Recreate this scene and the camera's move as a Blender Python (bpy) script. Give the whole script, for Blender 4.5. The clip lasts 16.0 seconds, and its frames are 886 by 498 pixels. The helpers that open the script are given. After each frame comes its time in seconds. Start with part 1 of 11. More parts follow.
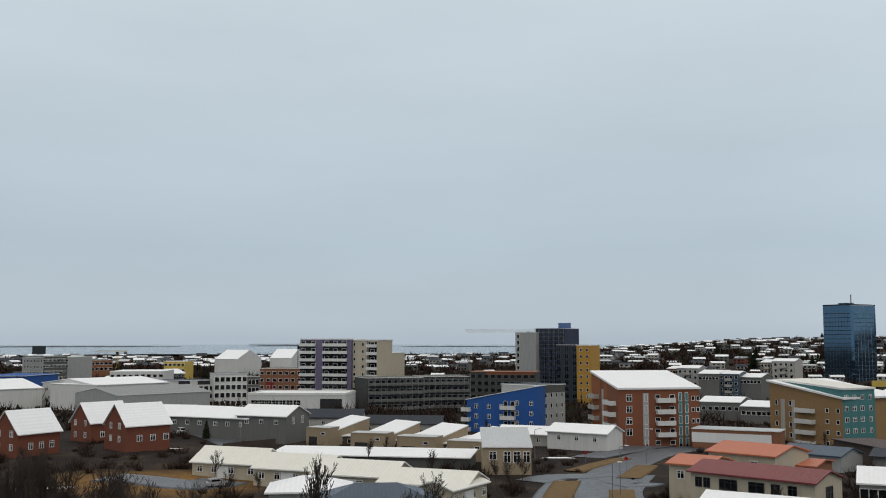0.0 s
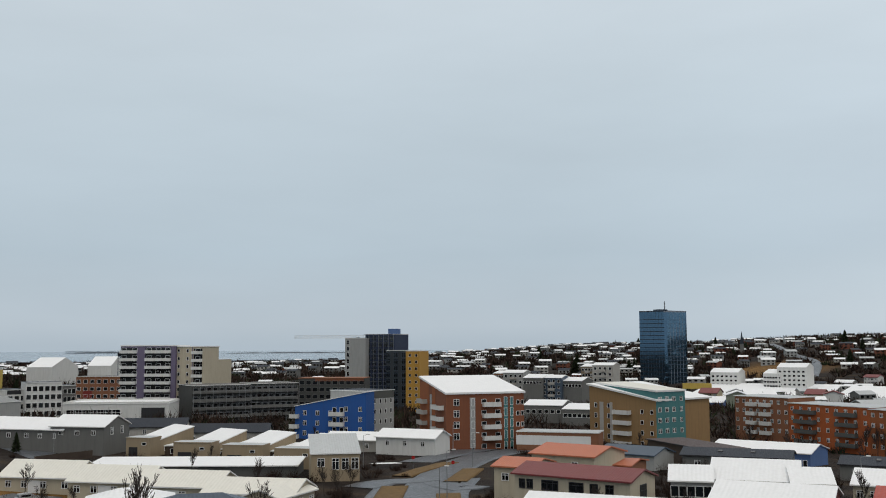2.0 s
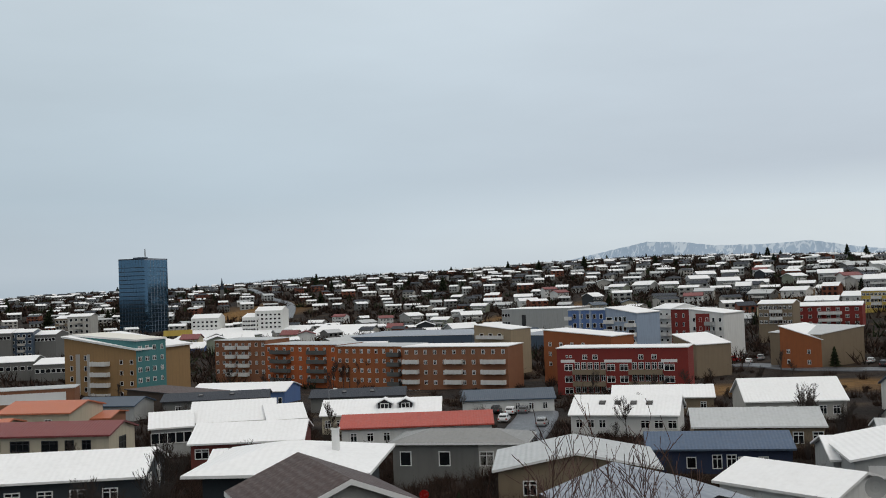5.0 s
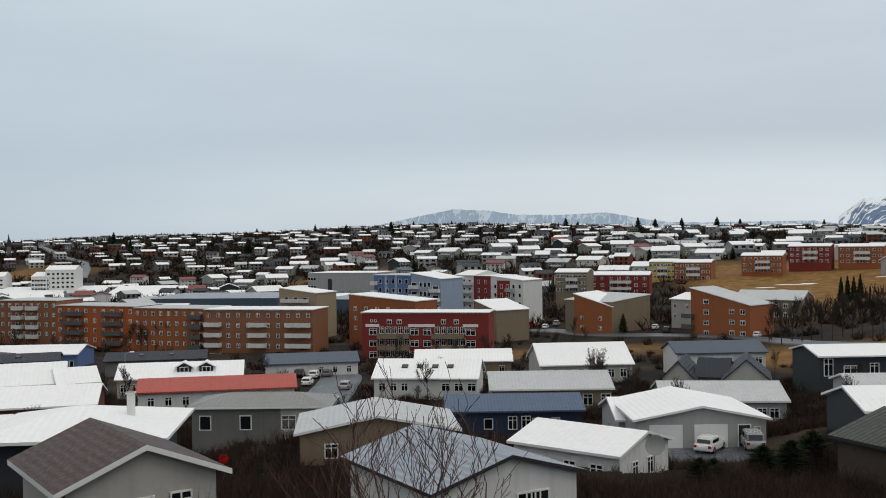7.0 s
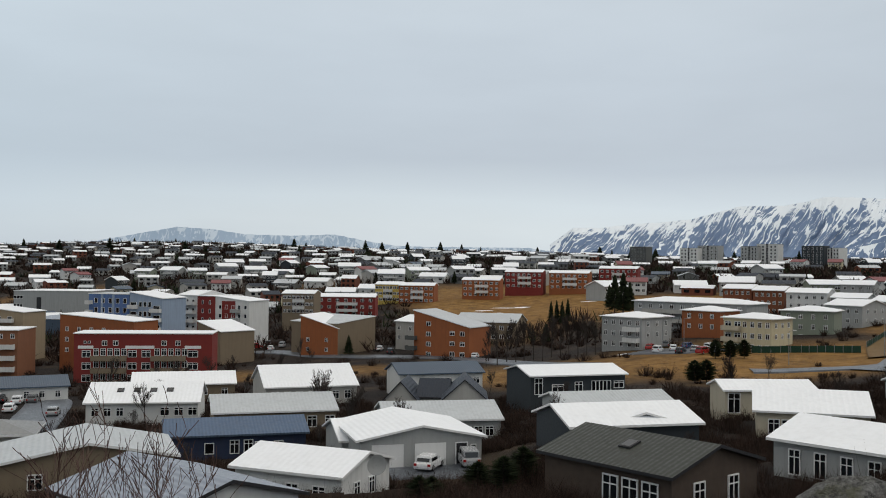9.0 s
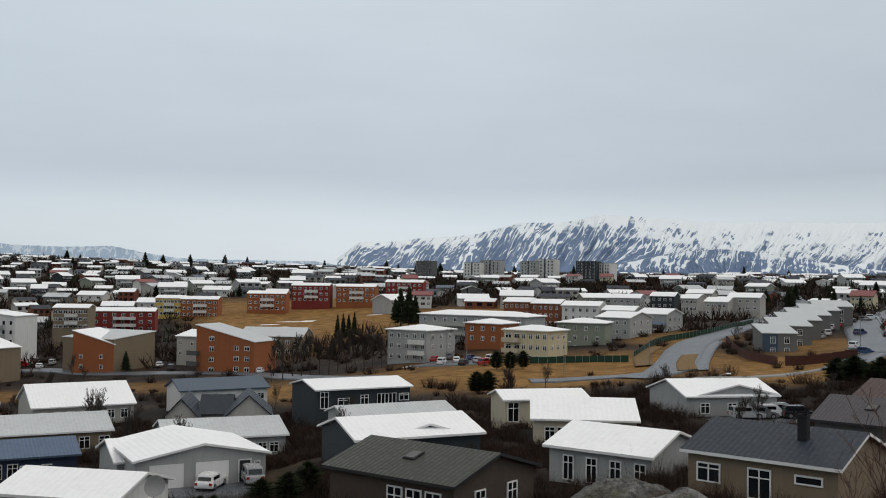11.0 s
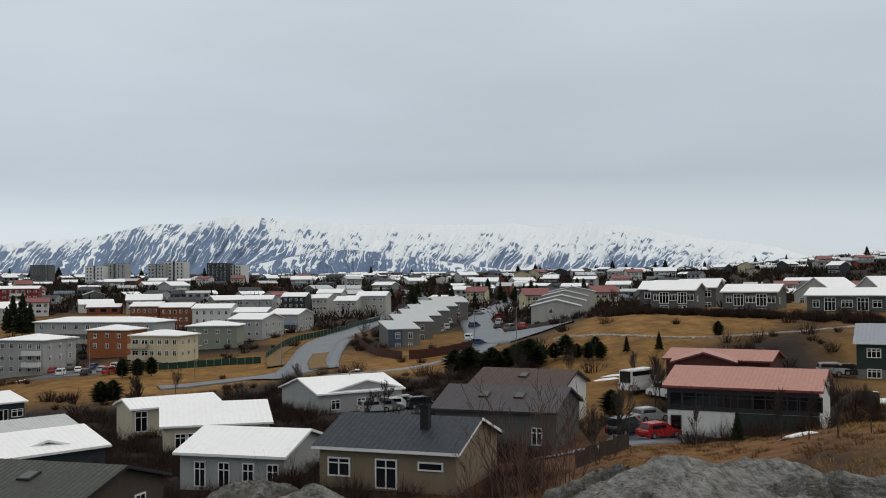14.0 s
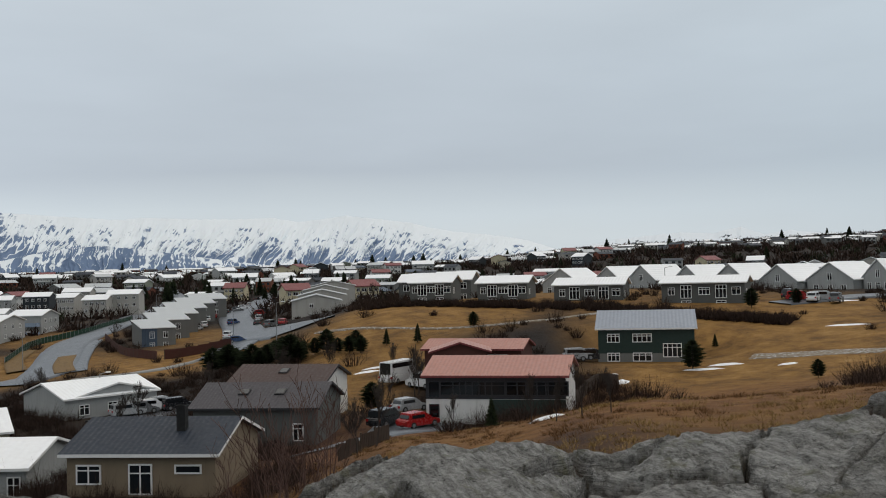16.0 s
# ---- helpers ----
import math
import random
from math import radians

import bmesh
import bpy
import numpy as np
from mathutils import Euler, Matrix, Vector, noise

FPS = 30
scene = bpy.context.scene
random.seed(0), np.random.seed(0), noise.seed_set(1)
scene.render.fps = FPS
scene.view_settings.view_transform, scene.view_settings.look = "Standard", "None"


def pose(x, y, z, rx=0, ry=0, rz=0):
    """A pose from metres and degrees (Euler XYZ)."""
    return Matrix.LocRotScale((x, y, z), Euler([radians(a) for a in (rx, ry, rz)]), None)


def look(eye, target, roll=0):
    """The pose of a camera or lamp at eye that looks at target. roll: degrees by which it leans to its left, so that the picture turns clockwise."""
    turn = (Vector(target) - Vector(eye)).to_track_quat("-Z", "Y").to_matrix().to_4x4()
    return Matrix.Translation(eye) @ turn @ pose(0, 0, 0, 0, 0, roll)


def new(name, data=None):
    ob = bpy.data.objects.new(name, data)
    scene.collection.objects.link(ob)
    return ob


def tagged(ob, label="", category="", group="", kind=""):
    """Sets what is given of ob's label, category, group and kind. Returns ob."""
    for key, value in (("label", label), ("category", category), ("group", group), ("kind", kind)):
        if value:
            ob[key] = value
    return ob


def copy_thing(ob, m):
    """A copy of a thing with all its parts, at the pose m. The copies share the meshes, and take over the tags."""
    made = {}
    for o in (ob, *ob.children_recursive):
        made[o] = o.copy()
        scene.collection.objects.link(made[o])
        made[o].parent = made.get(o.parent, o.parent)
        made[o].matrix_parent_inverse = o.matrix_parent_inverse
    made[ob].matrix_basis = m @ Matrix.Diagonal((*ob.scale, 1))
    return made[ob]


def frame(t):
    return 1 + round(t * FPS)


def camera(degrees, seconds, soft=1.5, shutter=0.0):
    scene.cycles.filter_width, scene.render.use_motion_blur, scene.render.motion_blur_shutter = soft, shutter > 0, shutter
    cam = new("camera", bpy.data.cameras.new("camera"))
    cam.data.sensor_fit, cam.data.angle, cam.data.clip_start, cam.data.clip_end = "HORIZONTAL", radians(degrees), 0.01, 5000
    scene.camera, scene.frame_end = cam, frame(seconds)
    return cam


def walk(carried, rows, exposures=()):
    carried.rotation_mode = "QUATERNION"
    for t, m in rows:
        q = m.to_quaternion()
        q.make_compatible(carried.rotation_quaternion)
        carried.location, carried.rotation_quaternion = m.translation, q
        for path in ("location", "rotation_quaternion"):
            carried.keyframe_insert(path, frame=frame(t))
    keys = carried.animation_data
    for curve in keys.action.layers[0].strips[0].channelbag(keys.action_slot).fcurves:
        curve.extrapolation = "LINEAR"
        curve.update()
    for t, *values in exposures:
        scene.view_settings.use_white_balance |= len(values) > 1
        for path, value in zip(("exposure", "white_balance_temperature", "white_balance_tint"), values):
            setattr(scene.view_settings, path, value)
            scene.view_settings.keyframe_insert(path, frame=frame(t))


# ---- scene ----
cam = camera(47.78, 16.0, soft=1.0)
EYE = 40.0
ARM = 0.15  # the camera is held a little in front of the turning body
ROWS = [
    (0.0, 95.200, 0.000, 0.000),
    (0.5, 95.282, 0.058, -1.732),
    (1.0, 95.351, -0.046, -3.603),
    (1.5, 95.375, 0.059, -7.346),
    (2.0, 95.514, 0.232, -9.683),
    (2.5, 95.226, 0.346, -14.086),
    (3.0, 93.668, 0.650, -19.933),
    (3.5, 93.458, 1.183, -27.529),
    (4.0, 93.031, 1.836, -31.878),
    (6.5, 90.197, 1.083, -47.173),
    (7.0, 89.588, 0.706, -49.714),
    (7.5, 89.557, -0.046, -54.446),
    (8.0, 89.851, -0.281, -58.543),
    (8.5, 90.276, -0.503, -61.720),
    (9.0, 90.793, -0.568, -65.197),
    (11.5, 91.714, -0.563, -80.532),
    (12.0, 91.704, -0.235, -84.030),
    (12.5, 91.809, -0.023, -87.634),
    (13.0, 91.840, 0.200, -91.157),
    (13.5, 91.841, 0.227, -94.680),
    (14.0, 91.846, 0.424, -98.194),
    (14.5, 91.741, 0.344, -101.878),
    (15.0, 91.422, 0.353, -105.616),
    (15.5, 91.357, 0.875, -108.662),
    (16.0, 91.323, 1.322, -111.846),
]
walk(cam, [(t, pose(-ARM * math.sin(radians(rz)), ARM * math.cos(radians(rz)), EYE, rx, ry, rz)) for t, rx, ry, rz in ROWS], ())


# ---- world and light ----
def build_world():
    w = bpy.data.worlds.new("overcast_sky")
    scene.world = w
    w.use_nodes = True
    nt = w.node_tree
    nt.nodes.clear()
    N, L = nt.nodes.new, nt.links.new
    out, bg = N("ShaderNodeOutputWorld"), N("ShaderNodeBackground")
    sky = N("ShaderNodeTexSky")
    sky.sky_type, sky.sun_disc = "NISHITA", False
    sky.sun_elevation, sky.sun_rotation = radians(38), radians(200)
    sky.air_density, sky.dust_density = 1.0, 4.0
    dim = N("ShaderNodeVectorMath")
    dim.operation = "SCALE"
    dim.inputs["Scale"].default_value = 0.06
    L(sky.outputs[0], dim.inputs[0])
    tc, sep = N("ShaderNodeTexCoord"), N("ShaderNodeSeparateXYZ")
    L(tc.outputs["Generated"], sep.inputs[0])
    # pale cloud cover: brighter band low over the horizon, grey deck, bright overhead
    ramp = N("ShaderNodeValToRGB")
    els = ramp.color_ramp.elements
    els[0].position, els[0].color = 0.0, (0.455, 0.535, 0.605, 1)
    els[1].position, els[1].color = 1.0, (1.06, 1.01, 0.94, 1)
    for p, c in ((0.02, (0.50, 0.575, 0.64)), (0.09, (0.48, 0.575, 0.65)), (0.24, (0.56, 0.65, 0.715)), (0.34, (0.62, 0.70, 0.76)), (0.6, (0.84, 0.825, 0.80))):
        e = els.new(p)
        e.color = (*c, 1)
    L(sep.outputs["Z"], ramp.inputs[0])
    # the cloud deck on the north-east side: grey belly over a bright strip
    ramp2 = N("ShaderNodeValToRGB")
    els = ramp2.color_ramp.elements
    els[0].position, els[0].color = 0.0, (0.62, 0.675, 0.71, 1)
    els[1].position, els[1].color = 1.0, (1.06, 1.01, 0.94, 1)
    for p, c in ((0.035, (0.66, 0.72, 0.75)), (0.062, (0.63, 0.70, 0.745)), (0.10, (0.50, 0.56, 0.625)), (0.2, (0.535, 0.60, 0.665)), (0.3, (0.58, 0.645, 0.70)), (0.6, (0.84, 0.825, 0.80))):
        e = els.new(p)
        e.color = (*c, 1)
    stretch = N("ShaderNodeMapping")
    stretch.inputs["Scale"].default_value = (2.2, 2.2, 9.0)
    L(tc.outputs["Generated"], stretch.inputs[0])
    cl = N("ShaderNodeTexNoise")
    cl.inputs["Scale"].default_value, cl.inputs["Detail"].default_value, cl.inputs["Roughness"].default_value = 1.6, 5.0, 0.5
    L(stretch.outputs[0], cl.inputs["Vector"])
    wob = N("ShaderNodeMath")
    wob.operation = "MULTIPLY_ADD"
    wob.inputs[1].default_value = 0.05
    L(cl.outputs[0], wob.inputs[0])
    shift = N("ShaderNodeMath")
    shift.operation = "SUBTRACT"
    shift.inputs[1].default_value = 0.025
    L(sep.outputs["Z"], wob.inputs[2])
    L(wob.outputs[0], shift.inputs[0])
    L(shift.outputs[0], ramp2.inputs[0])
    side = N("ShaderNodeMapRange")
    side.inputs["From Min"].default_value, side.inputs["From Max"].default_value = 0.35, 1.0
    side.interpolation_type = "SMOOTHSTEP"
    L(sep.outputs["X"], side.inputs["Value"])
    mix = N("ShaderNodeMix")
    mix.data_type = "RGBA"
    L(side.outputs[0], mix.inputs["Factor"])
    L(ramp.outputs[0], mix.inputs["A"])
    L(ramp2.outputs[0], mix.inputs["B"])
    # faint mottling of the deck
    mot = N("ShaderNodeMapRange")
    mot.inputs["From Min"].default_value, mot.inputs["From Max"].default_value = 0.3, 0.7
    mot.inputs["To Min"].default_value, mot.inputs["To Max"].default_value = 0.965, 1.035
    L(cl.outputs[0], mot.inputs["Value"])
    scl = N("ShaderNodeVectorMath")
    scl.operation = "SCALE"
    L(mix.outputs["Result"], scl.inputs[0])
    L(mot.outputs[0], scl.inputs["Scale"])
    # thinner cloud towards the north
    dot = N("ShaderNodeVectorMath")
    dot.operation = "DOT_PRODUCT"
    dot.inputs[1].default_value = (0.85, 0.53, 0.0)
    L(tc.outputs["Generated"], dot.inputs[0])
    thin = N("ShaderNodeMapRange")
    thin.interpolation_type = "SMOOTHSTEP"
    thin.inputs["From Min"].default_value, thin.inputs["From Max"].default_value = 0.72, 0.98
    thin.inputs["To Min"].default_value, thin.inputs["To Max"].default_value = 1.0, 1.10
    L(dot.outputs["Value"], thin.inputs["Value"])
    scl2 = N("ShaderNodeVectorMath")
    scl2.operation = "SCALE"
    L(scl.outputs[0], scl2.inputs[0])
    L(thin.outputs[0], scl2.inputs["Scale"])
    m2 = N("ShaderNodeMix")
    m2.data_type = "RGBA"
    m2.inputs["Factor"].default_value = 0.93
    L(dim.outputs[0], m2.inputs["A"])
    L(scl2.outputs[0], m2.inputs["B"])
    L(m2.outputs["Result"], bg.inputs[0])
    L(bg.outputs[0], out.inputs[0])


build_world()
sun = new("sun", bpy.data.lights.new("sun", "SUN"))
sun.data.energy, sun.data.angle, sun.data.color = 0.5, radians(25), (1.0, 0.94, 0.86)
sun.matrix_world = look((0, 0, 300), (-0.27, 0.74, 299))


# ---- materials ----
def mat(name, color, rough=0.8, metal=0.0, var=0.15, scale=0.6, bump=0.0, ribs=0.0, rib_axis=0, spots=None, spot=0.5, island=False, grime=0.12, spec=0.35):
    """A painted or natural surface: colour varied at two scales, optional ribs (spacing in metres), optional spots of a second colour."""
    m = bpy.data.materials.new(name)
    m.use_nodes = True
    nt = m.node_tree
    N, L = nt.nodes.new, nt.links.new
    b = nt.nodes["Principled BSDF"]
    b.inputs["Metallic"].default_value = metal
    b.inputs["Specular IOR Level"].default_value = spec
    tc, info = N("ShaderNodeTexCoord"), N("ShaderNodeObjectInfo")
    big, fine = N("ShaderNodeTexNoise"), N("ShaderNodeTexNoise")
    for n, s in ((big, scale), (fine, scale * 9)):
        n.inputs["Scale"].default_value, n.inputs["Detail"].default_value = s, 5.0
        L(tc.outputs["Object"], n.inputs["Vector"])
    add = N("ShaderNodeMath")
    add.operation = "ADD"
    L(big.outputs[0], add.inputs[0])
    L(fine.outputs[0], add.inputs[1])
    add2 = N("ShaderNodeMath")
    add2.operation = "MULTIPLY_ADD"
    L(info.outputs["Random"], add2.inputs[0])
    add2.inputs[1].default_value = 0.5 if island else 0.22
    L(add.outputs[0], add2.inputs[2])
    rng = N("ShaderNodeMapRange")
    rng.inputs["From Min"].default_value, rng.inputs["From Max"].default_value = 0.6, 1.6
    rng.inputs["To Min"].default_value, rng.inputs["To Max"].default_value = 1 - var, 1 + var
    L(add2.outputs[0], rng.inputs["Value"])
    sc = N("ShaderNodeVectorMath")
    sc.operation = "SCALE"
    sc.inputs[0].default_value = color
    L(rng.outputs[0], sc.inputs["Scale"])
    col = sc.outputs[0]
    if grime:
        gr = N("ShaderNodeTexNoise")
        mp = N("ShaderNodeMapping")
        mp.inputs["Scale"].default_value = (1.6, 1.6, 0.12)
        L(tc.outputs["Object"], mp.inputs[0])
        L(mp.outputs[0], gr.inputs["Vector"])
        gr.inputs["Scale"].default_value, gr.inputs["Detail"].default_value = 1.2, 6.0
        g2 = N("ShaderNodeMapRange")
        g2.inputs["From Min"].default_value, g2.inputs["From Max"].default_value = 0.45, 0.75
        g2.inputs["To Max"].default_value = grime * 2.2
        L(gr.outputs[0], g2.inputs["Value"])
        mx = N("ShaderNodeMix")
        mx.data_type = "RGBA"
        L(g2.outputs[0], mx.inputs["Factor"])
        L(col, mx.inputs["A"])
        mx.inputs["B"].default_value = (color[0] * 0.45 + 0.02, color[1] * 0.44 + 0.02, color[2] * 0.42 + 0.02, 1)
        col = mx.outputs["Result"]
    if spots:
        sn = N("ShaderNodeTexNoise")
        sn.inputs["Scale"].default_value, sn.inputs["Detail"].default_value, sn.inputs["Roughness"].default_value = scale * 1.7, 8.0, 0.62
        L(tc.outputs["Object"], sn.inputs["Vector"])
        s2 = N("ShaderNodeMapRange")
        s2.inputs["From Min"].default_value, s2.inputs["From Max"].default_value = spot - 0.04, spot + 0.05
        L(sn.outputs[0], s2.inputs["Value"])
        mx = N("ShaderNodeMix")
        mx.data_type = "RGBA"
        L(s2.outputs[0], mx.inputs["Factor"])
        L(col, mx.inputs["A"])
        mx.inputs["B"].default_value = (*spots, 1)
        col = mx.outputs["Result"]
    L(col, b.inputs["Base Color"])
    r2 = N("ShaderNodeMapRange")
    r2.inputs["From Min"].default_value, r2.inputs["From Max"].default_value = 0.3, 0.7
    r2.inputs["To Min"].default_value, r2.inputs["To Max"].default_value = max(0.03, rough - 0.12), min(1, rough + 0.12)
    L(fine.outputs[0], r2.inputs["Value"])
    L(r2.outputs[0], b.inputs["Roughness"])
    if ribs or bump:
        bp = N("ShaderNodeBump")
        bp.inputs["Strength"].default_value = 0.6
        bp.inputs["Distance"].default_value = 0.05 if ribs else bump
        if ribs:
            wv = N("ShaderNodeTexWave")
            wv.bands_direction = "XYZ"[rib_axis]
            wv.inputs["Scale"].default_value = 0.314 / ribs
            wv.inputs["Distortion"].default_value = 0.0
            L(tc.outputs["Object"], wv.inputs["Vector"])
            L(wv.outputs["Fac"], bp.inputs["Height"])
        else:
            L(fine.outputs[0], bp.inputs["Height"])
        L(bp.outputs[0], b.inputs["Normal"])
    return m


def glass_mat(name, color, rough=0.06, metal=0.0):
    m = bpy.data.materials.new(name)
    m.use_nodes = True
    nt = m.node_tree
    b = nt.nodes["Principled BSDF"]
    b.inputs["Roughness"].default_value, b.inputs["IOR"].default_value = rough, 1.5
    b.inputs["Metallic"].default_value = metal
    info, mr, sc = nt.nodes.new("ShaderNodeObjectInfo"), nt.nodes.new("ShaderNodeMapRange"), nt.nodes.new("ShaderNodeVectorMath")
    sc.operation = "SCALE"
    sc.inputs[0].default_value = color
    mr.inputs["To Min"].default_value, mr.inputs["To Max"].default_value = 0.4, 1.8
    nt.links.new(info.outputs["Random"], mr.inputs["Value"])
    nt.links.new(mr.outputs[0], sc.inputs["Scale"])
    nt.links.new(sc.outputs[0], b.inputs["Base Color"])
    return m


M = {
    "snow": mat("snow_roof", (0.800, 0.820, 0.840), 0.6, var=0.05, scale=0.25, ribs=0.6, grime=0.05),
    "snowb": mat("snow_patch", (0.800, 0.820, 0.840), 0.7, var=0.06, scale=0.5, bump=0.05, grime=0.0),
    "snowcream": mat("wet_cream_roof", (0.703, 0.694, 0.636), 0.5, var=0.06, scale=0.3, ribs=0.6, grime=0.06),
    "snowgrey": mat("thin_snow_roof", (0.442, 0.468, 0.484), 0.5, var=0.10, scale=0.3, ribs=0.5, grime=0.12),
    "slate": mat("slate_blue_metal", (0.060, 0.085, 0.120), 0.42, var=0.10, scale=0.3, ribs=0.4, grime=0.10, spec=0.22),
    "bluesteel": mat("blue_steel_roof", (0.065, 0.105, 0.175), 0.42, var=0.10, scale=0.3, ribs=0.4, spec=0.22),
    "lightblue": mat("pale_blue_roof", (0.22, 0.25, 0.30), 0.40, var=0.08, scale=0.3, ribs=0.5),
    "charcoal": mat("charcoal_roof", (0.020, 0.027, 0.040), 0.55, var=0.12, scale=0.4, ribs=0.4, spec=0.22),
    "darkgrey": mat("dark_grey_roof", (0.050, 0.046, 0.052), 0.55, var=0.15, scale=0.4, ribs=0.33, spec=0.22),
    "greyroof": mat("grey_roof", (0.216, 0.223, 0.223), 0.5, var=0.1, scale=0.4, ribs=0.5),
    "olive": mat("olive_roof", (0.034, 0.037, 0.030), 0.5, var=0.1, scale=0.4, ribs=0.4, spec=0.22),
    "brownroof": mat("brown_sheet_roof", (0.060, 0.038, 0.034), 0.55, var=0.15, scale=0.4, ribs=0.5, spec=0.22),
    "maroon": mat("maroon_roof", (0.173, 0.040, 0.040), 0.5, var=0.10, scale=0.3, ribs=0.4),
    "redroof": mat("red_roof", (0.374, 0.068, 0.050), 0.5, var=0.08, scale=0.3, ribs=0.4),
    "salmon": mat("salmon_orange_roof", (0.446, 0.144, 0.076), 0.5, var=0.08, scale=0.3, ribs=0.4),
    "pinkroof": mat("faded_pink_roof", (0.374, 0.180, 0.144), 0.5, var=0.06, scale=0.3, ribs=0.4),
    "white": mat("white_render", (0.595, 0.595, 0.578), 0.85, var=0.06, bump=0.004),
    "offwhite": mat("off_white_render", (0.374, 0.360, 0.331), 0.85, var=0.08, bump=0.004),
    "cream": mat("cream_render", (0.446, 0.396, 0.302), 0.85, var=0.06, bump=0.004),
    "paleyellow": mat("pale_yellow_render", (0.504, 0.446, 0.302), 0.85, var=0.06, bump=0.004),
    "beige": mat("beige_render", (0.20, 0.155, 0.105), 0.85, var=0.08, bump=0.004),
    "tan": mat("tan_cladding", (0.302, 0.238, 0.158), 0.85, var=0.08),
    "grey": mat("grey_render", (0.14, 0.14, 0.133), 0.85, var=0.08, bump=0.004),
    "lightgrey": mat("light_grey_render", (0.324, 0.331, 0.324), 0.85, var=0.08, bump=0.004),
    "midgrey": mat("mid_grey_cladding", (0.085, 0.088, 0.084), 0.8, var=0.1),
    "darkwall": mat("dark_slate_cladding", (0.030, 0.037, 0.043), 0.8, var=0.12),
    "navywall": mat("navy_cladding", (0.018, 0.029, 0.065), 0.7, var=0.12),
    "greenwall": mat("dark_green_cladding", (0.016, 0.032, 0.027), 0.75, var=0.12),
    "sage": mat("sage_render", (0.216, 0.238, 0.187), 0.85, var=0.06),
    "brick": mat("red_brick", (0.165, 0.055, 0.032), 0.9, var=0.2, scale=1.2, bump=0.01),
    "orange": mat("orange_brick", (0.27, 0.088, 0.032), 0.85, var=0.12, scale=0.8),
    "rust": mat("rust_brown_cladding", (0.19, 0.068, 0.034), 0.85, var=0.12, scale=0.8),
    "brightorange": mat("bright_orange_render", (0.36, 0.092, 0.028), 0.85, var=0.08, scale=0.8),
    "umber": mat("brown_render", (0.225, 0.098, 0.052), 0.85, var=0.10, scale=0.8),
    "ochre": mat("ochre_render", (0.27, 0.168, 0.078), 0.85, var=0.08, scale=0.8),
    "yellow": mat("amber_cladding", (0.418, 0.230, 0.043), 0.8, var=0.08),
    "sunyellow": mat("yellow_render", (0.518, 0.374, 0.086), 0.8, var=0.08),
    "teal": mat("teal_render", (0.061, 0.180, 0.187), 0.85, var=0.08),
    "blue": mat("bright_blue_render", (0.018, 0.085, 0.30), 0.8, var=0.08),
    "denim": mat("steel_blue_cladding", (0.085, 0.15, 0.32), 0.75, var=0.10),
    "paleblue": mat("pale_blue_cladding", (0.259, 0.324, 0.418), 0.75, var=0.08),
    "purple": mat("mauve_cladding", (0.144, 0.122, 0.194), 0.75, var=0.08),
    "crimson": mat("crimson_render", (0.187, 0.025, 0.020), 0.8, var=0.12),
    "redwood": mat("dark_red_timber", (0.122, 0.032, 0.025), 0.85, var=0.15),
    "timber": mat("weathered_timber", (0.065, 0.047, 0.036), 0.9, var=0.25, scale=2.0),
    "redbrown": mat("red_brown_timber", (0.072, 0.025, 0.018), 0.85, var=0.2, scale=1.0),
    "concrete": mat("raw_concrete", (0.144, 0.144, 0.137), 0.9, var=0.15, bump=0.006),
    "darkconc": mat("scaffolded_concrete", (0.061, 0.063, 0.061), 0.9, var=0.2),
    "trim": mat("white_paint", (0.712, 0.712, 0.703), 0.6, var=0.04, grime=0.05),
    "darktrim": mat("dark_paint", (0.022, 0.022, 0.025), 0.6, var=0.1),
    "galv": mat("galvanised_steel", (0.252, 0.259, 0.266), 0.45, metal=0.6, var=0.1),
    "black": mat("black_rubber", (0.009, 0.009, 0.009), 0.7, var=0.1, grime=0),
    "asphalt": mat("wet_asphalt", (0.075, 0.085, 0.10), 0.42, var=0.22, scale=0.35, bump=0.01, grime=0.0, spots=(0.115, 0.128, 0.145), spot=0.56),
    "kerb": mat("kerb_stone", (0.216, 0.216, 0.209), 0.85, var=0.15, grime=0),
    "bark": mat("dark_bark", (0.036, 0.028, 0.024), 0.95, var=0.3, scale=3.0, grime=0, island=True),
    "redbark": mat("reddish_twig_bark", (0.075, 0.042, 0.034), 0.9, var=0.3, scale=3.0, grime=0, island=True),
    "needle": mat("spruce_needles", (0.012, 0.019, 0.012), 0.9, var=0.4, scale=3.0, grime=0, island=True),
    "pine": mat("pine_needles", (0.019, 0.026, 0.012), 0.9, var=0.4, scale=3.0, grime=0, island=True),
    "hedge": mat("leafless_hedge", (0.040, 0.026, 0.022), 0.95, var=0.35, scale=1.0, grime=0, island=True),
    "sea": mat("grey_sea", (0.190, 0.260, 0.330), 0.25, var=0.05, scale=0.002, grime=0),
    "glass": glass_mat("window_glass", (0.008, 0.010, 0.012)),
    "towerglass": glass_mat("blue_tower_glass", (0.085, 0.165, 0.25), 0.06, 0.85),
    "greenfence": mat("green_mesh_fence", (0.011, 0.043, 0.025), 0.8, var=0.1, grime=0),
}


# ---- mesh helpers ----
def mesh_of(name, bm, mats):
    me = bpy.data.meshes.new(name)
    bm.normal_update()
    bm.to_mesh(me)
    bm.free()
    for m in mats:
        me.materials.append(M[m] if isinstance(m, str) else m)
    return me


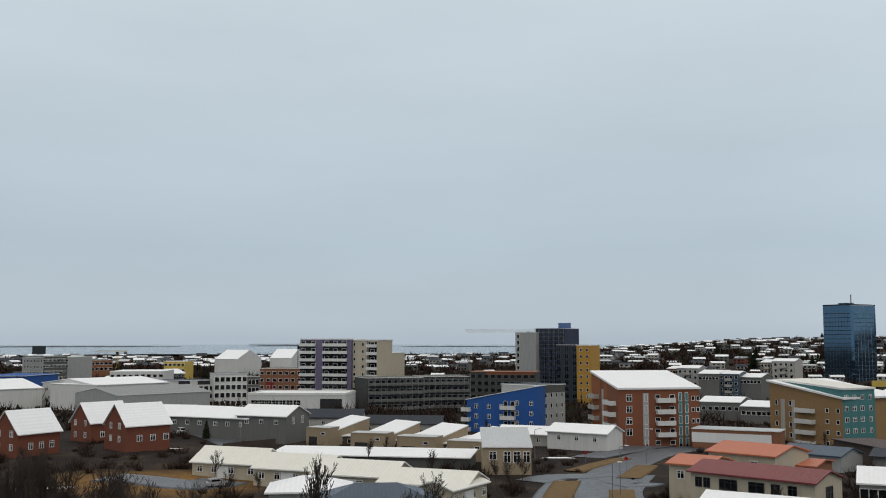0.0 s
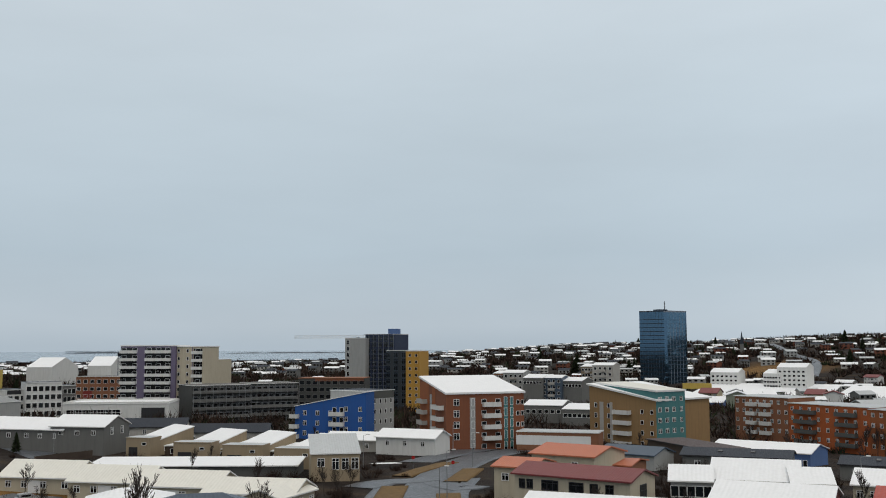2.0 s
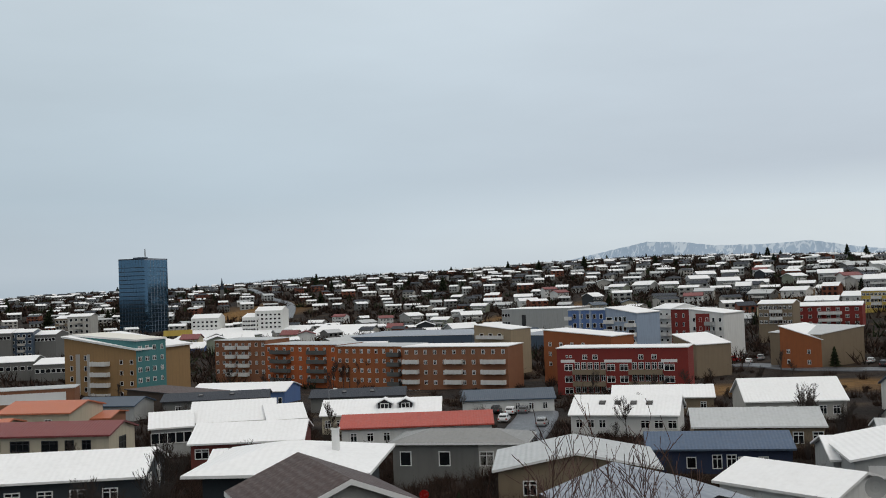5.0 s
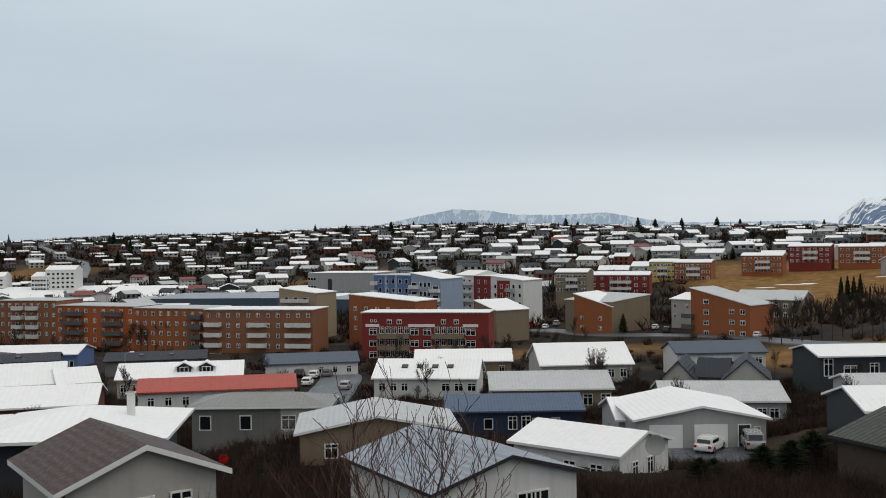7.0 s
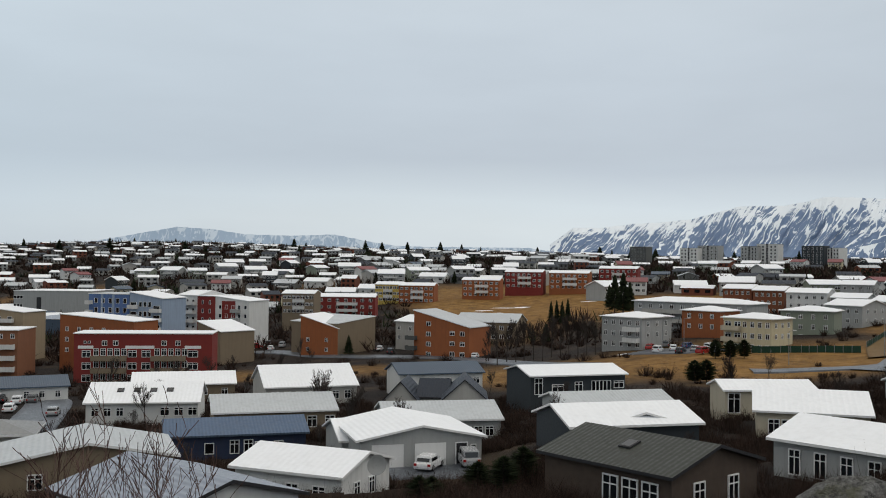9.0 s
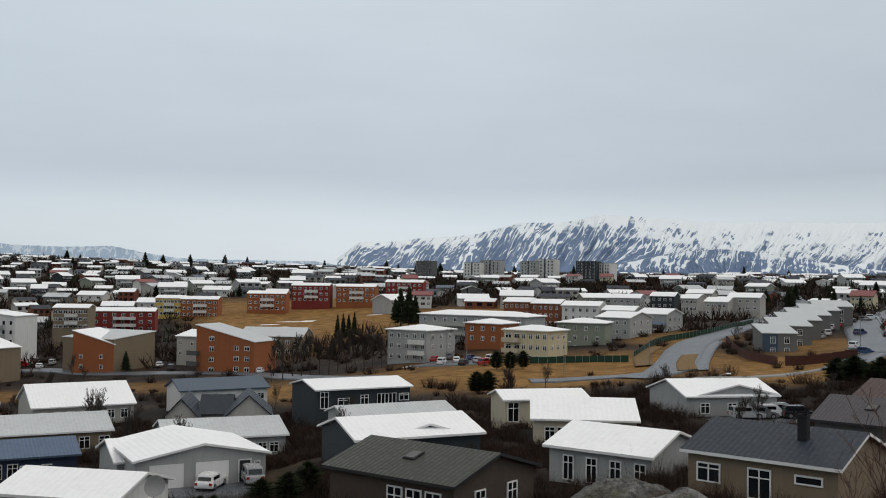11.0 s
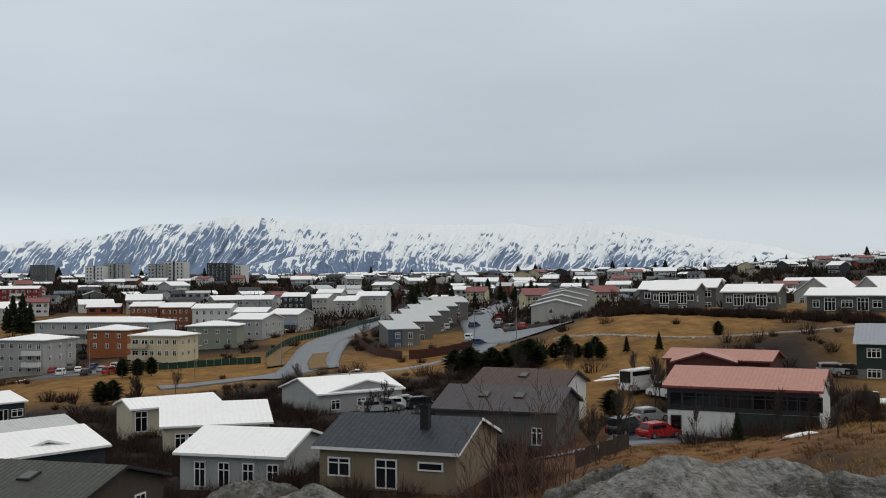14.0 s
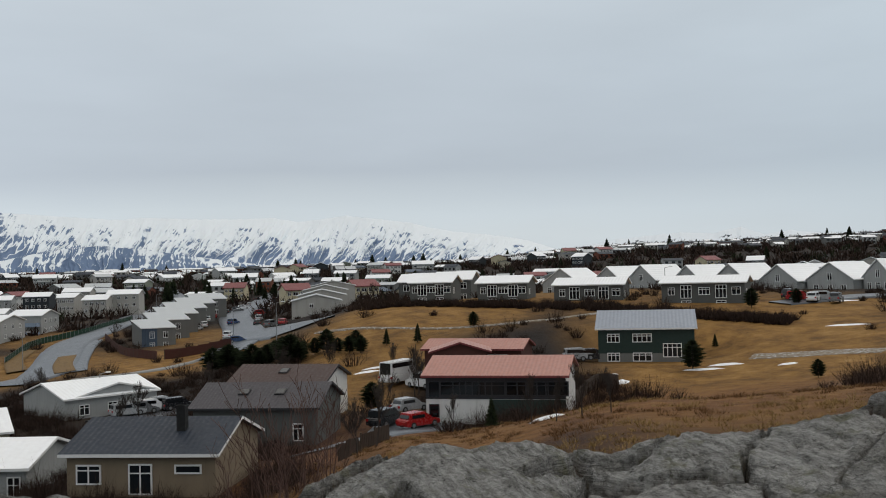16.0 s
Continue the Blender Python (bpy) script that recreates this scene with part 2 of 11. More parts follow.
def part(name, bm, material, parent=None, label="", m=None):
    me = bm if isinstance(bm, bpy.types.Mesh) else mesh_of(name, bm, material if isinstance(material, (list, tuple)) else [material])
    ob = new(name, me)
    if parent:
        ob.parent = parent
    if m:
        ob.matrix_basis = m
    if label:
        ob["label"] = label
    return ob


def box(bm, x0, x1, y0, y1, z0, z1, mi=0, bevel=0.0):
    vs = [bm.verts.new((x, y, z)) for z in (z0, z1) for x, y in ((x0, y0), (x1, y0), (x1, y1), (x0, y1))]
    fs = [(3, 2, 1, 0), (4, 5, 6, 7), (0, 1, 5, 4), (1, 2, 6, 5), (2, 3, 7, 6), (3, 0, 4, 7)]
    made = []
    for f in fs:
        fc = bm.faces.new([vs[i] for i in f])
        fc.material_index = mi
        made.append(fc)
    if bevel:
        es = list({e for f in made for e in f.edges})
        bmesh.ops.bevel(bm, geom=es, offset=bevel, segments=2, affect="EDGES", profile=0.5)
    return vs


def prism(bm, poly, y0, y1, axis="y", mi=0):
    """Extrude a polygon (a, z) along y (or along x)."""
    def P(a, z, b):
        return (a, b, z) if axis == "y" else (b, a, z)
    A = [bm.verts.new(P(a, z, y0)) for a, z in poly]
    B = [bm.verts.new(P(a, z, y1)) for a, z in poly]
    n = len(poly)
    fs = [bm.faces.new(A), bm.faces.new(B[::-1])]
    for i in range(n):
        fs.append(bm.faces.new((A[i], B[i], B[(i + 1) % n], A[(i + 1) % n])))
    for f in fs:
        f.material_index = mi
    bmesh.ops.recalc_face_normals(bm, faces=fs)


def tube(bm, a, b, r0, r1, n=5):
    a, b = Vector(a), Vector(b)
    d = (b - a).normalized()
    u = d.orthogonal().normalized()
    v = d.cross(u)
    A = [bm.verts.new(a + r0 * (math.cos(i * 2 * math.pi / n) * u + math.sin(i * 2 * math.pi / n) * v)) for i in range(n)]
    B = [bm.verts.new(b + r1 * (math.cos(i * 2 * math.pi / n) * u + math.sin(i * 2 * math.pi / n) * v)) for i in range(n)]
    for i in range(n):
        bm.faces.new((A[i], A[(i + 1) % n], B[(i + 1) % n], B[i]))
    bm.faces.new(B)
    bm.faces.new(A[::-1])


def polar(az, r):
    return r * math.sin(radians(az)), r * math.cos(radians(az))


# ---- the ground ----
AZS = np.array([-40, -20, -8, 6, 20, 35, 50, 66, 82, 96, 110, 124, 140])
RS = np.array([5, 20, 60, 120, 200, 320, 520, 800, 1200, 1800, 2600, 4900])
NEAR = np.array([
    [-1.8, -7.0, -13.0, -24.1, -24.6, -24.4, -23.9],
    [-1.8, -7.0, -13.0, -24.9, -24.4, -24.5, -24.8],
    [-1.8, -7.0, -13.0, -24.7, -25.5, -26.1, -29.1],
    [-1.8, -7.0, -13.1, -23.5, -25.8, -27.6, -32.0],
    [-1.8, -7.0, -14.8, -22.5, -24.8, -28.4, -30.4],
    [-1.8, -7.0, -15.4, -23.2, -26.1, -31.0, -31.6],
    [-1.8, -7.0, -16.8, -22.8, -26.6, -30.1, -27.2],
    [-1.8, -7.0, -15.3, -22.3, -24.5, -26.4, -15.5],
    [-1.8, -7.0, -15.3, -19.2, -21.1, -18.8, -12.4],
    [-1.8, -6.9, -14.4, -17.8, -16.8, -14.9, -11.9],
    [-1.7, -4.3, -10.1, -15.0, -6.6, -8.6, -10.8],
    [-1.7, -4.2, -7.7, -13.4, -5.9, -5.6, -9.6],
    [-1.7, -4.2, -6.6, -10.6, -6.2, -5.6, -7.6],
])
FAR = np.array([
    [-25.0, -25.0, -27.0, -32.0, -40.0],
    [-25.0, -25.0, -27.0, -32.0, -40.0],
    [-26.0, -26.0, -27.0, -32.0, -40.0],
    [-30.0, -26.0, -22.0, -26.0, -40.0],
    [-40.0, -20.0, -2.0, -8.0, -40.0],
    [-34.0, -4.0, 12.0, -5.0, -40.0],
    [-12.0, 10.0, 24.0, 0.0, -40.0],
    [-2.0, 9.0, 12.0, 0.0, -40.0],
    [-4.0, 2.0, 6.0, -5.0, -40.0],
    [-2.0, 4.0, 4.0, -5.0, -40.0],
    [2.0, 6.0, 10.0, 0.0, -40.0],
    [10.0, 20.0, 35.0, 20.0, -40.0],
    [12.0, 25.0, 45.0, 30.0, -40.0],
])
TABLE = np.hstack([NEAR, FAR])


PADS = [  # levelled plots of the nearer houses: x, y, radius, height
    (32.7, 98.0, 9, 20.4), (63.0, 66.5, 8, 20.9), (98.4, 72.7, 9, 17.2), (46.2, 38.1, 7, 23.6), (70.7, 44.2, 7, 20.7), (92.0, 45.5, 10, 19.8),
    (121.9, 57.0, 8, 17.0), (127.9, 35.5, 8, 19.7), (97.0, 25.0, 8, 21.8), (67.9, 15.8, 7, 24.3), (118.6, 9.7, 8, 21.6), (84.5, 3.4, 6, 23.7),
    (146.0, -7.0, 9, 21.9), (72.0, -8.0, 7, 25.9), (95.9, -20.2, 7, 24.6), (91.1, -42.7, 8, 25.4), (121.9, -79.8, 8, 27.1),
]


def smooth_index(v, grid):
    """Place of v between the grid lines, eased."""
    v = min(max(v, grid[0]), grid[-1])
    i = min(int(np.searchsorted(grid, v, side="right")) - 1, len(grid) - 2)
    return i, (v - grid[i]) / (grid[i + 1] - grid[i])


def ground(x, y):
    r = math.hypot(x, y)
    az = math.degrees(math.atan2(x, y))
    if az < -150:
        az += 360
    i, u = smooth_index(az, AZS)
    j, v = smooth_index(math.log(max(r, RS[0])), np.log(RS))
    u = u * u * (3 - 2 * u)
    a = TABLE[i] * (1 - u) + TABLE[i + 1] * u
    # monotone-ish cubic along the radius
    p0, p1, p2, p3 = a[max(j - 1, 0)], a[j], a[j + 1], a[min(j + 2, len(RS) - 1)]
    z = p1 + 0.5 * v * (p2 - p0 + v * (2 * p0 - 5 * p1 + 4 * p2 - p3 + v * (3 * (p1 - p2) + p3 - p0)))
    rough = min(1.0, r / 300)
    z += noise.noise((x * 0.02, y * 0.02, 3.1)) * 0.8 * rough + noise.noise((x * 0.15, y * 0.15, 7.7)) * 0.12
    z += EYE
    if r < 165:
        for px, py, pr, pz in PADS:
            q = math.hypot(x - px, y - py) - pr
            if q < 9:
                k = min(1.0, max(0.0, 1 - q / 9))
                z += (pz - z) * k * k * (3 - 2 * k)
    return z


# ---- ground sheet ----
FIELDS = [  # dry golden grass: az, r, half width in degrees, half length as a share of r, strength
    (69.0, 470, 6.0, 0.24, 1.0), (79.0, 420, 6.0, 0.18, 1.0), (84.0, 245, 9.0, 0.10, 0.8), (70.0, 235, 9.0, 0.08, 0.6),
    (113.0, 290, 6.0, 0.16, 1.0), (108.0, 165, 5.0, 0.22, 0.9), (118.0, 215, 6.0, 0.15, 0.9), (128.0, 150, 9.0, 0.40, 1.0), (127.0, 70, 9.0, 0.5, 0.9),
    (113.0, 60, 6.0, 0.35, 0.9), (104.0, 42, 6.0, 0.35, 0.8), (98.0, 270, 3.0, 0.10, 0.8), (84.0, 224, 11.0, 0.14, 1.0), (97.0, 212, 5.0, 0.14, 1.0), (72.0, 222, 8.0, 0.12, 0.9), (106.0, 30, 7.0, 0.5, 0.7), (111.5, 188, 6.0, 0.16, 1.0), (106.0, 125, 4.0, 0.12, 0.8), (28.0, 1000, 2.5, 0.06, 0.8), (44.0, 700, 4.0, 0.06, 0.7),
    (-16.0, 185, 6.0, 0.08, 0.9), (49.0, 330, 5.0, 0.05, 0.6), (91.0, 300, 3.0, 0.10, 0.8), (56.0, 250, 9.0, 0.05, 0.7), (60.0, 640, 5.0, 0.07, 0.4),
]


def build_ground():
    azs = np.concatenate([np.arange(-180, -44, 8.0), np.arange(-44, 146, 0.5), np.arange(148, 181, 8.0)])
    rs = np.concatenate([[0.0], np.geomspace(2.0, 4900.0, 190)])
    vs, g, h = [], [], []
    for r in rs:
        for a in azs:
            x, y = polar(a, r)
            vs.append((x, y, ground(x, y)))
            n = noise.noise((x * 0.012, y * 0.012, 1.0)) * 0.5 + noise.noise((x * 0.05, y * 0.05, 2.0)) * 0.35
            s = 0.0
            for fa, fr, wa, wr, st in FIELDS:
                q = math.hypot((a - fa) / wa, (r - fr) / (wr * fr))
                s = max(s, st * min(1.0, max(0.0, 2.6 - 2.0 * q + n * 1.2)))
            g.append(s)
            k = 0.0
            if 93 < a < 160 and r < 118:
                k = min(1.0, max(0.0, 0.62 + n * 1.5)) * min(1.0, (a - 93) / 7) * min(1.0, (160 - a) / 20, r / 9, (118 - r) / 12)
            h.append(k)
    na = len(azs)
    fs = [(j * na + i, j * na + i + 1, (j + 1) * na + i + 1, (j + 1) * na + i) for j in range(len(rs) - 1) for i in range(na - 1)]
    me = bpy.data.meshes.new("ground")
    me.from_pydata(vs, [], [f[::-1] for f in fs])
    me.update()
    for nm, vals in (("grass", g), ("heath", h)):
        at = me.attributes.new(nm, "FLOAT", "POINT")
        at.data.foreach_set("value", vals)
    me.polygons.foreach_set("use_smooth", [True] * len(me.polygons))
    m = bpy.data.materials.new("ground_cover")
    m.use_nodes = True
    nt = m.node_tree
    N, L = nt.nodes.new, nt.links.new
    b = nt.nodes["Principled BSDF"]
    b.inputs["Roughness"].default_value = 0.95
    b.inputs["Specular IOR Level"].default_value = 0.2
    tc = N("ShaderNodeTexCoord")

    def nz(s, d=6.0, ro=0.6):
        n = N("ShaderNodeTexNoise")
        n.inputs["Scale"].default_value, n.inputs["Detail"].default_value, n.inputs["Roughness"].default_value = s, d, ro
        L(tc.outputs["Object"], n.inputs["Vector"])
        return n.outputs[0]

    def rp(sock, stops):
        r = N("ShaderNodeValToRGB")
        e = r.color_ramp.elements
        e[0].position, e[0].color = stops[0][0], (*stops[0][1], 1)
        e[1].position, e[1].color = stops[-1][0], (*stops[-1][1], 1)
        for p, c in stops[1:-1]:
            q = e.new(p)
            q.color = (*c, 1)
        L(sock, r.inputs[0])
        return r.outputs[0]

    def mixc(f, a, c):
        x = N("ShaderNodeMix")
        x.data_type = "RGBA"
        L(f, x.inputs["Factor"])
        L(a, x.inputs["A"])
        L(c, x.inputs["B"])
        return x.outputs["Result"]

    base = rp(nz(0.09), [(0.3, (0.007, 0.005, 0.004)), (0.48, (0.015, 0.0105, 0.0085)), (0.58, (0.026, 0.018, 0.013)), (0.68, (0.050, 0.034, 0.018)), (0.75, (0.034, 0.033, 0.032))])
    gold = rp(nz(0.22, 9.0, 0.75), [(0.30, (0.065, 0.032, 0.011)), (0.44, (0.150, 0.080, 0.022)), (0.56, (0.225, 0.122, 0.034)), (0.72, (0.31, 0.195, 0.075))])
    red = rp(nz(0.6, 8.0, 0.7), [(0.3, (0.048, 0.020, 0.009)), (0.5, (0.125, 0.052, 0.021)), (0.7, (0.24, 0.125, 0.048))])
    a1, a2 = N("ShaderNodeAttribute"), N("ShaderNodeAttribute")
    a1.attribute_name, a2.attribute_name = "grass", "heath"
    c = mixc(a1.outputs["Fac"], base, gold)
    c = mixc(a2.outputs["Fac"], c, red)
    L(c, b.inputs["Base Color"])
    bp = N("ShaderNodeBump")
    bp.inputs["Strength"].default_value, bp.inputs["Distance"].default_value = 0.8, 0.25
    L(nz(2.2, 8.0, 0.7), bp.inputs["Height"])
    L(bp.outputs[0], b.inputs["Normal"])
    me.materials.append(m)
    tagged(new("ground", me), "dry winter ground with golden grass and brown heath", "ground", kind="structure")


build_ground()


# ---- houses ----
WIN = {}
FOOT = []  # footprints of what is built, to keep plants and small houses clear of them


def lattice(xs, zs, solid, y0, y1, pane=False):
    """One connected plate between y0 (front) and y1 from grid cells; solid(i, k) says which cells are filled."""
    bm = bmesh.new()
    V = {}

    def v(i, k, y):
        if (i, k, y) not in V:
            V[i, k, y] = bm.verts.new((xs[i], y, zs[k]))
        return V[i, k, y]

    nx, nz = len(xs) - 1, len(zs) - 1
    full = lambda i, k: 0 <= i < nx and 0 <= k < nz and solid(i, k)
    for i in range(nx):
        for k in range(nz):
            if not full(i, k):
                if pane:
                    bm.faces.new((v(i, k, y1), v(i + 1, k, y1), v(i + 1, k + 1, y1), v(i, k + 1, y1))).material_index = 1
                continue
            bm.faces.new((v(i, k, y0), v(i + 1, k, y0), v(i + 1, k + 1, y0), v(i, k + 1, y0)))
            for di, dk, a, c in ((-1, 0, (i, k + 1), (i, k)), (1, 0, (i + 1, k), (i + 1, k + 1)), (0, -1, (i, k), (i + 1, k)), (0, 1, (i + 1, k + 1), (i, k + 1))):
                if not full(i + di, k + dk):
                    bm.faces.new((v(*a, y0), v(*a, y1), v(*c, y1), v(*c, y0)))
    return bm


def window_mesh(w, h, muntin, frame_mat, deep=0.10):
    key = (round(w, 1), round(h, 1), muntin, frame_mat)
    if key not in WIN:
        f = 0.07 + 0.02 * min(w, 2)
        xs = [-w / 2]
        for i in range(1, muntin + 1):
            x = -w / 2 + w * i / (muntin + 1)
            xs += [xs[-1] + f if i == 1 else xs[-1], x - f * 0.45, x + f * 0.45] if i == 1 else [x - f * 0.45, x + f * 0.45]
        if muntin == 0:
            xs.append(-w / 2 + f)
        xs += [w / 2 - f, w / 2]
        zs = [-h / 2, -h / 2 + f]
        if muntin and h > 1.0:
            zs += [h * 0.18, h * 0.18 + f * 0.8]
        zs += [h / 2 - f, h / 2]
        bm = lattice(xs, zs, lambda i, k: i % 2 == 0 or k % 2 == 0, -deep, 0.02)
        fr = mesh_of("window_frame", bm, [frame_mat])
        one = mesh_of("window", lattice(xs, zs, lambda i, k: i % 2 == 0 or k % 2 == 0, -deep, -0.02, True), [frame_mat, "glass"])
        bm = bmesh.new()
        box(bm, -w / 2 + f * 0.5, w / 2 - f * 0.5, -0.03, 0.0, -h / 2 + f * 0.5, h / 2 - f * 0.5)
        WIN[key] = (fr, mesh_of("pane", bm, ["glass"]), one)
    return WIN[key]


def face_pose(face, w, d):
    """Local frame on a facade: x along it from its left end, -y outwards, z up from the base."""
    if face == "F":
        return Matrix.Translation((-w / 2, -d / 2, 0)), w
    if face == "R":
        return Matrix.Translation((w / 2, -d / 2, 0)) @ Matrix.Rotation(radians(90), 4, "Z"), d
    if face == "L":
        return Matrix.Translation((-w / 2, d / 2, 0)) @ Matrix.Rotation(radians(-90), 4, "Z"), d
    return Matrix.Translation((w / 2, d / 2, 0)) @ Matrix.Rotation(radians(180), 4, "Z"), w


def roof_profile(kind, span, rise, ridge):
    if kind == "gable":
        return [(-span / 2, 0.0), (-span / 2 + span * ridge, rise), (span / 2, 0.0)]
    if kind == "mono":
        return [(-span / 2, 0.0), (span / 2, rise)] if rise >= 0 else [(-span / 2, -rise), (span / 2, 0.0)]
    return [(-span / 2, 0.0), (span / 2, 0.0)]


def house(name, cx, cy, eave, rot, w, d, h, label="", cat="house", group="", roof="gable", axis="x", rise=1.6, ridge=0.5, over=0.5,
          wall="white", top="snow", fascia="trim", thick=0.22, win=(), wmat="trim", fine=False, bal=(), bands=(), doors=(), sky=0, chimney=None,
          stripes=(), parapet=0.0, base_drop=0.0, levels=None, plinth=None, seed=0, scaffold=0, dormers=()):
    """A building: prism body, roof slabs, windows, balconies. axis: the ridge's direction. win: (face, u0, u1, count, z, width, height, muntins)
    with u as a share of the facade's length and z as height below the eave. bal: (face, u0, u1, z below eave, material).
    bands / stripes: (face, u0, u1, z0, z1, material) panels set proud of the wall. doors: (face, u, width, height, material)."""
    c, s = math.cos(radians(rot)), math.sin(radians(rot))
    foot = [ground(cx + c * a - s * b, cy + s * a + c * b) for a in (-w / 2, 0, w / 2) for b in (-d / 2, 0, d / 2)]
    base = min(min(foot) - 0.15, eave - 2.0)
    H = eave - base
    FOOT.append((cx, cy, c, s, w / 2, d / 2))
    home = new(name)
    home.matrix_basis = pose(cx, cy, base, 0, 0, rot)
    tagged(home, label, cat, group)
    span, length = (d, w) if axis == "x" else (w, d)
    ext = "x" if axis == "x" else "y"
    bm = bmesh.new()
    prof = roof_profile(roof, span, rise, ridge)
    if roof == "hip":
        box(bm, -w / 2, w / 2, -d / 2, d / 2, 0, H)
    else:
        poly = [(-span / 2, 0.0), (span / 2, 0.0)] + [(a, H + z) for a, z in reversed(prof)]
        prism(bm, poly, -length / 2, length / 2, ext)
    part("wall", bm, wall, home)
    if plinth:
        bm = bmesh.new()
        box(bm, -w / 2 - 0.04, w / 2 + 0.04, -d / 2 - 0.04, d / 2 + 0.04, 0, plinth[0] + H - h)
        part("plinth", bm, plinth[1], home)
    # roof
    bm = bmesh.new()
    if roof == "hip":
        ws, ds = w / 2 + over, d / 2 + over
        k = min(ws, ds) * 0.98
        e0, e1 = H - 0.05, H - 0.05 + thick
        lo = [bm.verts.new(p) for p in ((-ws, -ds, e0), (ws, -ds, e0), (ws, ds, e0), (-ws, ds, e0))]
        md = [bm.verts.new(p) for p in ((-ws, -ds, e1), (ws, -ds, e1), (ws, ds, e1), (-ws, ds, e1))]
        if ws >= ds:
            r0, r1 = bm.verts.new((-ws + k, 0, e1 + rise)), bm.verts.new((ws - k, 0, e1 + rise))
            tops = ((md[0], md[1], r1, r0), (md[1], md[2], r1), (md[2], md[3], r0, r1), (md[3], md[0], r0))
        else:
            r0, r1 = bm.verts.new((0, -ds + k, e1 + rise)), bm.verts.new((0, ds - k, e1 + rise))
            tops = ((md[0], md[1], r0), (md[1], md[2], r1, r0), (md[2], md[3], r1), (md[3], md[0], r0, r1))
        for f in tops:
            bm.faces.new(f)
        bm.faces.new(lo[::-1])
        for i in range(4):
            bm.faces.new((lo[i], lo[(i + 1) % 4], md[(i + 1) % 4], md[i])).material_index = 1
        part("roof", bm, [top, fascia], home)
    else:
        for (a0, z0), (a1, z1) in zip(prof, prof[1:]):
            k = (z1 - z0) / (a1 - a0)
            if a0 == prof[0][0]:
                a0, z0 = a0 - over, z0 - over * k
            if a1 == prof[-1][0]:
                a1, z1 = a1 + over, z1 + over * k
            L2 = length / 2 + over * 0.8
            ax = (lambda a, z, b: (b, a, z)) if ext == "x" else (lambda a, z, b: (a, b, z))
            lo = [bm.verts.new(ax(a, H + z + 0.004, b)) for a, z, b in ((a0, z0, -L2), (a1, z1, -L2), (a1, z1, L2), (a0, z0, L2))]
            hi = [bm.verts.new(ax(a, H + z + thick, b)) for a, z, b in ((a0, z0, -L2), (a1, z1, -L2), (a1, z1, L2), (a0, z0, L2))]
            fs = [bm.faces.new(hi), bm.faces.new(lo[::-1])]
            for i in range(4):
                f = bm.faces.new((lo[i], lo[(i + 1) % 4], hi[(i + 1) % 4], hi[i]))
                f.material_index = 1
                fs.append(f)
            bmesh.ops.recalc_face_normals(bm, faces=fs)
        part("roof", bm, [top, fascia], home)
    if parapet:
        for nm, b4 in (("parapet", (-w / 2, w / 2, -d / 2, -d / 2 + 0.3)), ("parapet", (-w / 2, w / 2, d / 2 - 0.3, d / 2)), ("parapet", (-w / 2, -w / 2 + 0.3, -d / 2 + 0.3, d / 2 - 0.3)), ("parapet", (w / 2 - 0.3, w / 2, -d / 2 + 0.3, d / 2 - 0.3))):
            bm = bmesh.new()
            box(bm, *b4, H + thick, H + thick + parapet)
            part(nm, bm, wall, home)
    rnd = random.Random(seed * 77 + int(abs(cx * 13 + cy * 7)))
    for face, u0, u1, n, z, ww, wh, mun in win:
        fm, fl = face_pose(face, w, d)
        fr, pn, one = window_mesh(ww, wh, mun, wmat)
        far = math.hypot(cx, cy) > 150
        for i in range(n):
            u = (u0 + u1) / 2 if n == 1 else u0 + (u1 - u0) * i / (n - 1)
            o = part("window", one if far else fr, None, home, m=fm @ Matrix.Translation((u * fl, 0, H - z)))
            if far:
                continue
            part("pane", pn, None, o)
            o.children[0].matrix_basis = Matrix.Translation((0, -0.035 if fine else -0.03, 0))
    for face, u0, u1, z, bmat in bal:
        fm, fl = face_pose(face, w, d)
        bm = bmesh.new()
        x0, x1 = u0 * fl, u1 * fl
        zz = H - z
        box(bm, x0, x1, -1.5, 0, zz - 0.2, zz)
        box(bm, x0, x1, -1.5, -1.4, zz, zz + 1.0)
        box(bm, x0, x0 + 0.1, -1.4, 0, zz, zz + 1.0)
        box(bm, x1 - 0.1, x1, -1.4, 0, zz, zz + 1.0)
        part("balcony", bm, bmat, home, m=fm)
    for face, u0, u1, z0, z1, bmat in tuple(bands) + tuple(stripes):
        fm, fl = face_pose(face, w, d)
        bm = bmesh.new()
        box(bm, u0 * fl, u1 * fl, -0.06, 0.05, max(0.02, H - z1), H - z0)
        part("panel", bm, bmat, home, m=fm)
    for face, u, dw, dh, dm in doors:
        fm, fl = face_pose(face, w, d)
        lift = max(0.0, H - h)
        bm = bmesh.new()
        box(bm, u * fl - dw / 2, u * fl + dw / 2, -0.05, 0.05, lift, lift + dh)
        o = part("door", bm, dm, home, m=fm)
        bm = bmesh.new()
        for x0, x1, z0, z1 in ((-dw / 2 - 0.1, -dw / 2, 0, dh + 0.1), (dw / 2, dw / 2 + 0.1, 0, dh + 0.1), (-dw / 2, dw / 2, dh, dh + 0.1)):
            box(bm, u * fl + x0, u * fl + x1, -0.07, 0.05, lift + z0, lift + z1)
        if dw > 2:
            for q in range(1, 4):
                box(bm, u * fl - dw / 2, u * fl + dw / 2, -0.065, -0.045, lift + dh * q / 4 - 0.02, lift + dh * q / 4 + 0.02)
        part("door_frame", bm, "trim", o)
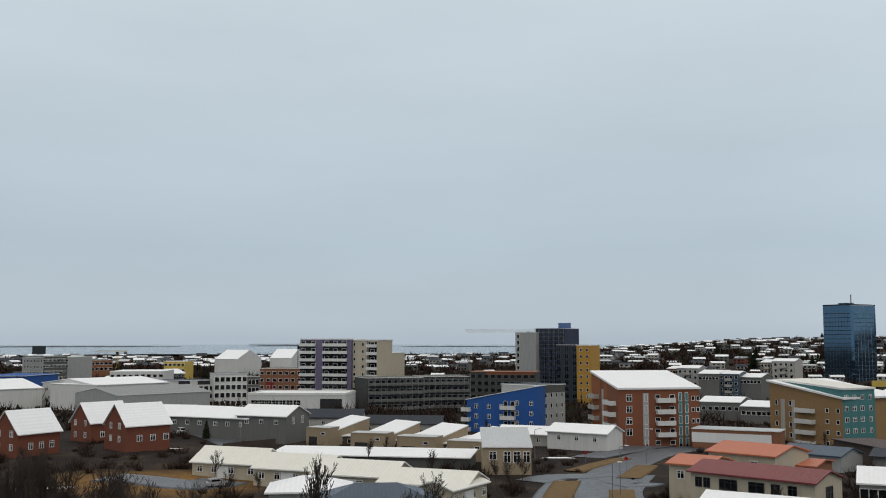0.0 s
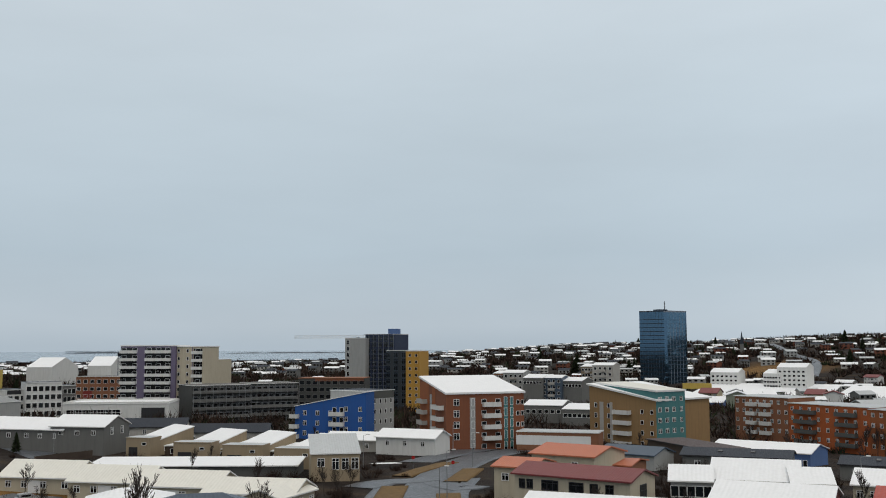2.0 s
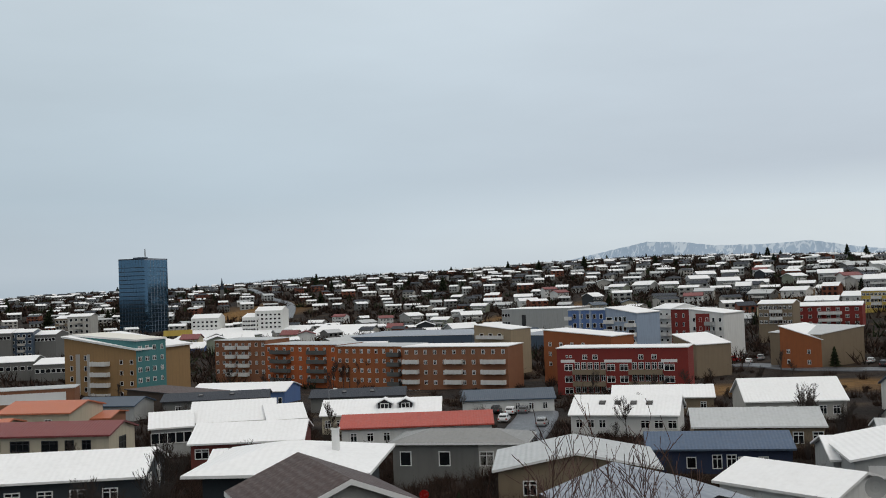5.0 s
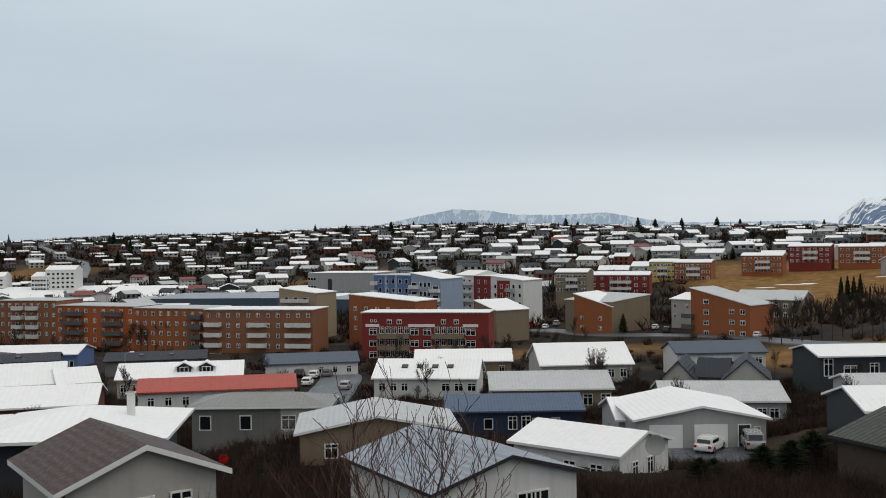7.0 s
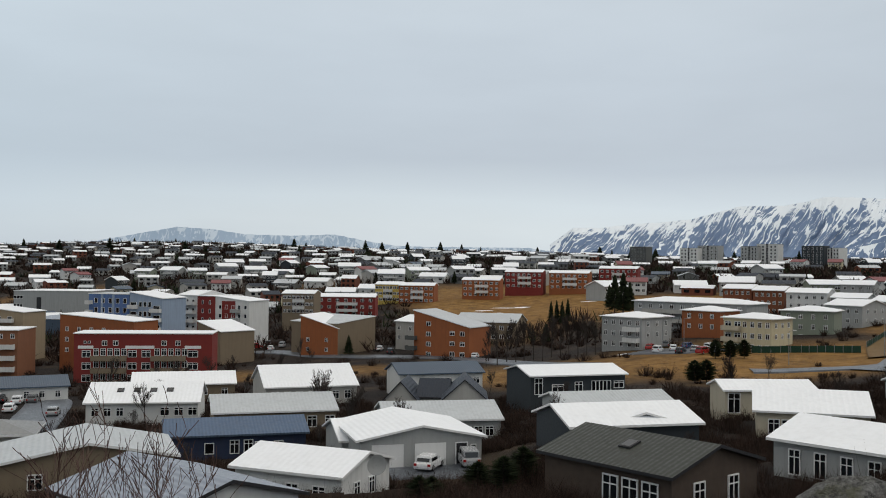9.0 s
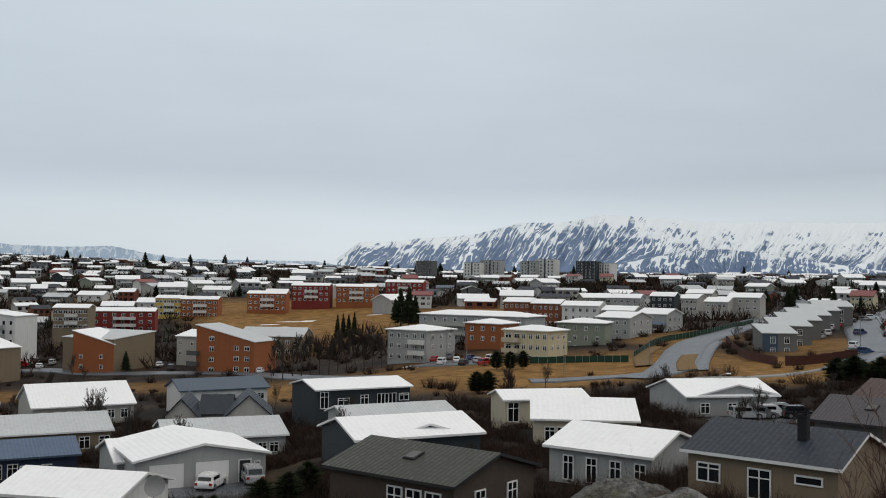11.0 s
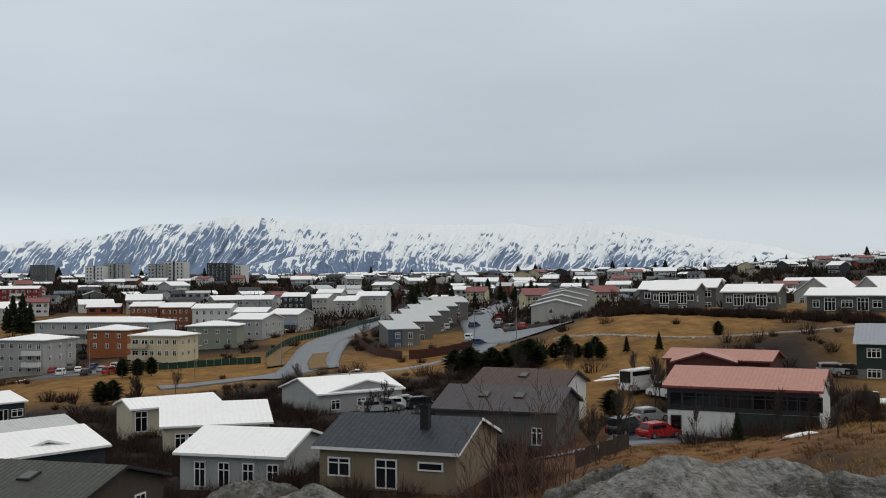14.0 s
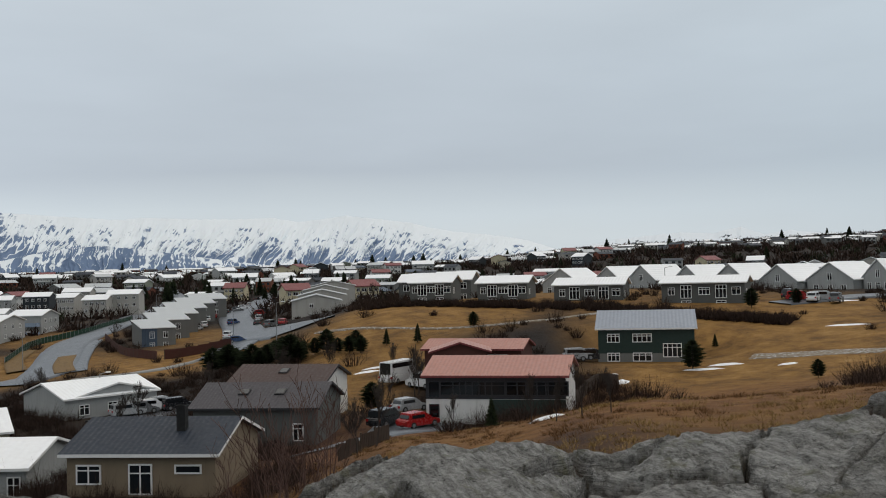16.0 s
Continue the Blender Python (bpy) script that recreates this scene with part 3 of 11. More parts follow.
    for i in range(sky):
        if roof == "gable":
            k = rise / (span * ridge)
            a = -span / 2 + span * ridge * 0.55
            b = -length * 0.3 + length * 0.6 * (i + 0.5) / sky
            bm = bmesh.new()
            box(bm, -0.5, 0.5, -0.6, 0.6, -0.1, 0.12)
            sl = math.atan(k)
            P = (b, a, H + k * (a + span / 2) + thick) if ext == "x" else (a, -b, H + k * (a + span / 2) + thick)
            R = Matrix.Rotation(sl, 4, "X") if ext == "x" else Matrix.Rotation(-sl, 4, "Y")
            o = part("roof_window", bm, "darktrim", home, m=Matrix.Translation(P) @ R)
            bm = bmesh.new()
            box(bm, -0.4, 0.4, -0.5, 0.5, 0.10, 0.14)
            part("pane", bm, "glass", o)
    if scaffold:
        xs, zs = [], []
        for i in range(int(w / 2.4) + 1):
            xs += [-w / 2 + i * w / int(w / 2.4) - 0.06, -w / 2 + i * w / int(w / 2.4) + 0.06]
        for k in range(int((H + 1.5) / 2.0) + 1):
            zs += [k * 2.0, k * 2.0 + 0.10]
        part("scaffold", lattice(xs, zs, lambda i, k: i % 2 == 0 or k % 2 == 0, -d / 2 - 2.0, -d / 2 - 1.9), "galv", home, "steel scaffolding grid")
        part("netting", lattice(xs[::6] + [xs[-1]], zs[::4] + [zs[-1]], lambda i, k: (i * 7 + k * 5) % 4 == 0 or i == 0 or k == 0, -d / 2 - 1.7, -d / 2 - 1.68), "darkconc", home, "dark scaffold netting") if scaffold > 1 else None
    for u in dormers:
        k = rise / (span * ridge)
        m = Matrix.Translation(((u - 0.5) * w, -d / 2 + 1.4, H + 1.4 * k + thick - 0.25))
        bm = bmesh.new()
        prism(bm, [(-1.1, 0), (1.1, 0), (1.1, 1.1), (0, 1.7), (-1.1, 1.1)], 0, 2.6, "y")
        o = part("dormer", bm, "darktrim", home, "small dark gabled dormer", m)
        bm = bmesh.new()
        prism(bm, [(-1.5, 0.95), (0, 1.75), (1.5, 0.95), (1.5, 1.1), (0, 1.92), (-1.5, 1.1)], -0.25, 2.9, "y")
        part("dormer_roof", bm, [top], o)
        part("window", window_mesh(1.4, 0.9, 1, wmat)[2], None, o, m=Matrix.Translation((0, 0, 0.65)))
    if chimney:
        fx, fy, ch, cw, cm = chimney
        bm = bmesh.new()
        box(bm, fx * w - cw / 2, fx * w + cw / 2, fy * d - cw / 2, fy * d + cw / 2, H - 0.5, H + ch)
        box(bm, fx * w - cw / 2 - 0.06, fx * w + cw / 2 + 0.06, fy * d - cw / 2 - 0.06, fy * d + cw / 2 + 0.06, H + ch - 0.12, H + ch)
        part("chimney", bm, cm, home)
    return home


house('brick_house', -89.4, 217.8, 20.7, -27.8, 7.7, 11.0, 5.0, label='red brick house with a steep snow-covered roof', axis='y', rise=4.3, wall='brick', group='brick terrace', win=[('F', 0.25, 0.75, 2, 0.3, 1.0, 1.4, 1), ('F', 0.25, 0.75, 2, 3.0999999999999996, 1.0, 1.4, 1), ('R', 0.3, 0.8, 3, 3.0, 1.2, 1.4, 1)], sky=1)
house('brick_house', -83.7, 247.7, 20.5, -38.2, 8.3, 11.0, 5.0, label='red brick house with a steep snow-covered roof', axis='y', rise=4.3, wall='brick', group='brick terrace', win=[('F', 0.25, 0.75, 2, 0.3, 1.0, 1.4, 1), ('F', 0.25, 0.75, 2, 3.0999999999999996, 1.0, 1.4, 1), ('R', 0.3, 0.8, 2, 3.0, 1.2, 1.4, 1)])
house('brick_house', -68.9, 228.6, 21.4, -43.0, 9.2, 11.0, 5.0, label='red brick house with a steep snow-covered roof', axis='y', rise=4.3, wall='brick', group='brick terrace', win=[('F', 0.3, 0.7, 2, 0.3, 1.0, 1.4, 1), ('F', 0.3, 0.7, 2, 3.0999999999999996, 1.0, 1.4, 1), ('R', 0.3, 0.9, 3, 3.0, 1.3, 1.4, 1)], sky=2)
house('terrace_house', -75.4, 275.6, 19.9, -11.8, 17.3, 11.0, 3.6, label='single-storey terrace house with a snowy roof beside parked cars', rise=2.43, wall='grey', group='snowy terrace', win=[('F', 0.2, 0.8, 3, 1.5, 1.2, 1.2, 1), ('R', 0.3, 0.7, 2, 1.2, 1.2, 1.8, 1)])
house('terrace_house', -61.1, 268.5, 20.1, -24.2, 13.1, 11.0, 3.6, label='single-storey terrace house with a snowy roof beside parked cars', rise=2.34, wall='grey', group='snowy terrace', win=[('F', 0.2, 0.8, 3, 1.5, 1.2, 1.2, 1), ('R', 0.3, 0.7, 2, 1.2, 1.2, 1.8, 1)])
house('terrace_house', -52.5, 263.1, 20.2, -26.1, 13.0, 11.0, 3.6, label='single-storey terrace house with a snowy roof beside parked cars', rise=2.28, wall='grey', group='snowy terrace', win=[('F', 0.2, 0.8, 3, 1.5, 1.2, 1.2, 1), ('R', 0.3, 0.7, 2, 1.2, 1.2, 1.8, 1)])
house('terrace_house', -43.4, 258.9, 21.1, -23.2, 14.5, 11.0, 3.6, label='single-storey terrace house with a snowy roof beside parked cars', rise=2.25, wall='grey', group='snowy terrace', win=[('F', 0.2, 0.8, 3, 1.5, 1.2, 1.2, 1), ('R', 0.3, 0.7, 2, 1.2, 1.2, 1.8, 1)])
house('row_house', -38.5, 191.1, 17.5, -22.0, 14.2, 9.0, 3.0, label='cream single-storey row house under a pale wet snow roof', rise=2.29, wall='cream', top='snowcream', group='cream row houses', win=[('F', 0.12, 0.34, 2, 1.3, 1.2, 1.2, 1), ('F', 0.6, 0.9, 2, 1.3, 1.3, 1.2, 1), ('R', 0.35, 0.65, 2, 1.3, 1.3, 1.5, 1)], doors=[('F', 0.48, 2.2, 2.3, 'trim')])
house('row_house', -25.2, 181.1, 17.6, -22.0, 14.2, 9.0, 3.0, label='cream single-storey row house under a pale wet snow roof', rise=2.1, wall='cream', top='snowcream', group='cream row houses', win=[('F', 0.12, 0.34, 2, 1.3, 1.2, 1.2, 1), ('F', 0.6, 0.9, 2, 1.3, 1.3, 1.2, 1), ('R', 0.35, 0.65, 2, 1.3, 1.3, 1.5, 1)], doors=[('F', 0.48, 2.2, 2.3, 'trim')])
house('row_house', -13.2, 169.4, 18.1, -22.0, 14.2, 9.0, 3.0, label='cream single-storey row house under a pale wet snow roof', rise=1.88, wall='cream', top='snowcream', group='cream row houses', win=[('F', 0.12, 0.34, 2, 1.3, 1.2, 1.2, 1), ('F', 0.6, 0.9, 2, 1.3, 1.3, 1.2, 1), ('R', 0.35, 0.65, 2, 1.3, 1.3, 1.5, 1)], doors=[('F', 0.48, 2.2, 2.3, 'trim')])
house('row_house', -1.5, 156.9, 18.4, -22.0, 14.2, 9.0, 3.0, label='cream single-storey row house under a pale wet snow roof', rise=1.63, wall='cream', top='snowcream', group='cream row houses', win=[('F', 0.12, 0.34, 2, 1.3, 1.2, 1.2, 1), ('F', 0.6, 0.9, 2, 1.3, 1.3, 1.2, 1), ('R', 0.35, 0.65, 2, 1.3, 1.3, 1.5, 1)], doors=[('F', 0.48, 2.2, 2.3, 'trim')])
house('row_house', 1.4, 152.1, 18.5, 59.5, 10.7, 6.0, 3.0, label='cream single-storey row house under a pale wet snow roof', rise=1.02, wall='cream', top='snowcream', group='cream row houses', win=[('F', 0.12, 0.34, 2, 1.3, 1.2, 1.2, 1), ('F', 0.6, 0.9, 2, 1.3, 1.3, 1.2, 1), ('R', 0.35, 0.65, 2, 1.3, 1.3, 1.5, 1)], doors=[('F', 0.48, 2.2, 2.3, 'trim')])
house('white_roof_house', -16.2, 124.3, 22.0, 5.1, 9.4, 7.5, 3.0, label='low house with a smooth snow-covered hip roof', roof='hip', rise=1.4, wall='lightgrey', win=[('F', 0.2, 0.8, 3, 1.4, 1.1, 1.2, 1)])
house('slate_roof_house', -6.9, 105.0, 23.5, 6.2, 12.2, 8.0, 3.0, label='low house with a dark slate hip roof', roof='hip', rise=1.7, wall='lightgrey', top='slate', fascia='slate', win=[('F', 0.2, 0.8, 3, 1.4, 1.1, 1.2, 1)])
house('low_roof_house', -14.5, 213.4, 16.2, -9.7, 41.8, 10.0, 2.6, label='low house with a flat snow-covered roof', roof='mono', rise=0.6, wall='midgrey', group='low snowy houses')
house('angular_house', -24.6, 252.4, 18.1, -56.1, 9.5, 9.0, 5.0, label='tan angular terrace house with a slanted snowy roof', axis='x', roof='mono', rise=2.6, over=0.15, wall='tan', group='angular terrace', win=[('R', 0.2, 0.8, 2, 2.0, 1.0, 1.0, 0)])
house('garage_block', -29.1, 245.4, 18.9, -24.1, 6.2, 5.0, 4.0, label='flat-topped tan front block with a dark garage recess', roof='flat', over=0.1, wall='tan', top='snowgrey', fascia='tan', group='angular terrace fronts', win=[('F', 0.75, 0.75, 1, 1.2, 1.2, 0.7, 0)], bands=[('F', 0.12, 0.48, 2.0, 4.6, 'darktrim')])
house('angular_house_wing', -23.9, 249.7, 16.7, -12.7, 6.4, 6.0, 3.0, label='low tan wing with a snow-covered lean-to roof', axis='x', roof='mono', rise=1.3, over=0.2, wall='timber', group='angular terrace wings', win=[('F', 0.4, 0.8, 2, 1.2, 1.0, 1.2, 0)])
house('angular_house', -12.0, 243.7, 17.6, -49.4, 9.5, 9.0, 5.0, label='tan angular terrace house with a slanted snowy roof', axis='x', roof='mono', rise=2.6, over=0.15, wall='tan', group='angular terrace', win=[('R', 0.2, 0.8, 2, 2.0, 1.0, 1.0, 0)])
house('garage_block', -16.5, 236.7, 18.4, -17.4, 8.9, 5.0, 4.0, label='flat-topped tan front block with a dark garage recess', roof='flat', over=0.1, wall='tan', top='snowgrey', fascia='tan', group='angular terrace fronts', win=[('F', 0.75, 0.75, 1, 1.2, 1.2, 0.7, 0)], bands=[('F', 0.12, 0.48, 2.0, 4.6, 'darktrim')])
house('angular_house_wing', -8.7, 240.7, 16.5, -16.6, 6.2, 6.0, 3.0, label='low tan wing with a snow-covered lean-to roof', axis='x', roof='mono', rise=1.3, over=0.2, wall='timber', group='angular terrace wings', win=[('F', 0.4, 0.8, 2, 1.2, 1.0, 1.2, 0)])
house('angular_house', -0.7, 236.1, 17.5, -51.2, 9.5, 9.0, 5.0, label='tan angular terrace house with a slanted snowy roof', axis='x', roof='mono', rise=2.6, over=0.15, wall='tan', group='angular terrace', win=[('R', 0.2, 0.8, 2, 2.0, 1.0, 1.0, 0)])
house('garage_block', -5.2, 229.1, 18.3, -19.2, 9.2, 5.0, 4.0, label='flat-topped tan front block with a dark garage recess', roof='flat', over=0.1, wall='tan', top='snowgrey', fascia='tan', group='angular terrace fronts', win=[('F', 0.75, 0.75, 1, 1.2, 1.2, 0.7, 0)], bands=[('F', 0.12, 0.48, 2.0, 4.6, 'darktrim')])
house('angular_house_wing', 2.8, 232.8, 16.5, -20.0, 6.0, 6.0, 3.0, label='low tan wing with a snow-covered lean-to roof', axis='x', roof='mono', rise=1.3, over=0.2, wall='timber', group='angular terrace wings', win=[('F', 0.4, 0.8, 2, 1.2, 1.0, 1.2, 0)])
house('angular_house', 10.6, 228.0, 17.3, -53.8, 9.5, 9.0, 5.0, label='tan angular terrace house with a slanted snowy roof', axis='x', roof='mono', rise=2.6, over=0.15, wall='tan', group='angular terrace', win=[('R', 0.2, 0.8, 2, 2.0, 1.0, 1.0, 0)])
house('garage_block', 6.1, 221.0, 18.1, -21.8, 9.3, 5.0, 4.0, label='flat-topped tan front block with a dark garage recess', roof='flat', over=0.1, wall='tan', top='snowgrey', fascia='tan', group='angular terrace fronts', win=[('F', 0.75, 0.75, 1, 1.2, 1.2, 0.7, 0)], bands=[('F', 0.12, 0.48, 2.0, 4.6, 'darktrim')])
house('angular_house_wing', 14.0, 224.4, 16.4, -23.6, 5.8, 6.0, 3.0, label='low tan wing with a snow-covered lean-to roof', axis='x', roof='mono', rise=1.3, over=0.2, wall='timber', group='angular terrace wings', win=[('F', 0.4, 0.8, 2, 1.2, 1.0, 1.2, 0)])
house('corner_house', 12.4, 201.3, 19.4, 0.0, 9.3, 11.0, 4.2, label='tan house with a metal sloping roof by the street', roof='mono', axis='x', rise=2.6, over=0.3, wall='tan', top='snowgrey', win=[('F', 0.2, 0.2, 1, 1.6, 1.5, 1.6, 1), ('F', 0.5, 0.9, 3, 1.9, 1.4, 2.2, 1)])
house('white_house', 34.7, 248.0, 17.8, -33.6, 15.9, 9.0, 3.0, label='white house with a low snowy gable roof', rise=1.57, wall='white', win=[('F', 0.2, 0.8, 3, 1.4, 1.0, 1.2, 1)])
house('white_house', 22.9, 260.7, 16.3, -23.2, 15.8, 9.0, 3.0, label='long low white house with a snowy roof', rise=1.6, wall='offwhite', win=[('F', 0.1, 0.9, 5, 1.4, 1.0, 1.2, 1)])
house('dark_roof_house', -34.7, 300.2, 17.5, -3.5, 22.5, 9.0, 3.0, label='old house with a dark roof among bare hedges', rise=2.0, wall='offwhite', top='charcoal', fascia='darktrim', win=[('F', 0.1, 0.9, 5, 1.4, 1.0, 1.2, 1)])
house('dark_roof_house', -11.8, 302.0, 15.5, -7.4, 23.6, 9.0, 3.0, label='old house with a dark roof among bare hedges', rise=2.0, wall='offwhite', top='charcoal', fascia='darktrim', win=[('F', 0.1, 0.9, 5, 1.4, 1.0, 1.2, 1)])
house('apartment_tower', -46.2, 420.8, 40.2, -14.4, 22.3, 16.0, 32.0, label='mauve and white ten-storey apartment tower', cat='apartment building', roof='flat', over=0.3, wall='purple', top='snow', thick=0.4, bal=[('F', 0.0, 0.3, 2.6, 'white'), ('F', 0.0, 0.3, 5.65, 'white'), ('F', 0.0, 0.3, 8.7, 'white'), ('F', 0.0, 0.3, 11.749999999999998, 'white'), ('F', 0.0, 0.3, 14.799999999999999, 'white'), ('F', 0.0, 0.3, 17.85, 'white'), ('F', 0.0, 0.3, 20.9, 'white'), ('F', 0.0, 0.3, 23.95, 'white'), ('F', 0.0, 0.3, 27.0, 'white'), ('F', 0.46, 0.92, 2.6, 'white'), ('F', 0.46, 0.92, 5.65, 'white'), ('F', 0.46, 0.92, 8.7, 'white'), ('F', 0.46, 0.92, 11.749999999999998, 'white'), ('F', 0.46, 0.92, 14.799999999999999, 'white'), ('F', 0.46, 0.92, 17.85, 'white'), ('F', 0.46, 0.92, 20.9, 'white'), ('F', 0.46, 0.92, 23.95, 'white'), ('F', 0.46, 0.92, 27.0, 'white')], win=[('F', 0.06, 0.26, 2, 1.5, 2.0, 1.8, 0), ('F', 0.06, 0.26, 2, 4.55, 2.0, 1.8, 0), ('F', 0.06, 0.26, 2, 7.6, 2.0, 1.8, 0), ('F', 0.06, 0.26, 2, 10.649999999999999, 2.0, 1.8, 0), ('F', 0.06, 0.26, 2, 13.7, 2.0, 1.8, 0), ('F', 0.06, 0.26, 2, 16.75, 2.0, 1.8, 0), ('F', 0.06, 0.26, 2, 19.799999999999997, 2.0, 1.8, 0), ('F', 0.06, 0.26, 2, 22.849999999999998, 2.0, 1.8, 0), ('F', 0.06, 0.26, 2, 25.9, 2.0, 1.8, 0), ('F', 0.06, 0.26, 2, 28.95, 2.0, 1.8, 0), ('F', 0.52, 0.86, 3, 1.5, 2.0, 1.8, 0), ('F', 0.52, 0.86, 3, 4.55, 2.0, 1.8, 0), ('F', 0.52, 0.86, 3, 7.6, 2.0, 1.8, 0), ('F', 0.52, 0.86, 3, 10.649999999999999, 2.0, 1.8, 0), ('F', 0.52, 0.86, 3, 13.7, 2.0, 1.8, 0), ('F', 0.52, 0.86, 3, 16.75, 2.0, 1.8, 0), ('F', 0.52, 0.86, 3, 19.799999999999997, 2.0, 1.8, 0), ('F', 0.52, 0.86, 3, 22.849999999999998, 2.0, 1.8, 0), ('F', 0.52, 0.86, 3, 25.9, 2.0, 1.8, 0), ('F', 0.52, 0.86, 3, 28.95, 2.0, 1.8, 0)], bands=[('F', 0.0, 0.29, 0.6, 30.5, 'glass'), ('F', 0.45, 0.92, 0.6, 30.5, 'glass')])
house('apartment_tower', -29.4, 417.2, 39.8, -20.8, 11.7, 15.0, 32.0, label='cream ten-storey wing of the apartment tower', cat='apartment building', roof='flat', over=0.3, wall='cream', thick=0.4, bal=[('F', 0.62, 0.98, 2.6, 'white'), ('F', 0.62, 0.98, 5.65, 'white'), ('F', 0.62, 0.98, 8.7, 'white'), ('F', 0.62, 0.98, 11.749999999999998, 'white'), ('F', 0.62, 0.98, 14.799999999999999, 'white'), ('F', 0.62, 0.98, 17.85, 'white'), ('F', 0.62, 0.98, 20.9, 'white'), ('F', 0.62, 0.98, 23.95, 'white'), ('F', 0.62, 0.98, 27.0, 'white')], win=[('F', 0.12, 0.44, 2, 1.5, 1.0, 1.4, 0), ('F', 0.12, 0.44, 2, 4.55, 1.0, 1.4, 0), ('F', 0.12, 0.44, 2, 7.6, 1.0, 1.4, 0), ('F', 0.12, 0.44, 2, 10.649999999999999, 1.0, 1.4, 0), ('F', 0.12, 0.44, 2, 13.7, 1.0, 1.4, 0), ('F', 0.12, 0.44, 2, 16.75, 1.0, 1.4, 0), ('F', 0.12, 0.44, 2, 19.799999999999997, 1.0, 1.4, 0), ('F', 0.12, 0.44, 2, 22.849999999999998, 1.0, 1.4, 0), ('F', 0.12, 0.44, 2, 25.9, 1.0, 1.4, 0), ('F', 0.12, 0.44, 2, 28.95, 1.0, 1.4, 0), ('F', 0.72, 0.9, 1, 1.5, 2.0, 1.8, 0), ('F', 0.72, 0.9, 1, 4.55, 2.0, 1.8, 0), ('F', 0.72, 0.9, 1, 7.6, 2.0, 1.8, 0), ('F', 0.72, 0.9, 1, 10.649999999999999, 2.0, 1.8, 0), ('F', 0.72, 0.9, 1, 13.7, 2.0, 1.8, 0), ('F', 0.72, 0.9, 1, 16.75, 2.0, 1.8, 0), ('F', 0.72, 0.9, 1, 19.799999999999997, 2.0, 1.8, 0), ('F', 0.72, 0.9, 1, 22.849999999999998, 2.0, 1.8, 0), ('F', 0.72, 0.9, 1, 25.9, 2.0, 1.8, 0), ('F', 0.72, 0.9, 1, 28.95, 2.0, 1.8, 0)], stripes=[('F', 0.66, 0.97, 0.6, 30.5, 'glass'), ('F', 0.6, 0.63, 0, 31, 'purple')])
house('showroom', -53.1, 382.6, 19.9, -4.3, 36.7, 22.0, 6.0, label='low white showroom with a dark glass front', cat='shop', roof='flat', over=0.2, wall='white', parapet=0.5, win=[('F', 0.08, 0.5, 7, 3.6, 3.2, 3.4, 1)], bands=[('F', 0.74, 0.96, 1.4, 5.0, 'darktrim')])
house('scaffolded_block', -21.8, 402.8, 25.2, 23.0, 23.1, 16.0, 17.0, label='grey concrete apartment block clad in scaffolding', cat='apartment building', roof='flat', over=0.3, wall='darkconc', top='concrete', win=[('F', 0.06, 0.94, 9, 1.6, 2.0, 1.6, 0), ('F', 0.06, 0.94, 9, 4.7, 2.0, 1.6, 0), ('F', 0.06, 0.94, 9, 7.800000000000001, 2.0, 1.6, 0), ('F', 0.06, 0.94, 9, 10.9, 2.0, 1.6, 0), ('F', 0.06, 0.94, 9, 14.0, 2.0, 1.6, 0)], bal=[('F', 0.01, 0.99, 2.8, 'concrete'), ('F', 0.01, 0.99, 5.9, 'concrete'), ('F', 0.01, 0.99, 9.0, 'concrete'), ('F', 0.01, 0.99, 12.100000000000001, 'concrete'), ('F', 0.01, 0.99, 15.2, 'concrete')], wmat='galv', scaffold=1)
house('scaffolded_block', -0.9, 410.1, 25.4, 15.0, 19.2, 16.0, 16.0, label='grey concrete apartment block clad in scaffolding', cat='apartment building', roof='flat', over=0.3, wall='darkconc', top='concrete', win=[('F', 0.06, 0.94, 8, 1.6, 2.0, 1.6, 0), ('F', 0.06, 0.94, 8, 4.7, 2.0, 1.6, 0), ('F', 0.06, 0.94, 8, 7.800000000000001, 2.0, 1.6, 0), ('F', 0.06, 0.94, 8, 10.9, 2.0, 1.6, 0), ('F', 0.06, 0.94, 8, 14.0, 2.0, 1.6, 0)], bal=[('F', 0.01, 0.99, 2.8, 'concrete'), ('F', 0.01, 0.99, 5.9, 'concrete'), ('F', 0.01, 0.99, 9.0, 'concrete'), ('F', 0.01, 0.99, 12.100000000000001, 'concrete'), ('F', 0.01, 0.99, 15.2, 'concrete')], wmat='galv', scaffold=1)
house('construction_block', 28.5, 459.3, 25.6, -13.1, 29.8, 16.0, 15.0, label='unfinished apartment block with orange formwork on top', cat='apartment building', roof='flat', over=0.2, wall='darkconc', top='umber', fascia='umber', win=[('F', 0.05, 0.95, 10, 1.8, 2.2, 1.8, 0), ('F', 0.05, 0.95, 10, 4.9, 2.2, 1.8, 0), ('F', 0.05, 0.95, 10, 8.0, 2.2, 1.8, 0), ('F', 0.05, 0.95, 10, 11.100000000000001, 2.2, 1.8, 0)], wmat='concrete', bands=[('F', 0.25, 0.98, 0, 1.2, 'rust')])
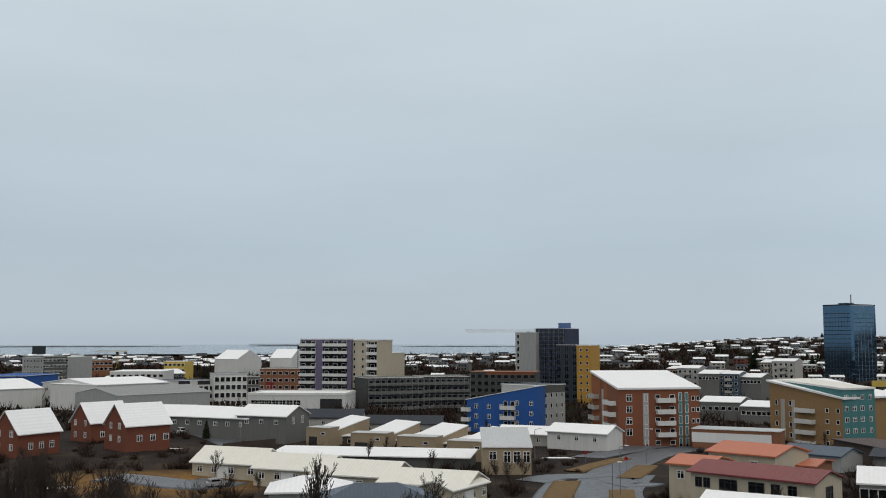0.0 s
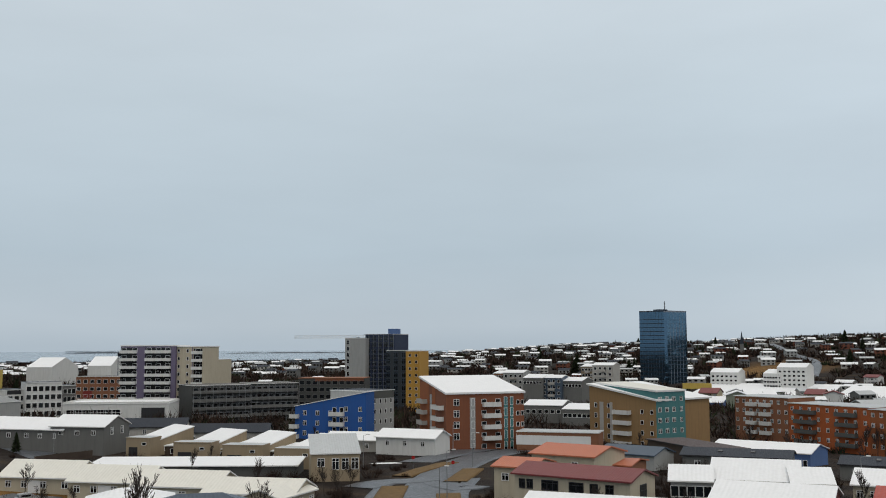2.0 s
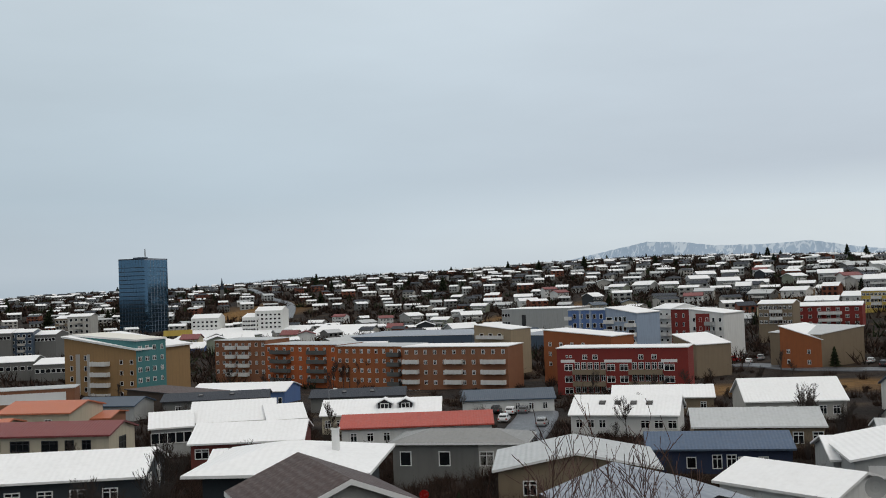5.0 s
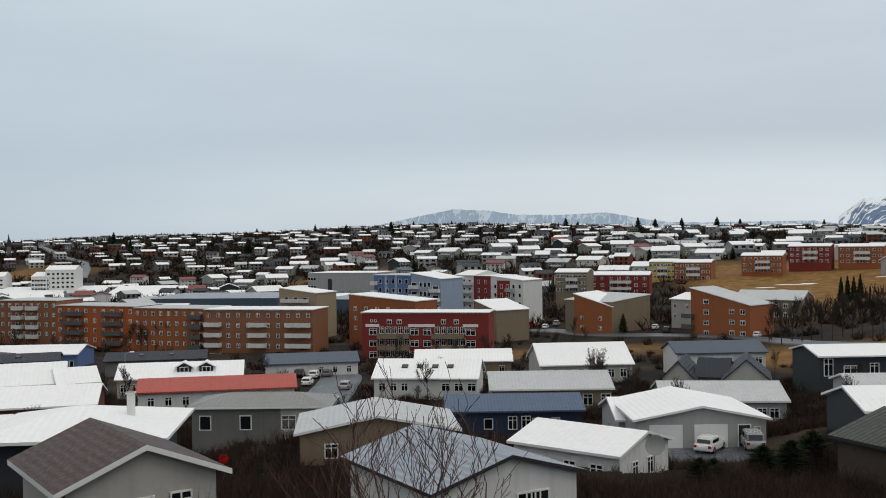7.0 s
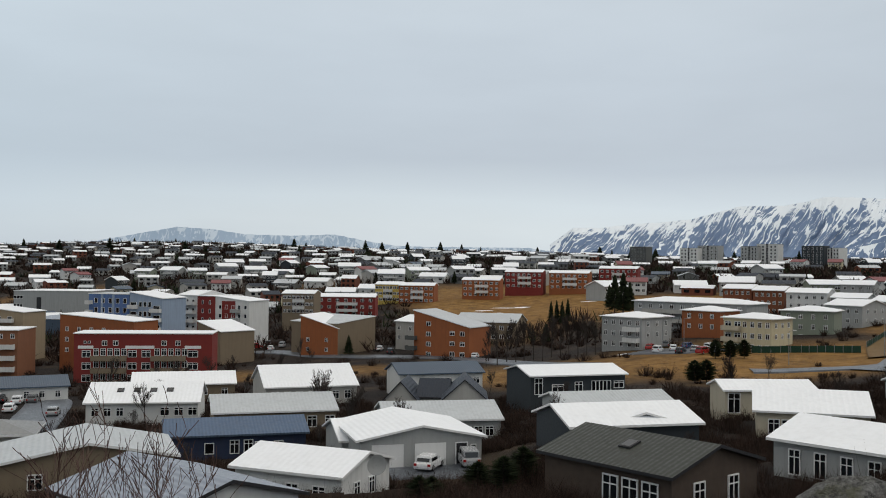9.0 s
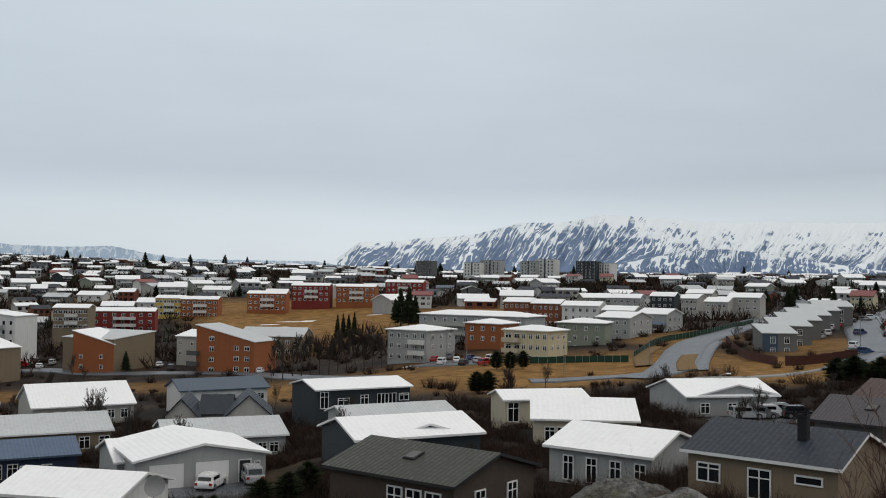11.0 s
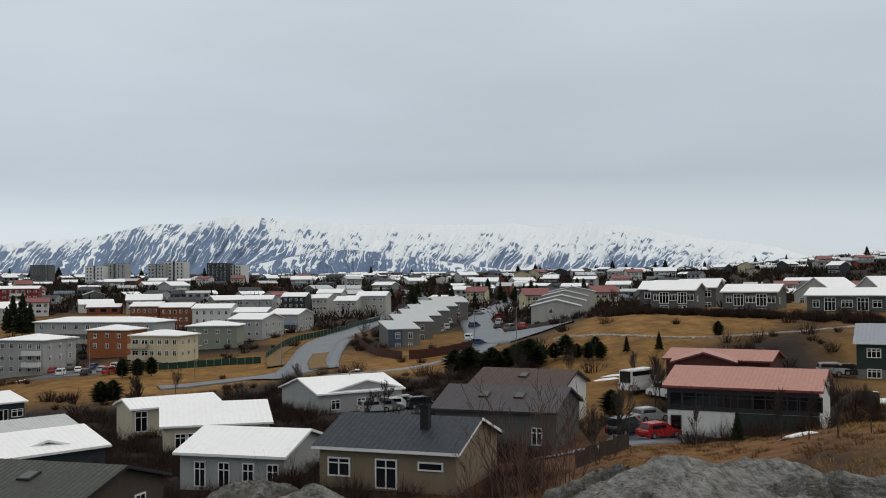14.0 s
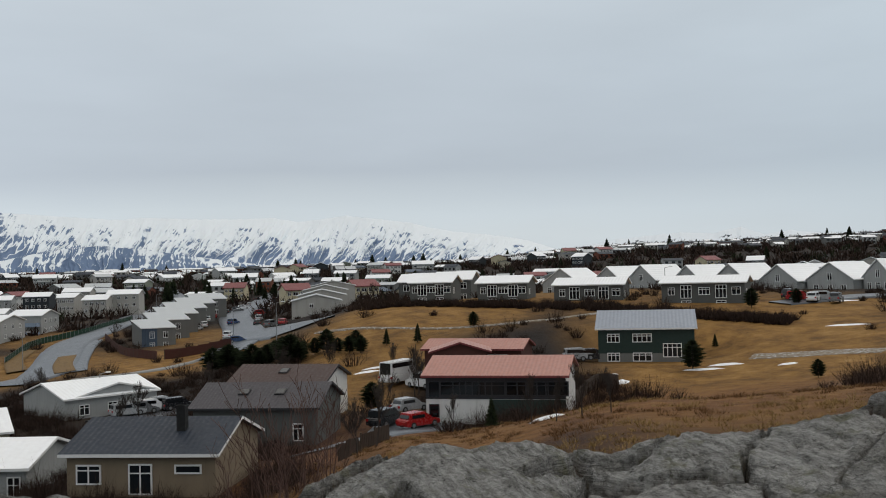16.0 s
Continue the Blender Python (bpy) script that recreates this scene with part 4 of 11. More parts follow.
house('blue_block', 20.2, 302.1, 22.4, -24.7, 22.0, 15.0, 11.0, label='bright blue and white apartment block with snowy roof', cat='apartment building', roof='mono', axis='y', rise=4.2, over=0.3, wall='blue', win=[('F', 0.14, 0.5, 3, 1.8, 1.1, 1.4, 1), ('F', 0.14, 0.5, 3, 4.7, 1.1, 1.4, 1), ('F', 0.14, 0.5, 3, 7.6, 1.1, 1.4, 1), ('F', 0.72, 0.92, 2, 0.6, 1.1, 1.4, 1), ('F', 0.72, 0.92, 2, 3.5, 1.1, 1.4, 1), ('F', 0.72, 0.92, 2, 6.3999999999999995, 1.1, 1.4, 1), ('F', 0.56, 0.66, 2, 0.9, 1.2, 1.6, 0), ('F', 0.56, 0.66, 2, 3.8, 1.2, 1.6, 0), ('F', 0.56, 0.66, 2, 6.7, 1.2, 1.6, 0)], bal=[('F', -0.06, 0.06, 3.2, 'white'), ('F', -0.06, 0.06, 6.1, 'white'), ('F', -0.06, 0.06, 9.0, 'white'), ('F', 0.5, 0.7, 2.4, 'white'), ('F', 0.5, 0.7, 5.3, 'white'), ('F', 0.5, 0.7, 8.2, 'white')])
house('white_block', 27.2, 304.3, 26.7, 44.0, 13.0, 14.0, 14.0, label='white apartment wing with dark windows and flat roof', cat='apartment building', roof='flat', over=0.2, wall='lightgrey', top='charcoal', win=[('F', 0.12, 0.88, 5, 3.0, 0.9, 1.4, 0), ('F', 0.12, 0.88, 5, 6.0, 0.9, 1.4, 0), ('F', 0.12, 0.88, 5, 9.0, 0.9, 1.4, 0), ('F', 0.12, 0.88, 5, 12.0, 0.9, 1.4, 0)], bands=[('F', 0, 1, 0, 2.2, 'midgrey')])
house('glazed_tower', 48.0, 523.5, 43.8, -34.6, 12.0, 20.0, 38.0, label='tower under construction with grey core and dark glass', cat='apartment building', roof='flat', over=0.1, wall='lightgrey', top='concrete', win=[('F', 0.08, 0.2, 1, 2.0, 1.6, 2.2, 0), ('F', 0.08, 0.2, 1, 5.2, 1.6, 2.2, 0), ('F', 0.08, 0.2, 1, 8.4, 1.6, 2.2, 0), ('F', 0.08, 0.2, 1, 11.600000000000001, 1.6, 2.2, 0), ('F', 0.08, 0.2, 1, 14.8, 1.6, 2.2, 0), ('F', 0.08, 0.2, 1, 18.0, 1.6, 2.2, 0), ('F', 0.08, 0.2, 1, 21.200000000000003, 1.6, 2.2, 0), ('F', 0.08, 0.2, 1, 24.400000000000002, 1.6, 2.2, 0), ('F', 0.08, 0.2, 1, 27.6, 1.6, 2.2, 0), ('F', 0.08, 0.2, 1, 30.8, 1.6, 2.2, 0), ('F', 0.08, 0.2, 1, 34.0, 1.6, 2.2, 0)])
house('glazed_tower', 59.4, 520.9, 45.8, -28.0, 16.1, 20.0, 40.0, label='dark blue glazed tower wrapped in scaffolding', cat='apartment building', roof='flat', over=0.1, wall='navywall', top='concrete', win=[('F', 0.1, 0.9, 5, 2.0, 2.2, 2.6, 1), ('F', 0.1, 0.9, 5, 5.2, 2.2, 2.6, 1), ('F', 0.1, 0.9, 5, 8.4, 2.2, 2.6, 1), ('F', 0.1, 0.9, 5, 11.600000000000001, 2.2, 2.6, 1), ('F', 0.1, 0.9, 5, 14.8, 2.2, 2.6, 1), ('F', 0.1, 0.9, 5, 18.0, 2.2, 2.6, 1), ('F', 0.1, 0.9, 5, 21.200000000000003, 2.2, 2.6, 1), ('F', 0.1, 0.9, 5, 24.400000000000002, 2.2, 2.6, 1), ('F', 0.1, 0.9, 5, 27.6, 2.2, 2.6, 1), ('F', 0.1, 0.9, 5, 30.8, 2.2, 2.6, 1), ('F', 0.1, 0.9, 5, 34.0, 2.2, 2.6, 1), ('F', 0.1, 0.9, 5, 37.2, 2.2, 2.6, 1)], wmat='slate', scaffold=1, chimney=(0.2, 0.1, 3.0, 5.0, 'denim'))
house('amber_block', 66.0, 498.3, 37.5, -39.0, 11.3, 18.0, 30.0, label='dark glazed wing of the amber apartment block', cat='apartment building', roof='flat', over=0.1, wall='darkwall', top='concrete', win=[('F', 0.1, 0.9, 3, 2.0, 2.4, 2.4, 1), ('F', 0.1, 0.9, 3, 5.2, 2.4, 2.4, 1), ('F', 0.1, 0.9, 3, 8.4, 2.4, 2.4, 1), ('F', 0.1, 0.9, 3, 11.600000000000001, 2.4, 2.4, 1), ('F', 0.1, 0.9, 3, 14.8, 2.4, 2.4, 1), ('F', 0.1, 0.9, 3, 18.0, 2.4, 2.4, 1), ('F', 0.1, 0.9, 3, 21.200000000000003, 2.4, 2.4, 1), ('F', 0.1, 0.9, 3, 24.400000000000002, 2.4, 2.4, 1), ('F', 0.1, 0.9, 3, 27.6, 2.4, 2.4, 1)], wmat='slate')
house('amber_block', 71.0, 491.6, 37.3, -24.5, 7.0, 16.0, 30.0, label='amber-clad apartment block beside the glazed tower', cat='apartment building', roof='flat', over=0.1, wall='yellow', top='concrete', win=[('F', 0.3, 0.75, 2, 2.0, 1.2, 1.4, 0), ('F', 0.3, 0.75, 2, 5.2, 1.2, 1.4, 0), ('F', 0.3, 0.75, 2, 8.4, 1.2, 1.4, 0), ('F', 0.3, 0.75, 2, 11.600000000000001, 1.2, 1.4, 0), ('F', 0.3, 0.75, 2, 14.8, 1.2, 1.4, 0), ('F', 0.3, 0.75, 2, 18.0, 1.2, 1.4, 0), ('F', 0.3, 0.75, 2, 21.200000000000003, 1.2, 1.4, 0), ('F', 0.3, 0.75, 2, 24.400000000000002, 1.2, 1.4, 0), ('F', 0.3, 0.75, 2, 27.6, 1.2, 1.4, 0)])
house('slanted_block', 53.8, 270.8, 27.4, 9.4, 21.9, 22.0, 15.2, label='rust brown apartment block with white balconies and a slanted snowy roof', cat='apartment building', roof='mono', axis='x', rise=3.6, over=0.4, wall='rust', thick=0.5, win=[('F', 0.13, 0.13, 1, 2.2, 1.6, 1.8, 1), ('F', 0.13, 0.13, 1, 5.1, 1.6, 1.8, 1), ('F', 0.13, 0.13, 1, 8.0, 1.6, 1.8, 1), ('F', 0.13, 0.13, 1, 10.899999999999999, 1.6, 1.8, 1), ('F', 0.34, 0.34, 1, 2.2, 0.9, 2.0, 0), ('F', 0.34, 0.34, 1, 5.1, 0.9, 2.0, 0), ('F', 0.34, 0.34, 1, 8.0, 0.9, 2.0, 0), ('F', 0.34, 0.34, 1, 10.899999999999999, 0.9, 2.0, 0), ('F', 0.34, 0.34, 1, 13.8, 0.9, 2.0, 0), ('F', 0.48, 0.66, 2, 2.0, 1.4, 1.2, 0), ('F', 0.48, 0.66, 2, 4.9, 1.4, 1.2, 0), ('F', 0.48, 0.66, 2, 7.8, 1.4, 1.2, 0), ('F', 0.48, 0.66, 2, 10.7, 1.4, 1.2, 0), ('F', 0.48, 0.66, 2, 13.6, 1.4, 1.2, 0), ('F', 0.76, 0.84, 2, 2.0, 0.9, 2.2, 0), ('F', 0.76, 0.84, 2, 4.9, 0.9, 2.2, 0), ('F', 0.76, 0.84, 2, 7.8, 0.9, 2.2, 0), ('F', 0.76, 0.84, 2, 10.7, 0.9, 2.2, 0), ('F', 0.76, 0.84, 2, 13.6, 0.9, 2.2, 0), ('F', 0.92, 0.98, 2, 2.4, 0.9, 1.2, 0), ('F', 0.92, 0.98, 2, 5.3, 0.9, 1.2, 0), ('F', 0.92, 0.98, 2, 8.2, 0.9, 1.2, 0), ('F', 0.92, 0.98, 2, 11.1, 0.9, 1.2, 0)], bal=[('F', 0.46, 0.68, 3.2, 'white'), ('F', 0.46, 0.68, 6.1, 'white'), ('F', 0.46, 0.68, 9.0, 'white'), ('F', 0.46, 0.68, 11.899999999999999, 'white'), ('L', 0.62, 0.92, 4.0, 'white'), ('L', 0.62, 0.92, 6.9, 'white'), ('L', 0.62, 0.92, 9.8, 'white'), ('L', 0.62, 0.92, 12.7, 'white'), ('L', 0.05, 0.3, 3.0, 'offwhite'), ('L', 0.05, 0.3, 5.9, 'offwhite'), ('L', 0.05, 0.3, 8.8, 'offwhite'), ('L', 0.05, 0.3, 11.7, 'offwhite')], stripes=[('L', 0.4, 0.47, 0.5, 14, 'lightgrey'), ('L', 0, 0.36, -2.5, 14.5, 'orange'), ('L', 0.48, 0.6, -1.5, 14.5, 'orange'), ('F', 0.3, 0.37, 1, 14, 'lightgrey'), ('F', 0.74, 0.79, 1, 14, 'teal'), ('F', 0.82, 0.86, 1, 14, 'teal')])
house('slanted_block', 108.8, 280.7, 24.6, -60.6, 24.5, 24.0, 14.5, label='ochre apartment block with white balconies under a slanted snowy roof', cat='apartment building', roof='mono', axis='y', rise=-3.6, over=0.7, wall='ochre', thick=0.5, win=[('F', 0.1, 0.3, 2, 2.0, 1.0, 1.4, 0), ('F', 0.1, 0.3, 2, 4.9, 1.0, 1.4, 0), ('F', 0.1, 0.3, 2, 7.8, 1.0, 1.4, 0), ('F', 0.1, 0.3, 2, 10.7, 1.0, 1.4, 0), ('F', 0.1, 0.3, 2, 13.6, 1.0, 1.4, 0), ('F', 0.8, 0.94, 2, 3.2, 1.1, 1.2, 0), ('F', 0.8, 0.94, 2, 6.1, 1.1, 1.2, 0), ('F', 0.8, 0.94, 2, 9.0, 1.1, 1.2, 0), ('F', 0.8, 0.94, 2, 11.899999999999999, 1.1, 1.2, 0)], bal=[('F', 0.4, 0.64, 4.0, 'white'), ('F', 0.4, 0.64, 6.9, 'white'), ('F', 0.4, 0.64, 9.8, 'white'), ('F', 0.4, 0.64, 12.7, 'white')], stripes=[('F', 0.16, 0.22, 1, 15, 'offwhite'), ('F', 0.32, 0.36, 1, 15, 'offwhite')])
house('slanted_block', 104.9, 277.4, 27.0, 23.1, 11.2, 24.0, 15.5, label='teal wing of the slanted apartment block with white windows', cat='apartment building', roof='mono', axis='x', rise=1.5, over=0.3, wall='teal', top='snowcream', thick=0.5, win=[('F', 0.12, 0.6, 3, 2.0, 1.3, 1.3, 1), ('F', 0.12, 0.6, 3, 4.9, 1.3, 1.3, 1), ('F', 0.12, 0.6, 3, 7.8, 1.3, 1.3, 1), ('F', 0.12, 0.6, 3, 10.7, 1.3, 1.3, 1), ('F', 0.12, 0.6, 3, 13.6, 1.3, 1.3, 1), ('F', 0.8, 0.92, 1, 2.0, 1.0, 1.3, 1), ('F', 0.8, 0.92, 1, 4.9, 1.0, 1.3, 1), ('F', 0.8, 0.92, 1, 7.8, 1.0, 1.3, 1), ('F', 0.8, 0.92, 1, 10.7, 1.0, 1.3, 1), ('F', 0.8, 0.92, 1, 13.6, 1.0, 1.3, 1)])
house('garage_row', 73.8, 253.2, 17.8, -27.0, 21.1, 8.0, 3.2, label='row of garages with white doors and a brown end wall', cat='garage', roof='flat', over=0.2, wall='umber', top='snowgrey', doors=[('F', 0.06, 2.6, 2.3, 'trim'), ('F', 0.19, 2.6, 2.3, 'trim'), ('F', 0.32, 2.6, 2.3, 'trim'), ('F', 0.45, 2.6, 2.3, 'trim'), ('F', 0.5800000000000001, 2.6, 2.3, 'trim'), ('F', 0.71, 2.6, 2.3, 'trim'), ('F', 0.8400000000000001, 2.6, 2.3, 'trim')])
house('glass_tower', 351.9, 868.3, 69.4, -53.3, 28.5, 34.0, 80.0, label='twenty-storey blue glass office tower above the shopping centre', cat='office tower', roof='flat', over=0.05, wall='towerglass', top='charcoal', fascia='charcoal', thick=1.0, bands=[('F', 0, 1, 6.6, 7.1, 'darktrim'), ('F', 0, 1, 10.2, 10.7, 'darktrim'), ('F', 0, 1, 13.8, 14.3, 'darktrim'), ('F', 0, 1, 17.4, 17.9, 'darktrim'), ('F', 0, 1, 21.0, 21.5, 'darktrim'), ('F', 0, 1, 24.6, 25.1, 'darktrim'), ('F', 0, 1, 28.2, 28.7, 'darktrim'), ('F', 0, 1, 31.8, 32.3, 'darktrim'), ('F', 0, 1, 35.4, 35.9, 'darktrim'), ('F', 0, 1, 39.0, 39.5, 'darktrim'), ('F', 0, 1, 42.6, 43.1, 'darktrim'), ('F', 0, 1, 46.2, 46.7, 'darktrim'), ('F', 0, 1, 49.800000000000004, 50.300000000000004, 'darktrim'), ('F', 0, 1, 53.4, 53.9, 'darktrim'), ('F', 0, 1, 57.0, 57.5, 'darktrim'), ('F', 0, 1, 60.6, 61.1, 'darktrim'), ('F', 0, 1, 64.2, 64.7, 'darktrim'), ('F', 0, 1, 67.8, 68.3, 'darktrim'), ('F', 0, 1, 71.4, 71.9, 'darktrim'), ('F', 0, 1, 75.0, 75.5, 'darktrim')], stripes=[('F', 0.1, 0.10600000000000001, 0, 78, 'slate'), ('F', 0.2, 0.20600000000000002, 0, 78, 'slate'), ('F', 0.3, 0.306, 0, 78, 'slate'), ('F', 0.4, 0.406, 0, 78, 'slate'), ('F', 0.5, 0.506, 0, 78, 'slate'), ('F', 0.6, 0.606, 0, 78, 'slate'), ('F', 0.7, 0.706, 0, 78, 'slate'), ('F', 0.8, 0.806, 0, 78, 'slate'), ('F', 0.9, 0.906, 0, 78, 'slate')], chimney=(0.0, 0.1, 10.0, 0.7, 'galv'))
house('glass_tower', 351.6, 863.8, 68.7, 14.1, 20.0, 34.0, 78.0, label='lighter glass corner of the office tower with open mesh crown', cat='office tower', roof='flat', over=0.05, wall='towerglass', top='lightblue', fascia='lightblue', thick=1.0, bands=[('F', 0, 1, 6.6, 7.0, 'slate'), ('F', 0, 1, 10.2, 10.6, 'slate'), ('F', 0, 1, 13.8, 14.200000000000001, 'slate'), ('F', 0, 1, 17.4, 17.8, 'slate'), ('F', 0, 1, 21.0, 21.4, 'slate'), ('F', 0, 1, 24.6, 25.0, 'slate'), ('F', 0, 1, 28.2, 28.599999999999998, 'slate'), ('F', 0, 1, 31.8, 32.2, 'slate'), ('F', 0, 1, 35.4, 35.8, 'slate'), ('F', 0, 1, 39.0, 39.4, 'slate'), ('F', 0, 1, 42.6, 43.0, 'slate'), ('F', 0, 1, 46.2, 46.6, 'slate'), ('F', 0, 1, 49.800000000000004, 50.2, 'slate'), ('F', 0, 1, 53.4, 53.8, 'slate'), ('F', 0, 1, 57.0, 57.4, 'slate'), ('F', 0, 1, 60.6, 61.0, 'slate'), ('F', 0, 1, 64.2, 64.60000000000001, 'slate'), ('F', 0, 1, 67.8, 68.2, 'slate'), ('F', 0, 1, 71.4, 71.80000000000001, 'slate'), ('F', 0, 1, 75.0, 75.4, 'slate')], stripes=[('F', 0.16666666666666666, 0.17866666666666667, 0, 78, 'lightblue'), ('F', 0.3333333333333333, 0.3453333333333333, 0, 78, 'lightblue'), ('F', 0.5, 0.512, 0, 78, 'lightblue'), ('F', 0.6666666666666666, 0.6786666666666666, 0, 78, 'lightblue'), ('F', 0.8333333333333334, 0.8453333333333334, 0, 78, 'lightblue')], chimney=(-0.1, 0.1, 3.2, 9.0, 'slate'))
house('salmon_house', 50.4, 162.3, 22.3, -45.7, 11.4, 11.0, 5.2, label='house with a salmon orange metal roof', rise=1.15, wall='cream', top='salmon', fascia='salmon', win=[('F', 0.3, 0.7, 2, 1.5, 1.2, 1.2, 1)])
house('salmon_wing', 39.0, 154.0, 21.6, -36.7, 6.2, 9.0, 4.0, label='low wing with a salmon orange roof', rise=0.89, wall='cream', top='salmon', fascia='salmon', win=[('F', 0.3, 0.7, 2, 1.5, 1.2, 1.2, 1)])
house('salmon_wing', 57.4, 163.3, 20.4, -37.2, 7.4, 9.0, 4.0, label='low side wing with a faded salmon roof', rise=0.6, wall='umber', top='salmon', fascia='salmon')
house('maroon_house', 42.6, 134.9, 22.3, -44.6, 17.4, 7.9, 4.6, axis='x', rise=1.11, label='cream house with a maroon metal roof', wall='cream', top='maroon', fascia='maroon', win=[('F', 0.07, 0.14, 2, 1.3, 1.0, 1.3, 1), ('F', 0.32, 0.32, 1, 1.3, 2.6, 1.4, 2), ('F', 0.55, 0.55, 1, 1.3, 2.2, 1.4, 1), ('F', 0.7, 0.83, 2, 1.3, 1.2, 1.4, 1), ('R', 0.3, 0.7, 1, 2.0, 2.0, 2.6, 1)], wmat='darktrim')
house('low_snow_house', 32.7, 98.0, 23.3, -32.9, 14.3, 11.4, 3.2, axis='x', rise=1.60, label='low house with a broad snow-covered roof and dark gable', wall='darkwall', win=[('F', 0.2, 0.8, 4, 1.5, 1.4, 1.3, 1), ('R', 0.3, 0.7, 2, 1.2, 1.4, 1.8, 1)])
house('red_timber_house', 63.2, 120.2, 20.7, -36.5, 14.0, 11.7, 5.6, axis='x', rise=1.64, label='red timber two-storey house with a snowy roof and white windows', wall='redwood', win=[('F', 0.1, 0.9, 5, 1.3, 1.8, 1.3, 1), ('F', 0.1, 0.1, 1, 4.2, 1.5, 1.3, 1), ('F', 0.6, 0.9, 2, 4.2, 1.6, 1.4, 1)], fine=True)
house('conservatory_wing', 55.8, 110.8, 19.4, -34.5, 5.5, 5.0, 2.6, label='low glazed porch with a snowy roof', roof='mono', rise=0.8, wall='offwhite', win=[('F', 0.15, 0.85, 4, 1.3, 1.2, 1.6, 1)], group='')
house('snow_hall', 70.9, 140.6, 20.7, -30.4, 11.9, 12.0, 5.5, label='tall house with a plain snow-covered roof', rise=2.25, wall='offwhite', over=0.5)
house('snow_hall_wing', 61.2, 141.8, 20.6, -23.8, 5.7, 9.0, 4.0, label='low wing with a rounded snow roof and glazing', rise=1.6, wall='lightgrey', win=[('F', 0.1, 0.9, 5, 1.5, 1.2, 1.6, 0)])
house('arched_wing', 76.0, 134.8, 20.7, -22.8, 5.3, 9.0, 4.0, label='white wing with a rounded snowy roof', rise=1.6, wall='white')
house('slate_house', 75.3, 202.4, 17.7, -47.8, 12.7, 9.0, 3.2, label='house with a slate grey metal roof behind hedges', rise=1.22, wall='lightgrey', top='slate', fascia='slate', win=[('F', 0.2, 0.8, 3, 1.4, 1.1, 1.2, 1)])
house('charcoal_house', 93.1, 192.1, 17.9, -32.6, 20.9, 10.0, 3.2, label='long house with a charcoal roof', rise=1.02, wall='grey', top='charcoal', fascia='darktrim', sky=2, win=[('F', 0.15, 0.85, 4, 1.5, 1.2, 1.2, 1)])
house('charcoal_house', 121.5, 182.1, 16.4, -38.3, 19.9, 10.0, 3.2, label='long house with a charcoal roof', rise=1.16, wall='grey', top='charcoal', fascia='darktrim', sky=2, win=[('F', 0.15, 0.85, 4, 1.5, 1.2, 1.2, 1)])
house('brown_roof_shed', 92.5, 211.6, 18.1, -82.1, 26.2, 9.0, 3.5, label='dark brown curved-roof shed under bare trees', cat='shed', roof='flat', wall='timber', top='brownroof', fascia='darktrim')
house('school_hall', 116.4, 224.2, 15.4, -45.8, 23.3, 14.0, 4.5, label='low school hall with a white arched snow roof', rise=1.5, wall='denim', win=[('F', 0.8, 0.95, 3, 2.2, 1.0, 1.6, 0)])
house('dormer_house', 100.1, 142.8, 18.3, -40.1, 19.8, 10.2, 3.2, axis='x', rise=1.84, label='cream house with a snowy roof and two small dormers', wall='cream', win=[('F', 0.05, 0.45, 5, 1.5, 1.0, 1.3, 1), ('F', 0.55, 0.9, 3, 1.5, 1.4, 1.3, 1)], dormers=(0.53, 0.71))
house('red_roof_house', 91.8, 122.0, 19.0, -39.0, 22.1, 9.0, 3.2, axis='x', rise=1.26, label='long white house with a bright red metal roof', wall='white', top='redroof', fascia='redroof', win=[('F', 0.08, 0.3, 3, 1.4, 1.0, 1.3, 1), ('F', 0.5, 0.95, 4, 1.4, 1.2, 1.3, 1)])
house('slate_garage_house', 137.3, 152.0, 16.3, -38.9, 18.2, 10.0, 3.2, axis='x', rise=1.40, label='white house with a slate roof and cars parked before it', wall='white', top='slate', fascia='slate', win=[('F', 0.6, 0.9, 3, 1.4, 1.0, 1.3, 1)], doors=[('F', 0.3, 2.6, 2.3, 'trim')])
house('long_block', 153.6, 291.0, 23.9, -64.7, 19.7, 13.0, 14.0, label='brown five-storey apartment block with white balconies', cat='apartment building', roof='flat', over=0.3, wall='umber', top='snowgrey', win=[('F', 0.05, 0.95, 8, 1.4, 1.0, 1.2, 1), ('F', 0.05, 0.95, 8, 4.199999999999999, 1.0, 1.2, 1), ('F', 0.05, 0.95, 8, 7.0, 1.0, 1.2, 1), ('F', 0.05, 0.95, 8, 9.799999999999999, 1.0, 1.2, 1)], bal=[('F', 0.25, 0.42, 2.6, 'white'), ('F', 0.25, 0.42, 5.4, 'white'), ('F', 0.25, 0.42, 8.2, 'white'), ('F', 0.25, 0.42, 10.999999999999998, 'white'), ('F', 0.5, 0.68, 2.6, 'white'), ('F', 0.5, 0.68, 5.4, 'white'), ('F', 0.5, 0.68, 8.2, 'white'), ('F', 0.5, 0.68, 10.999999999999998, 'white')])
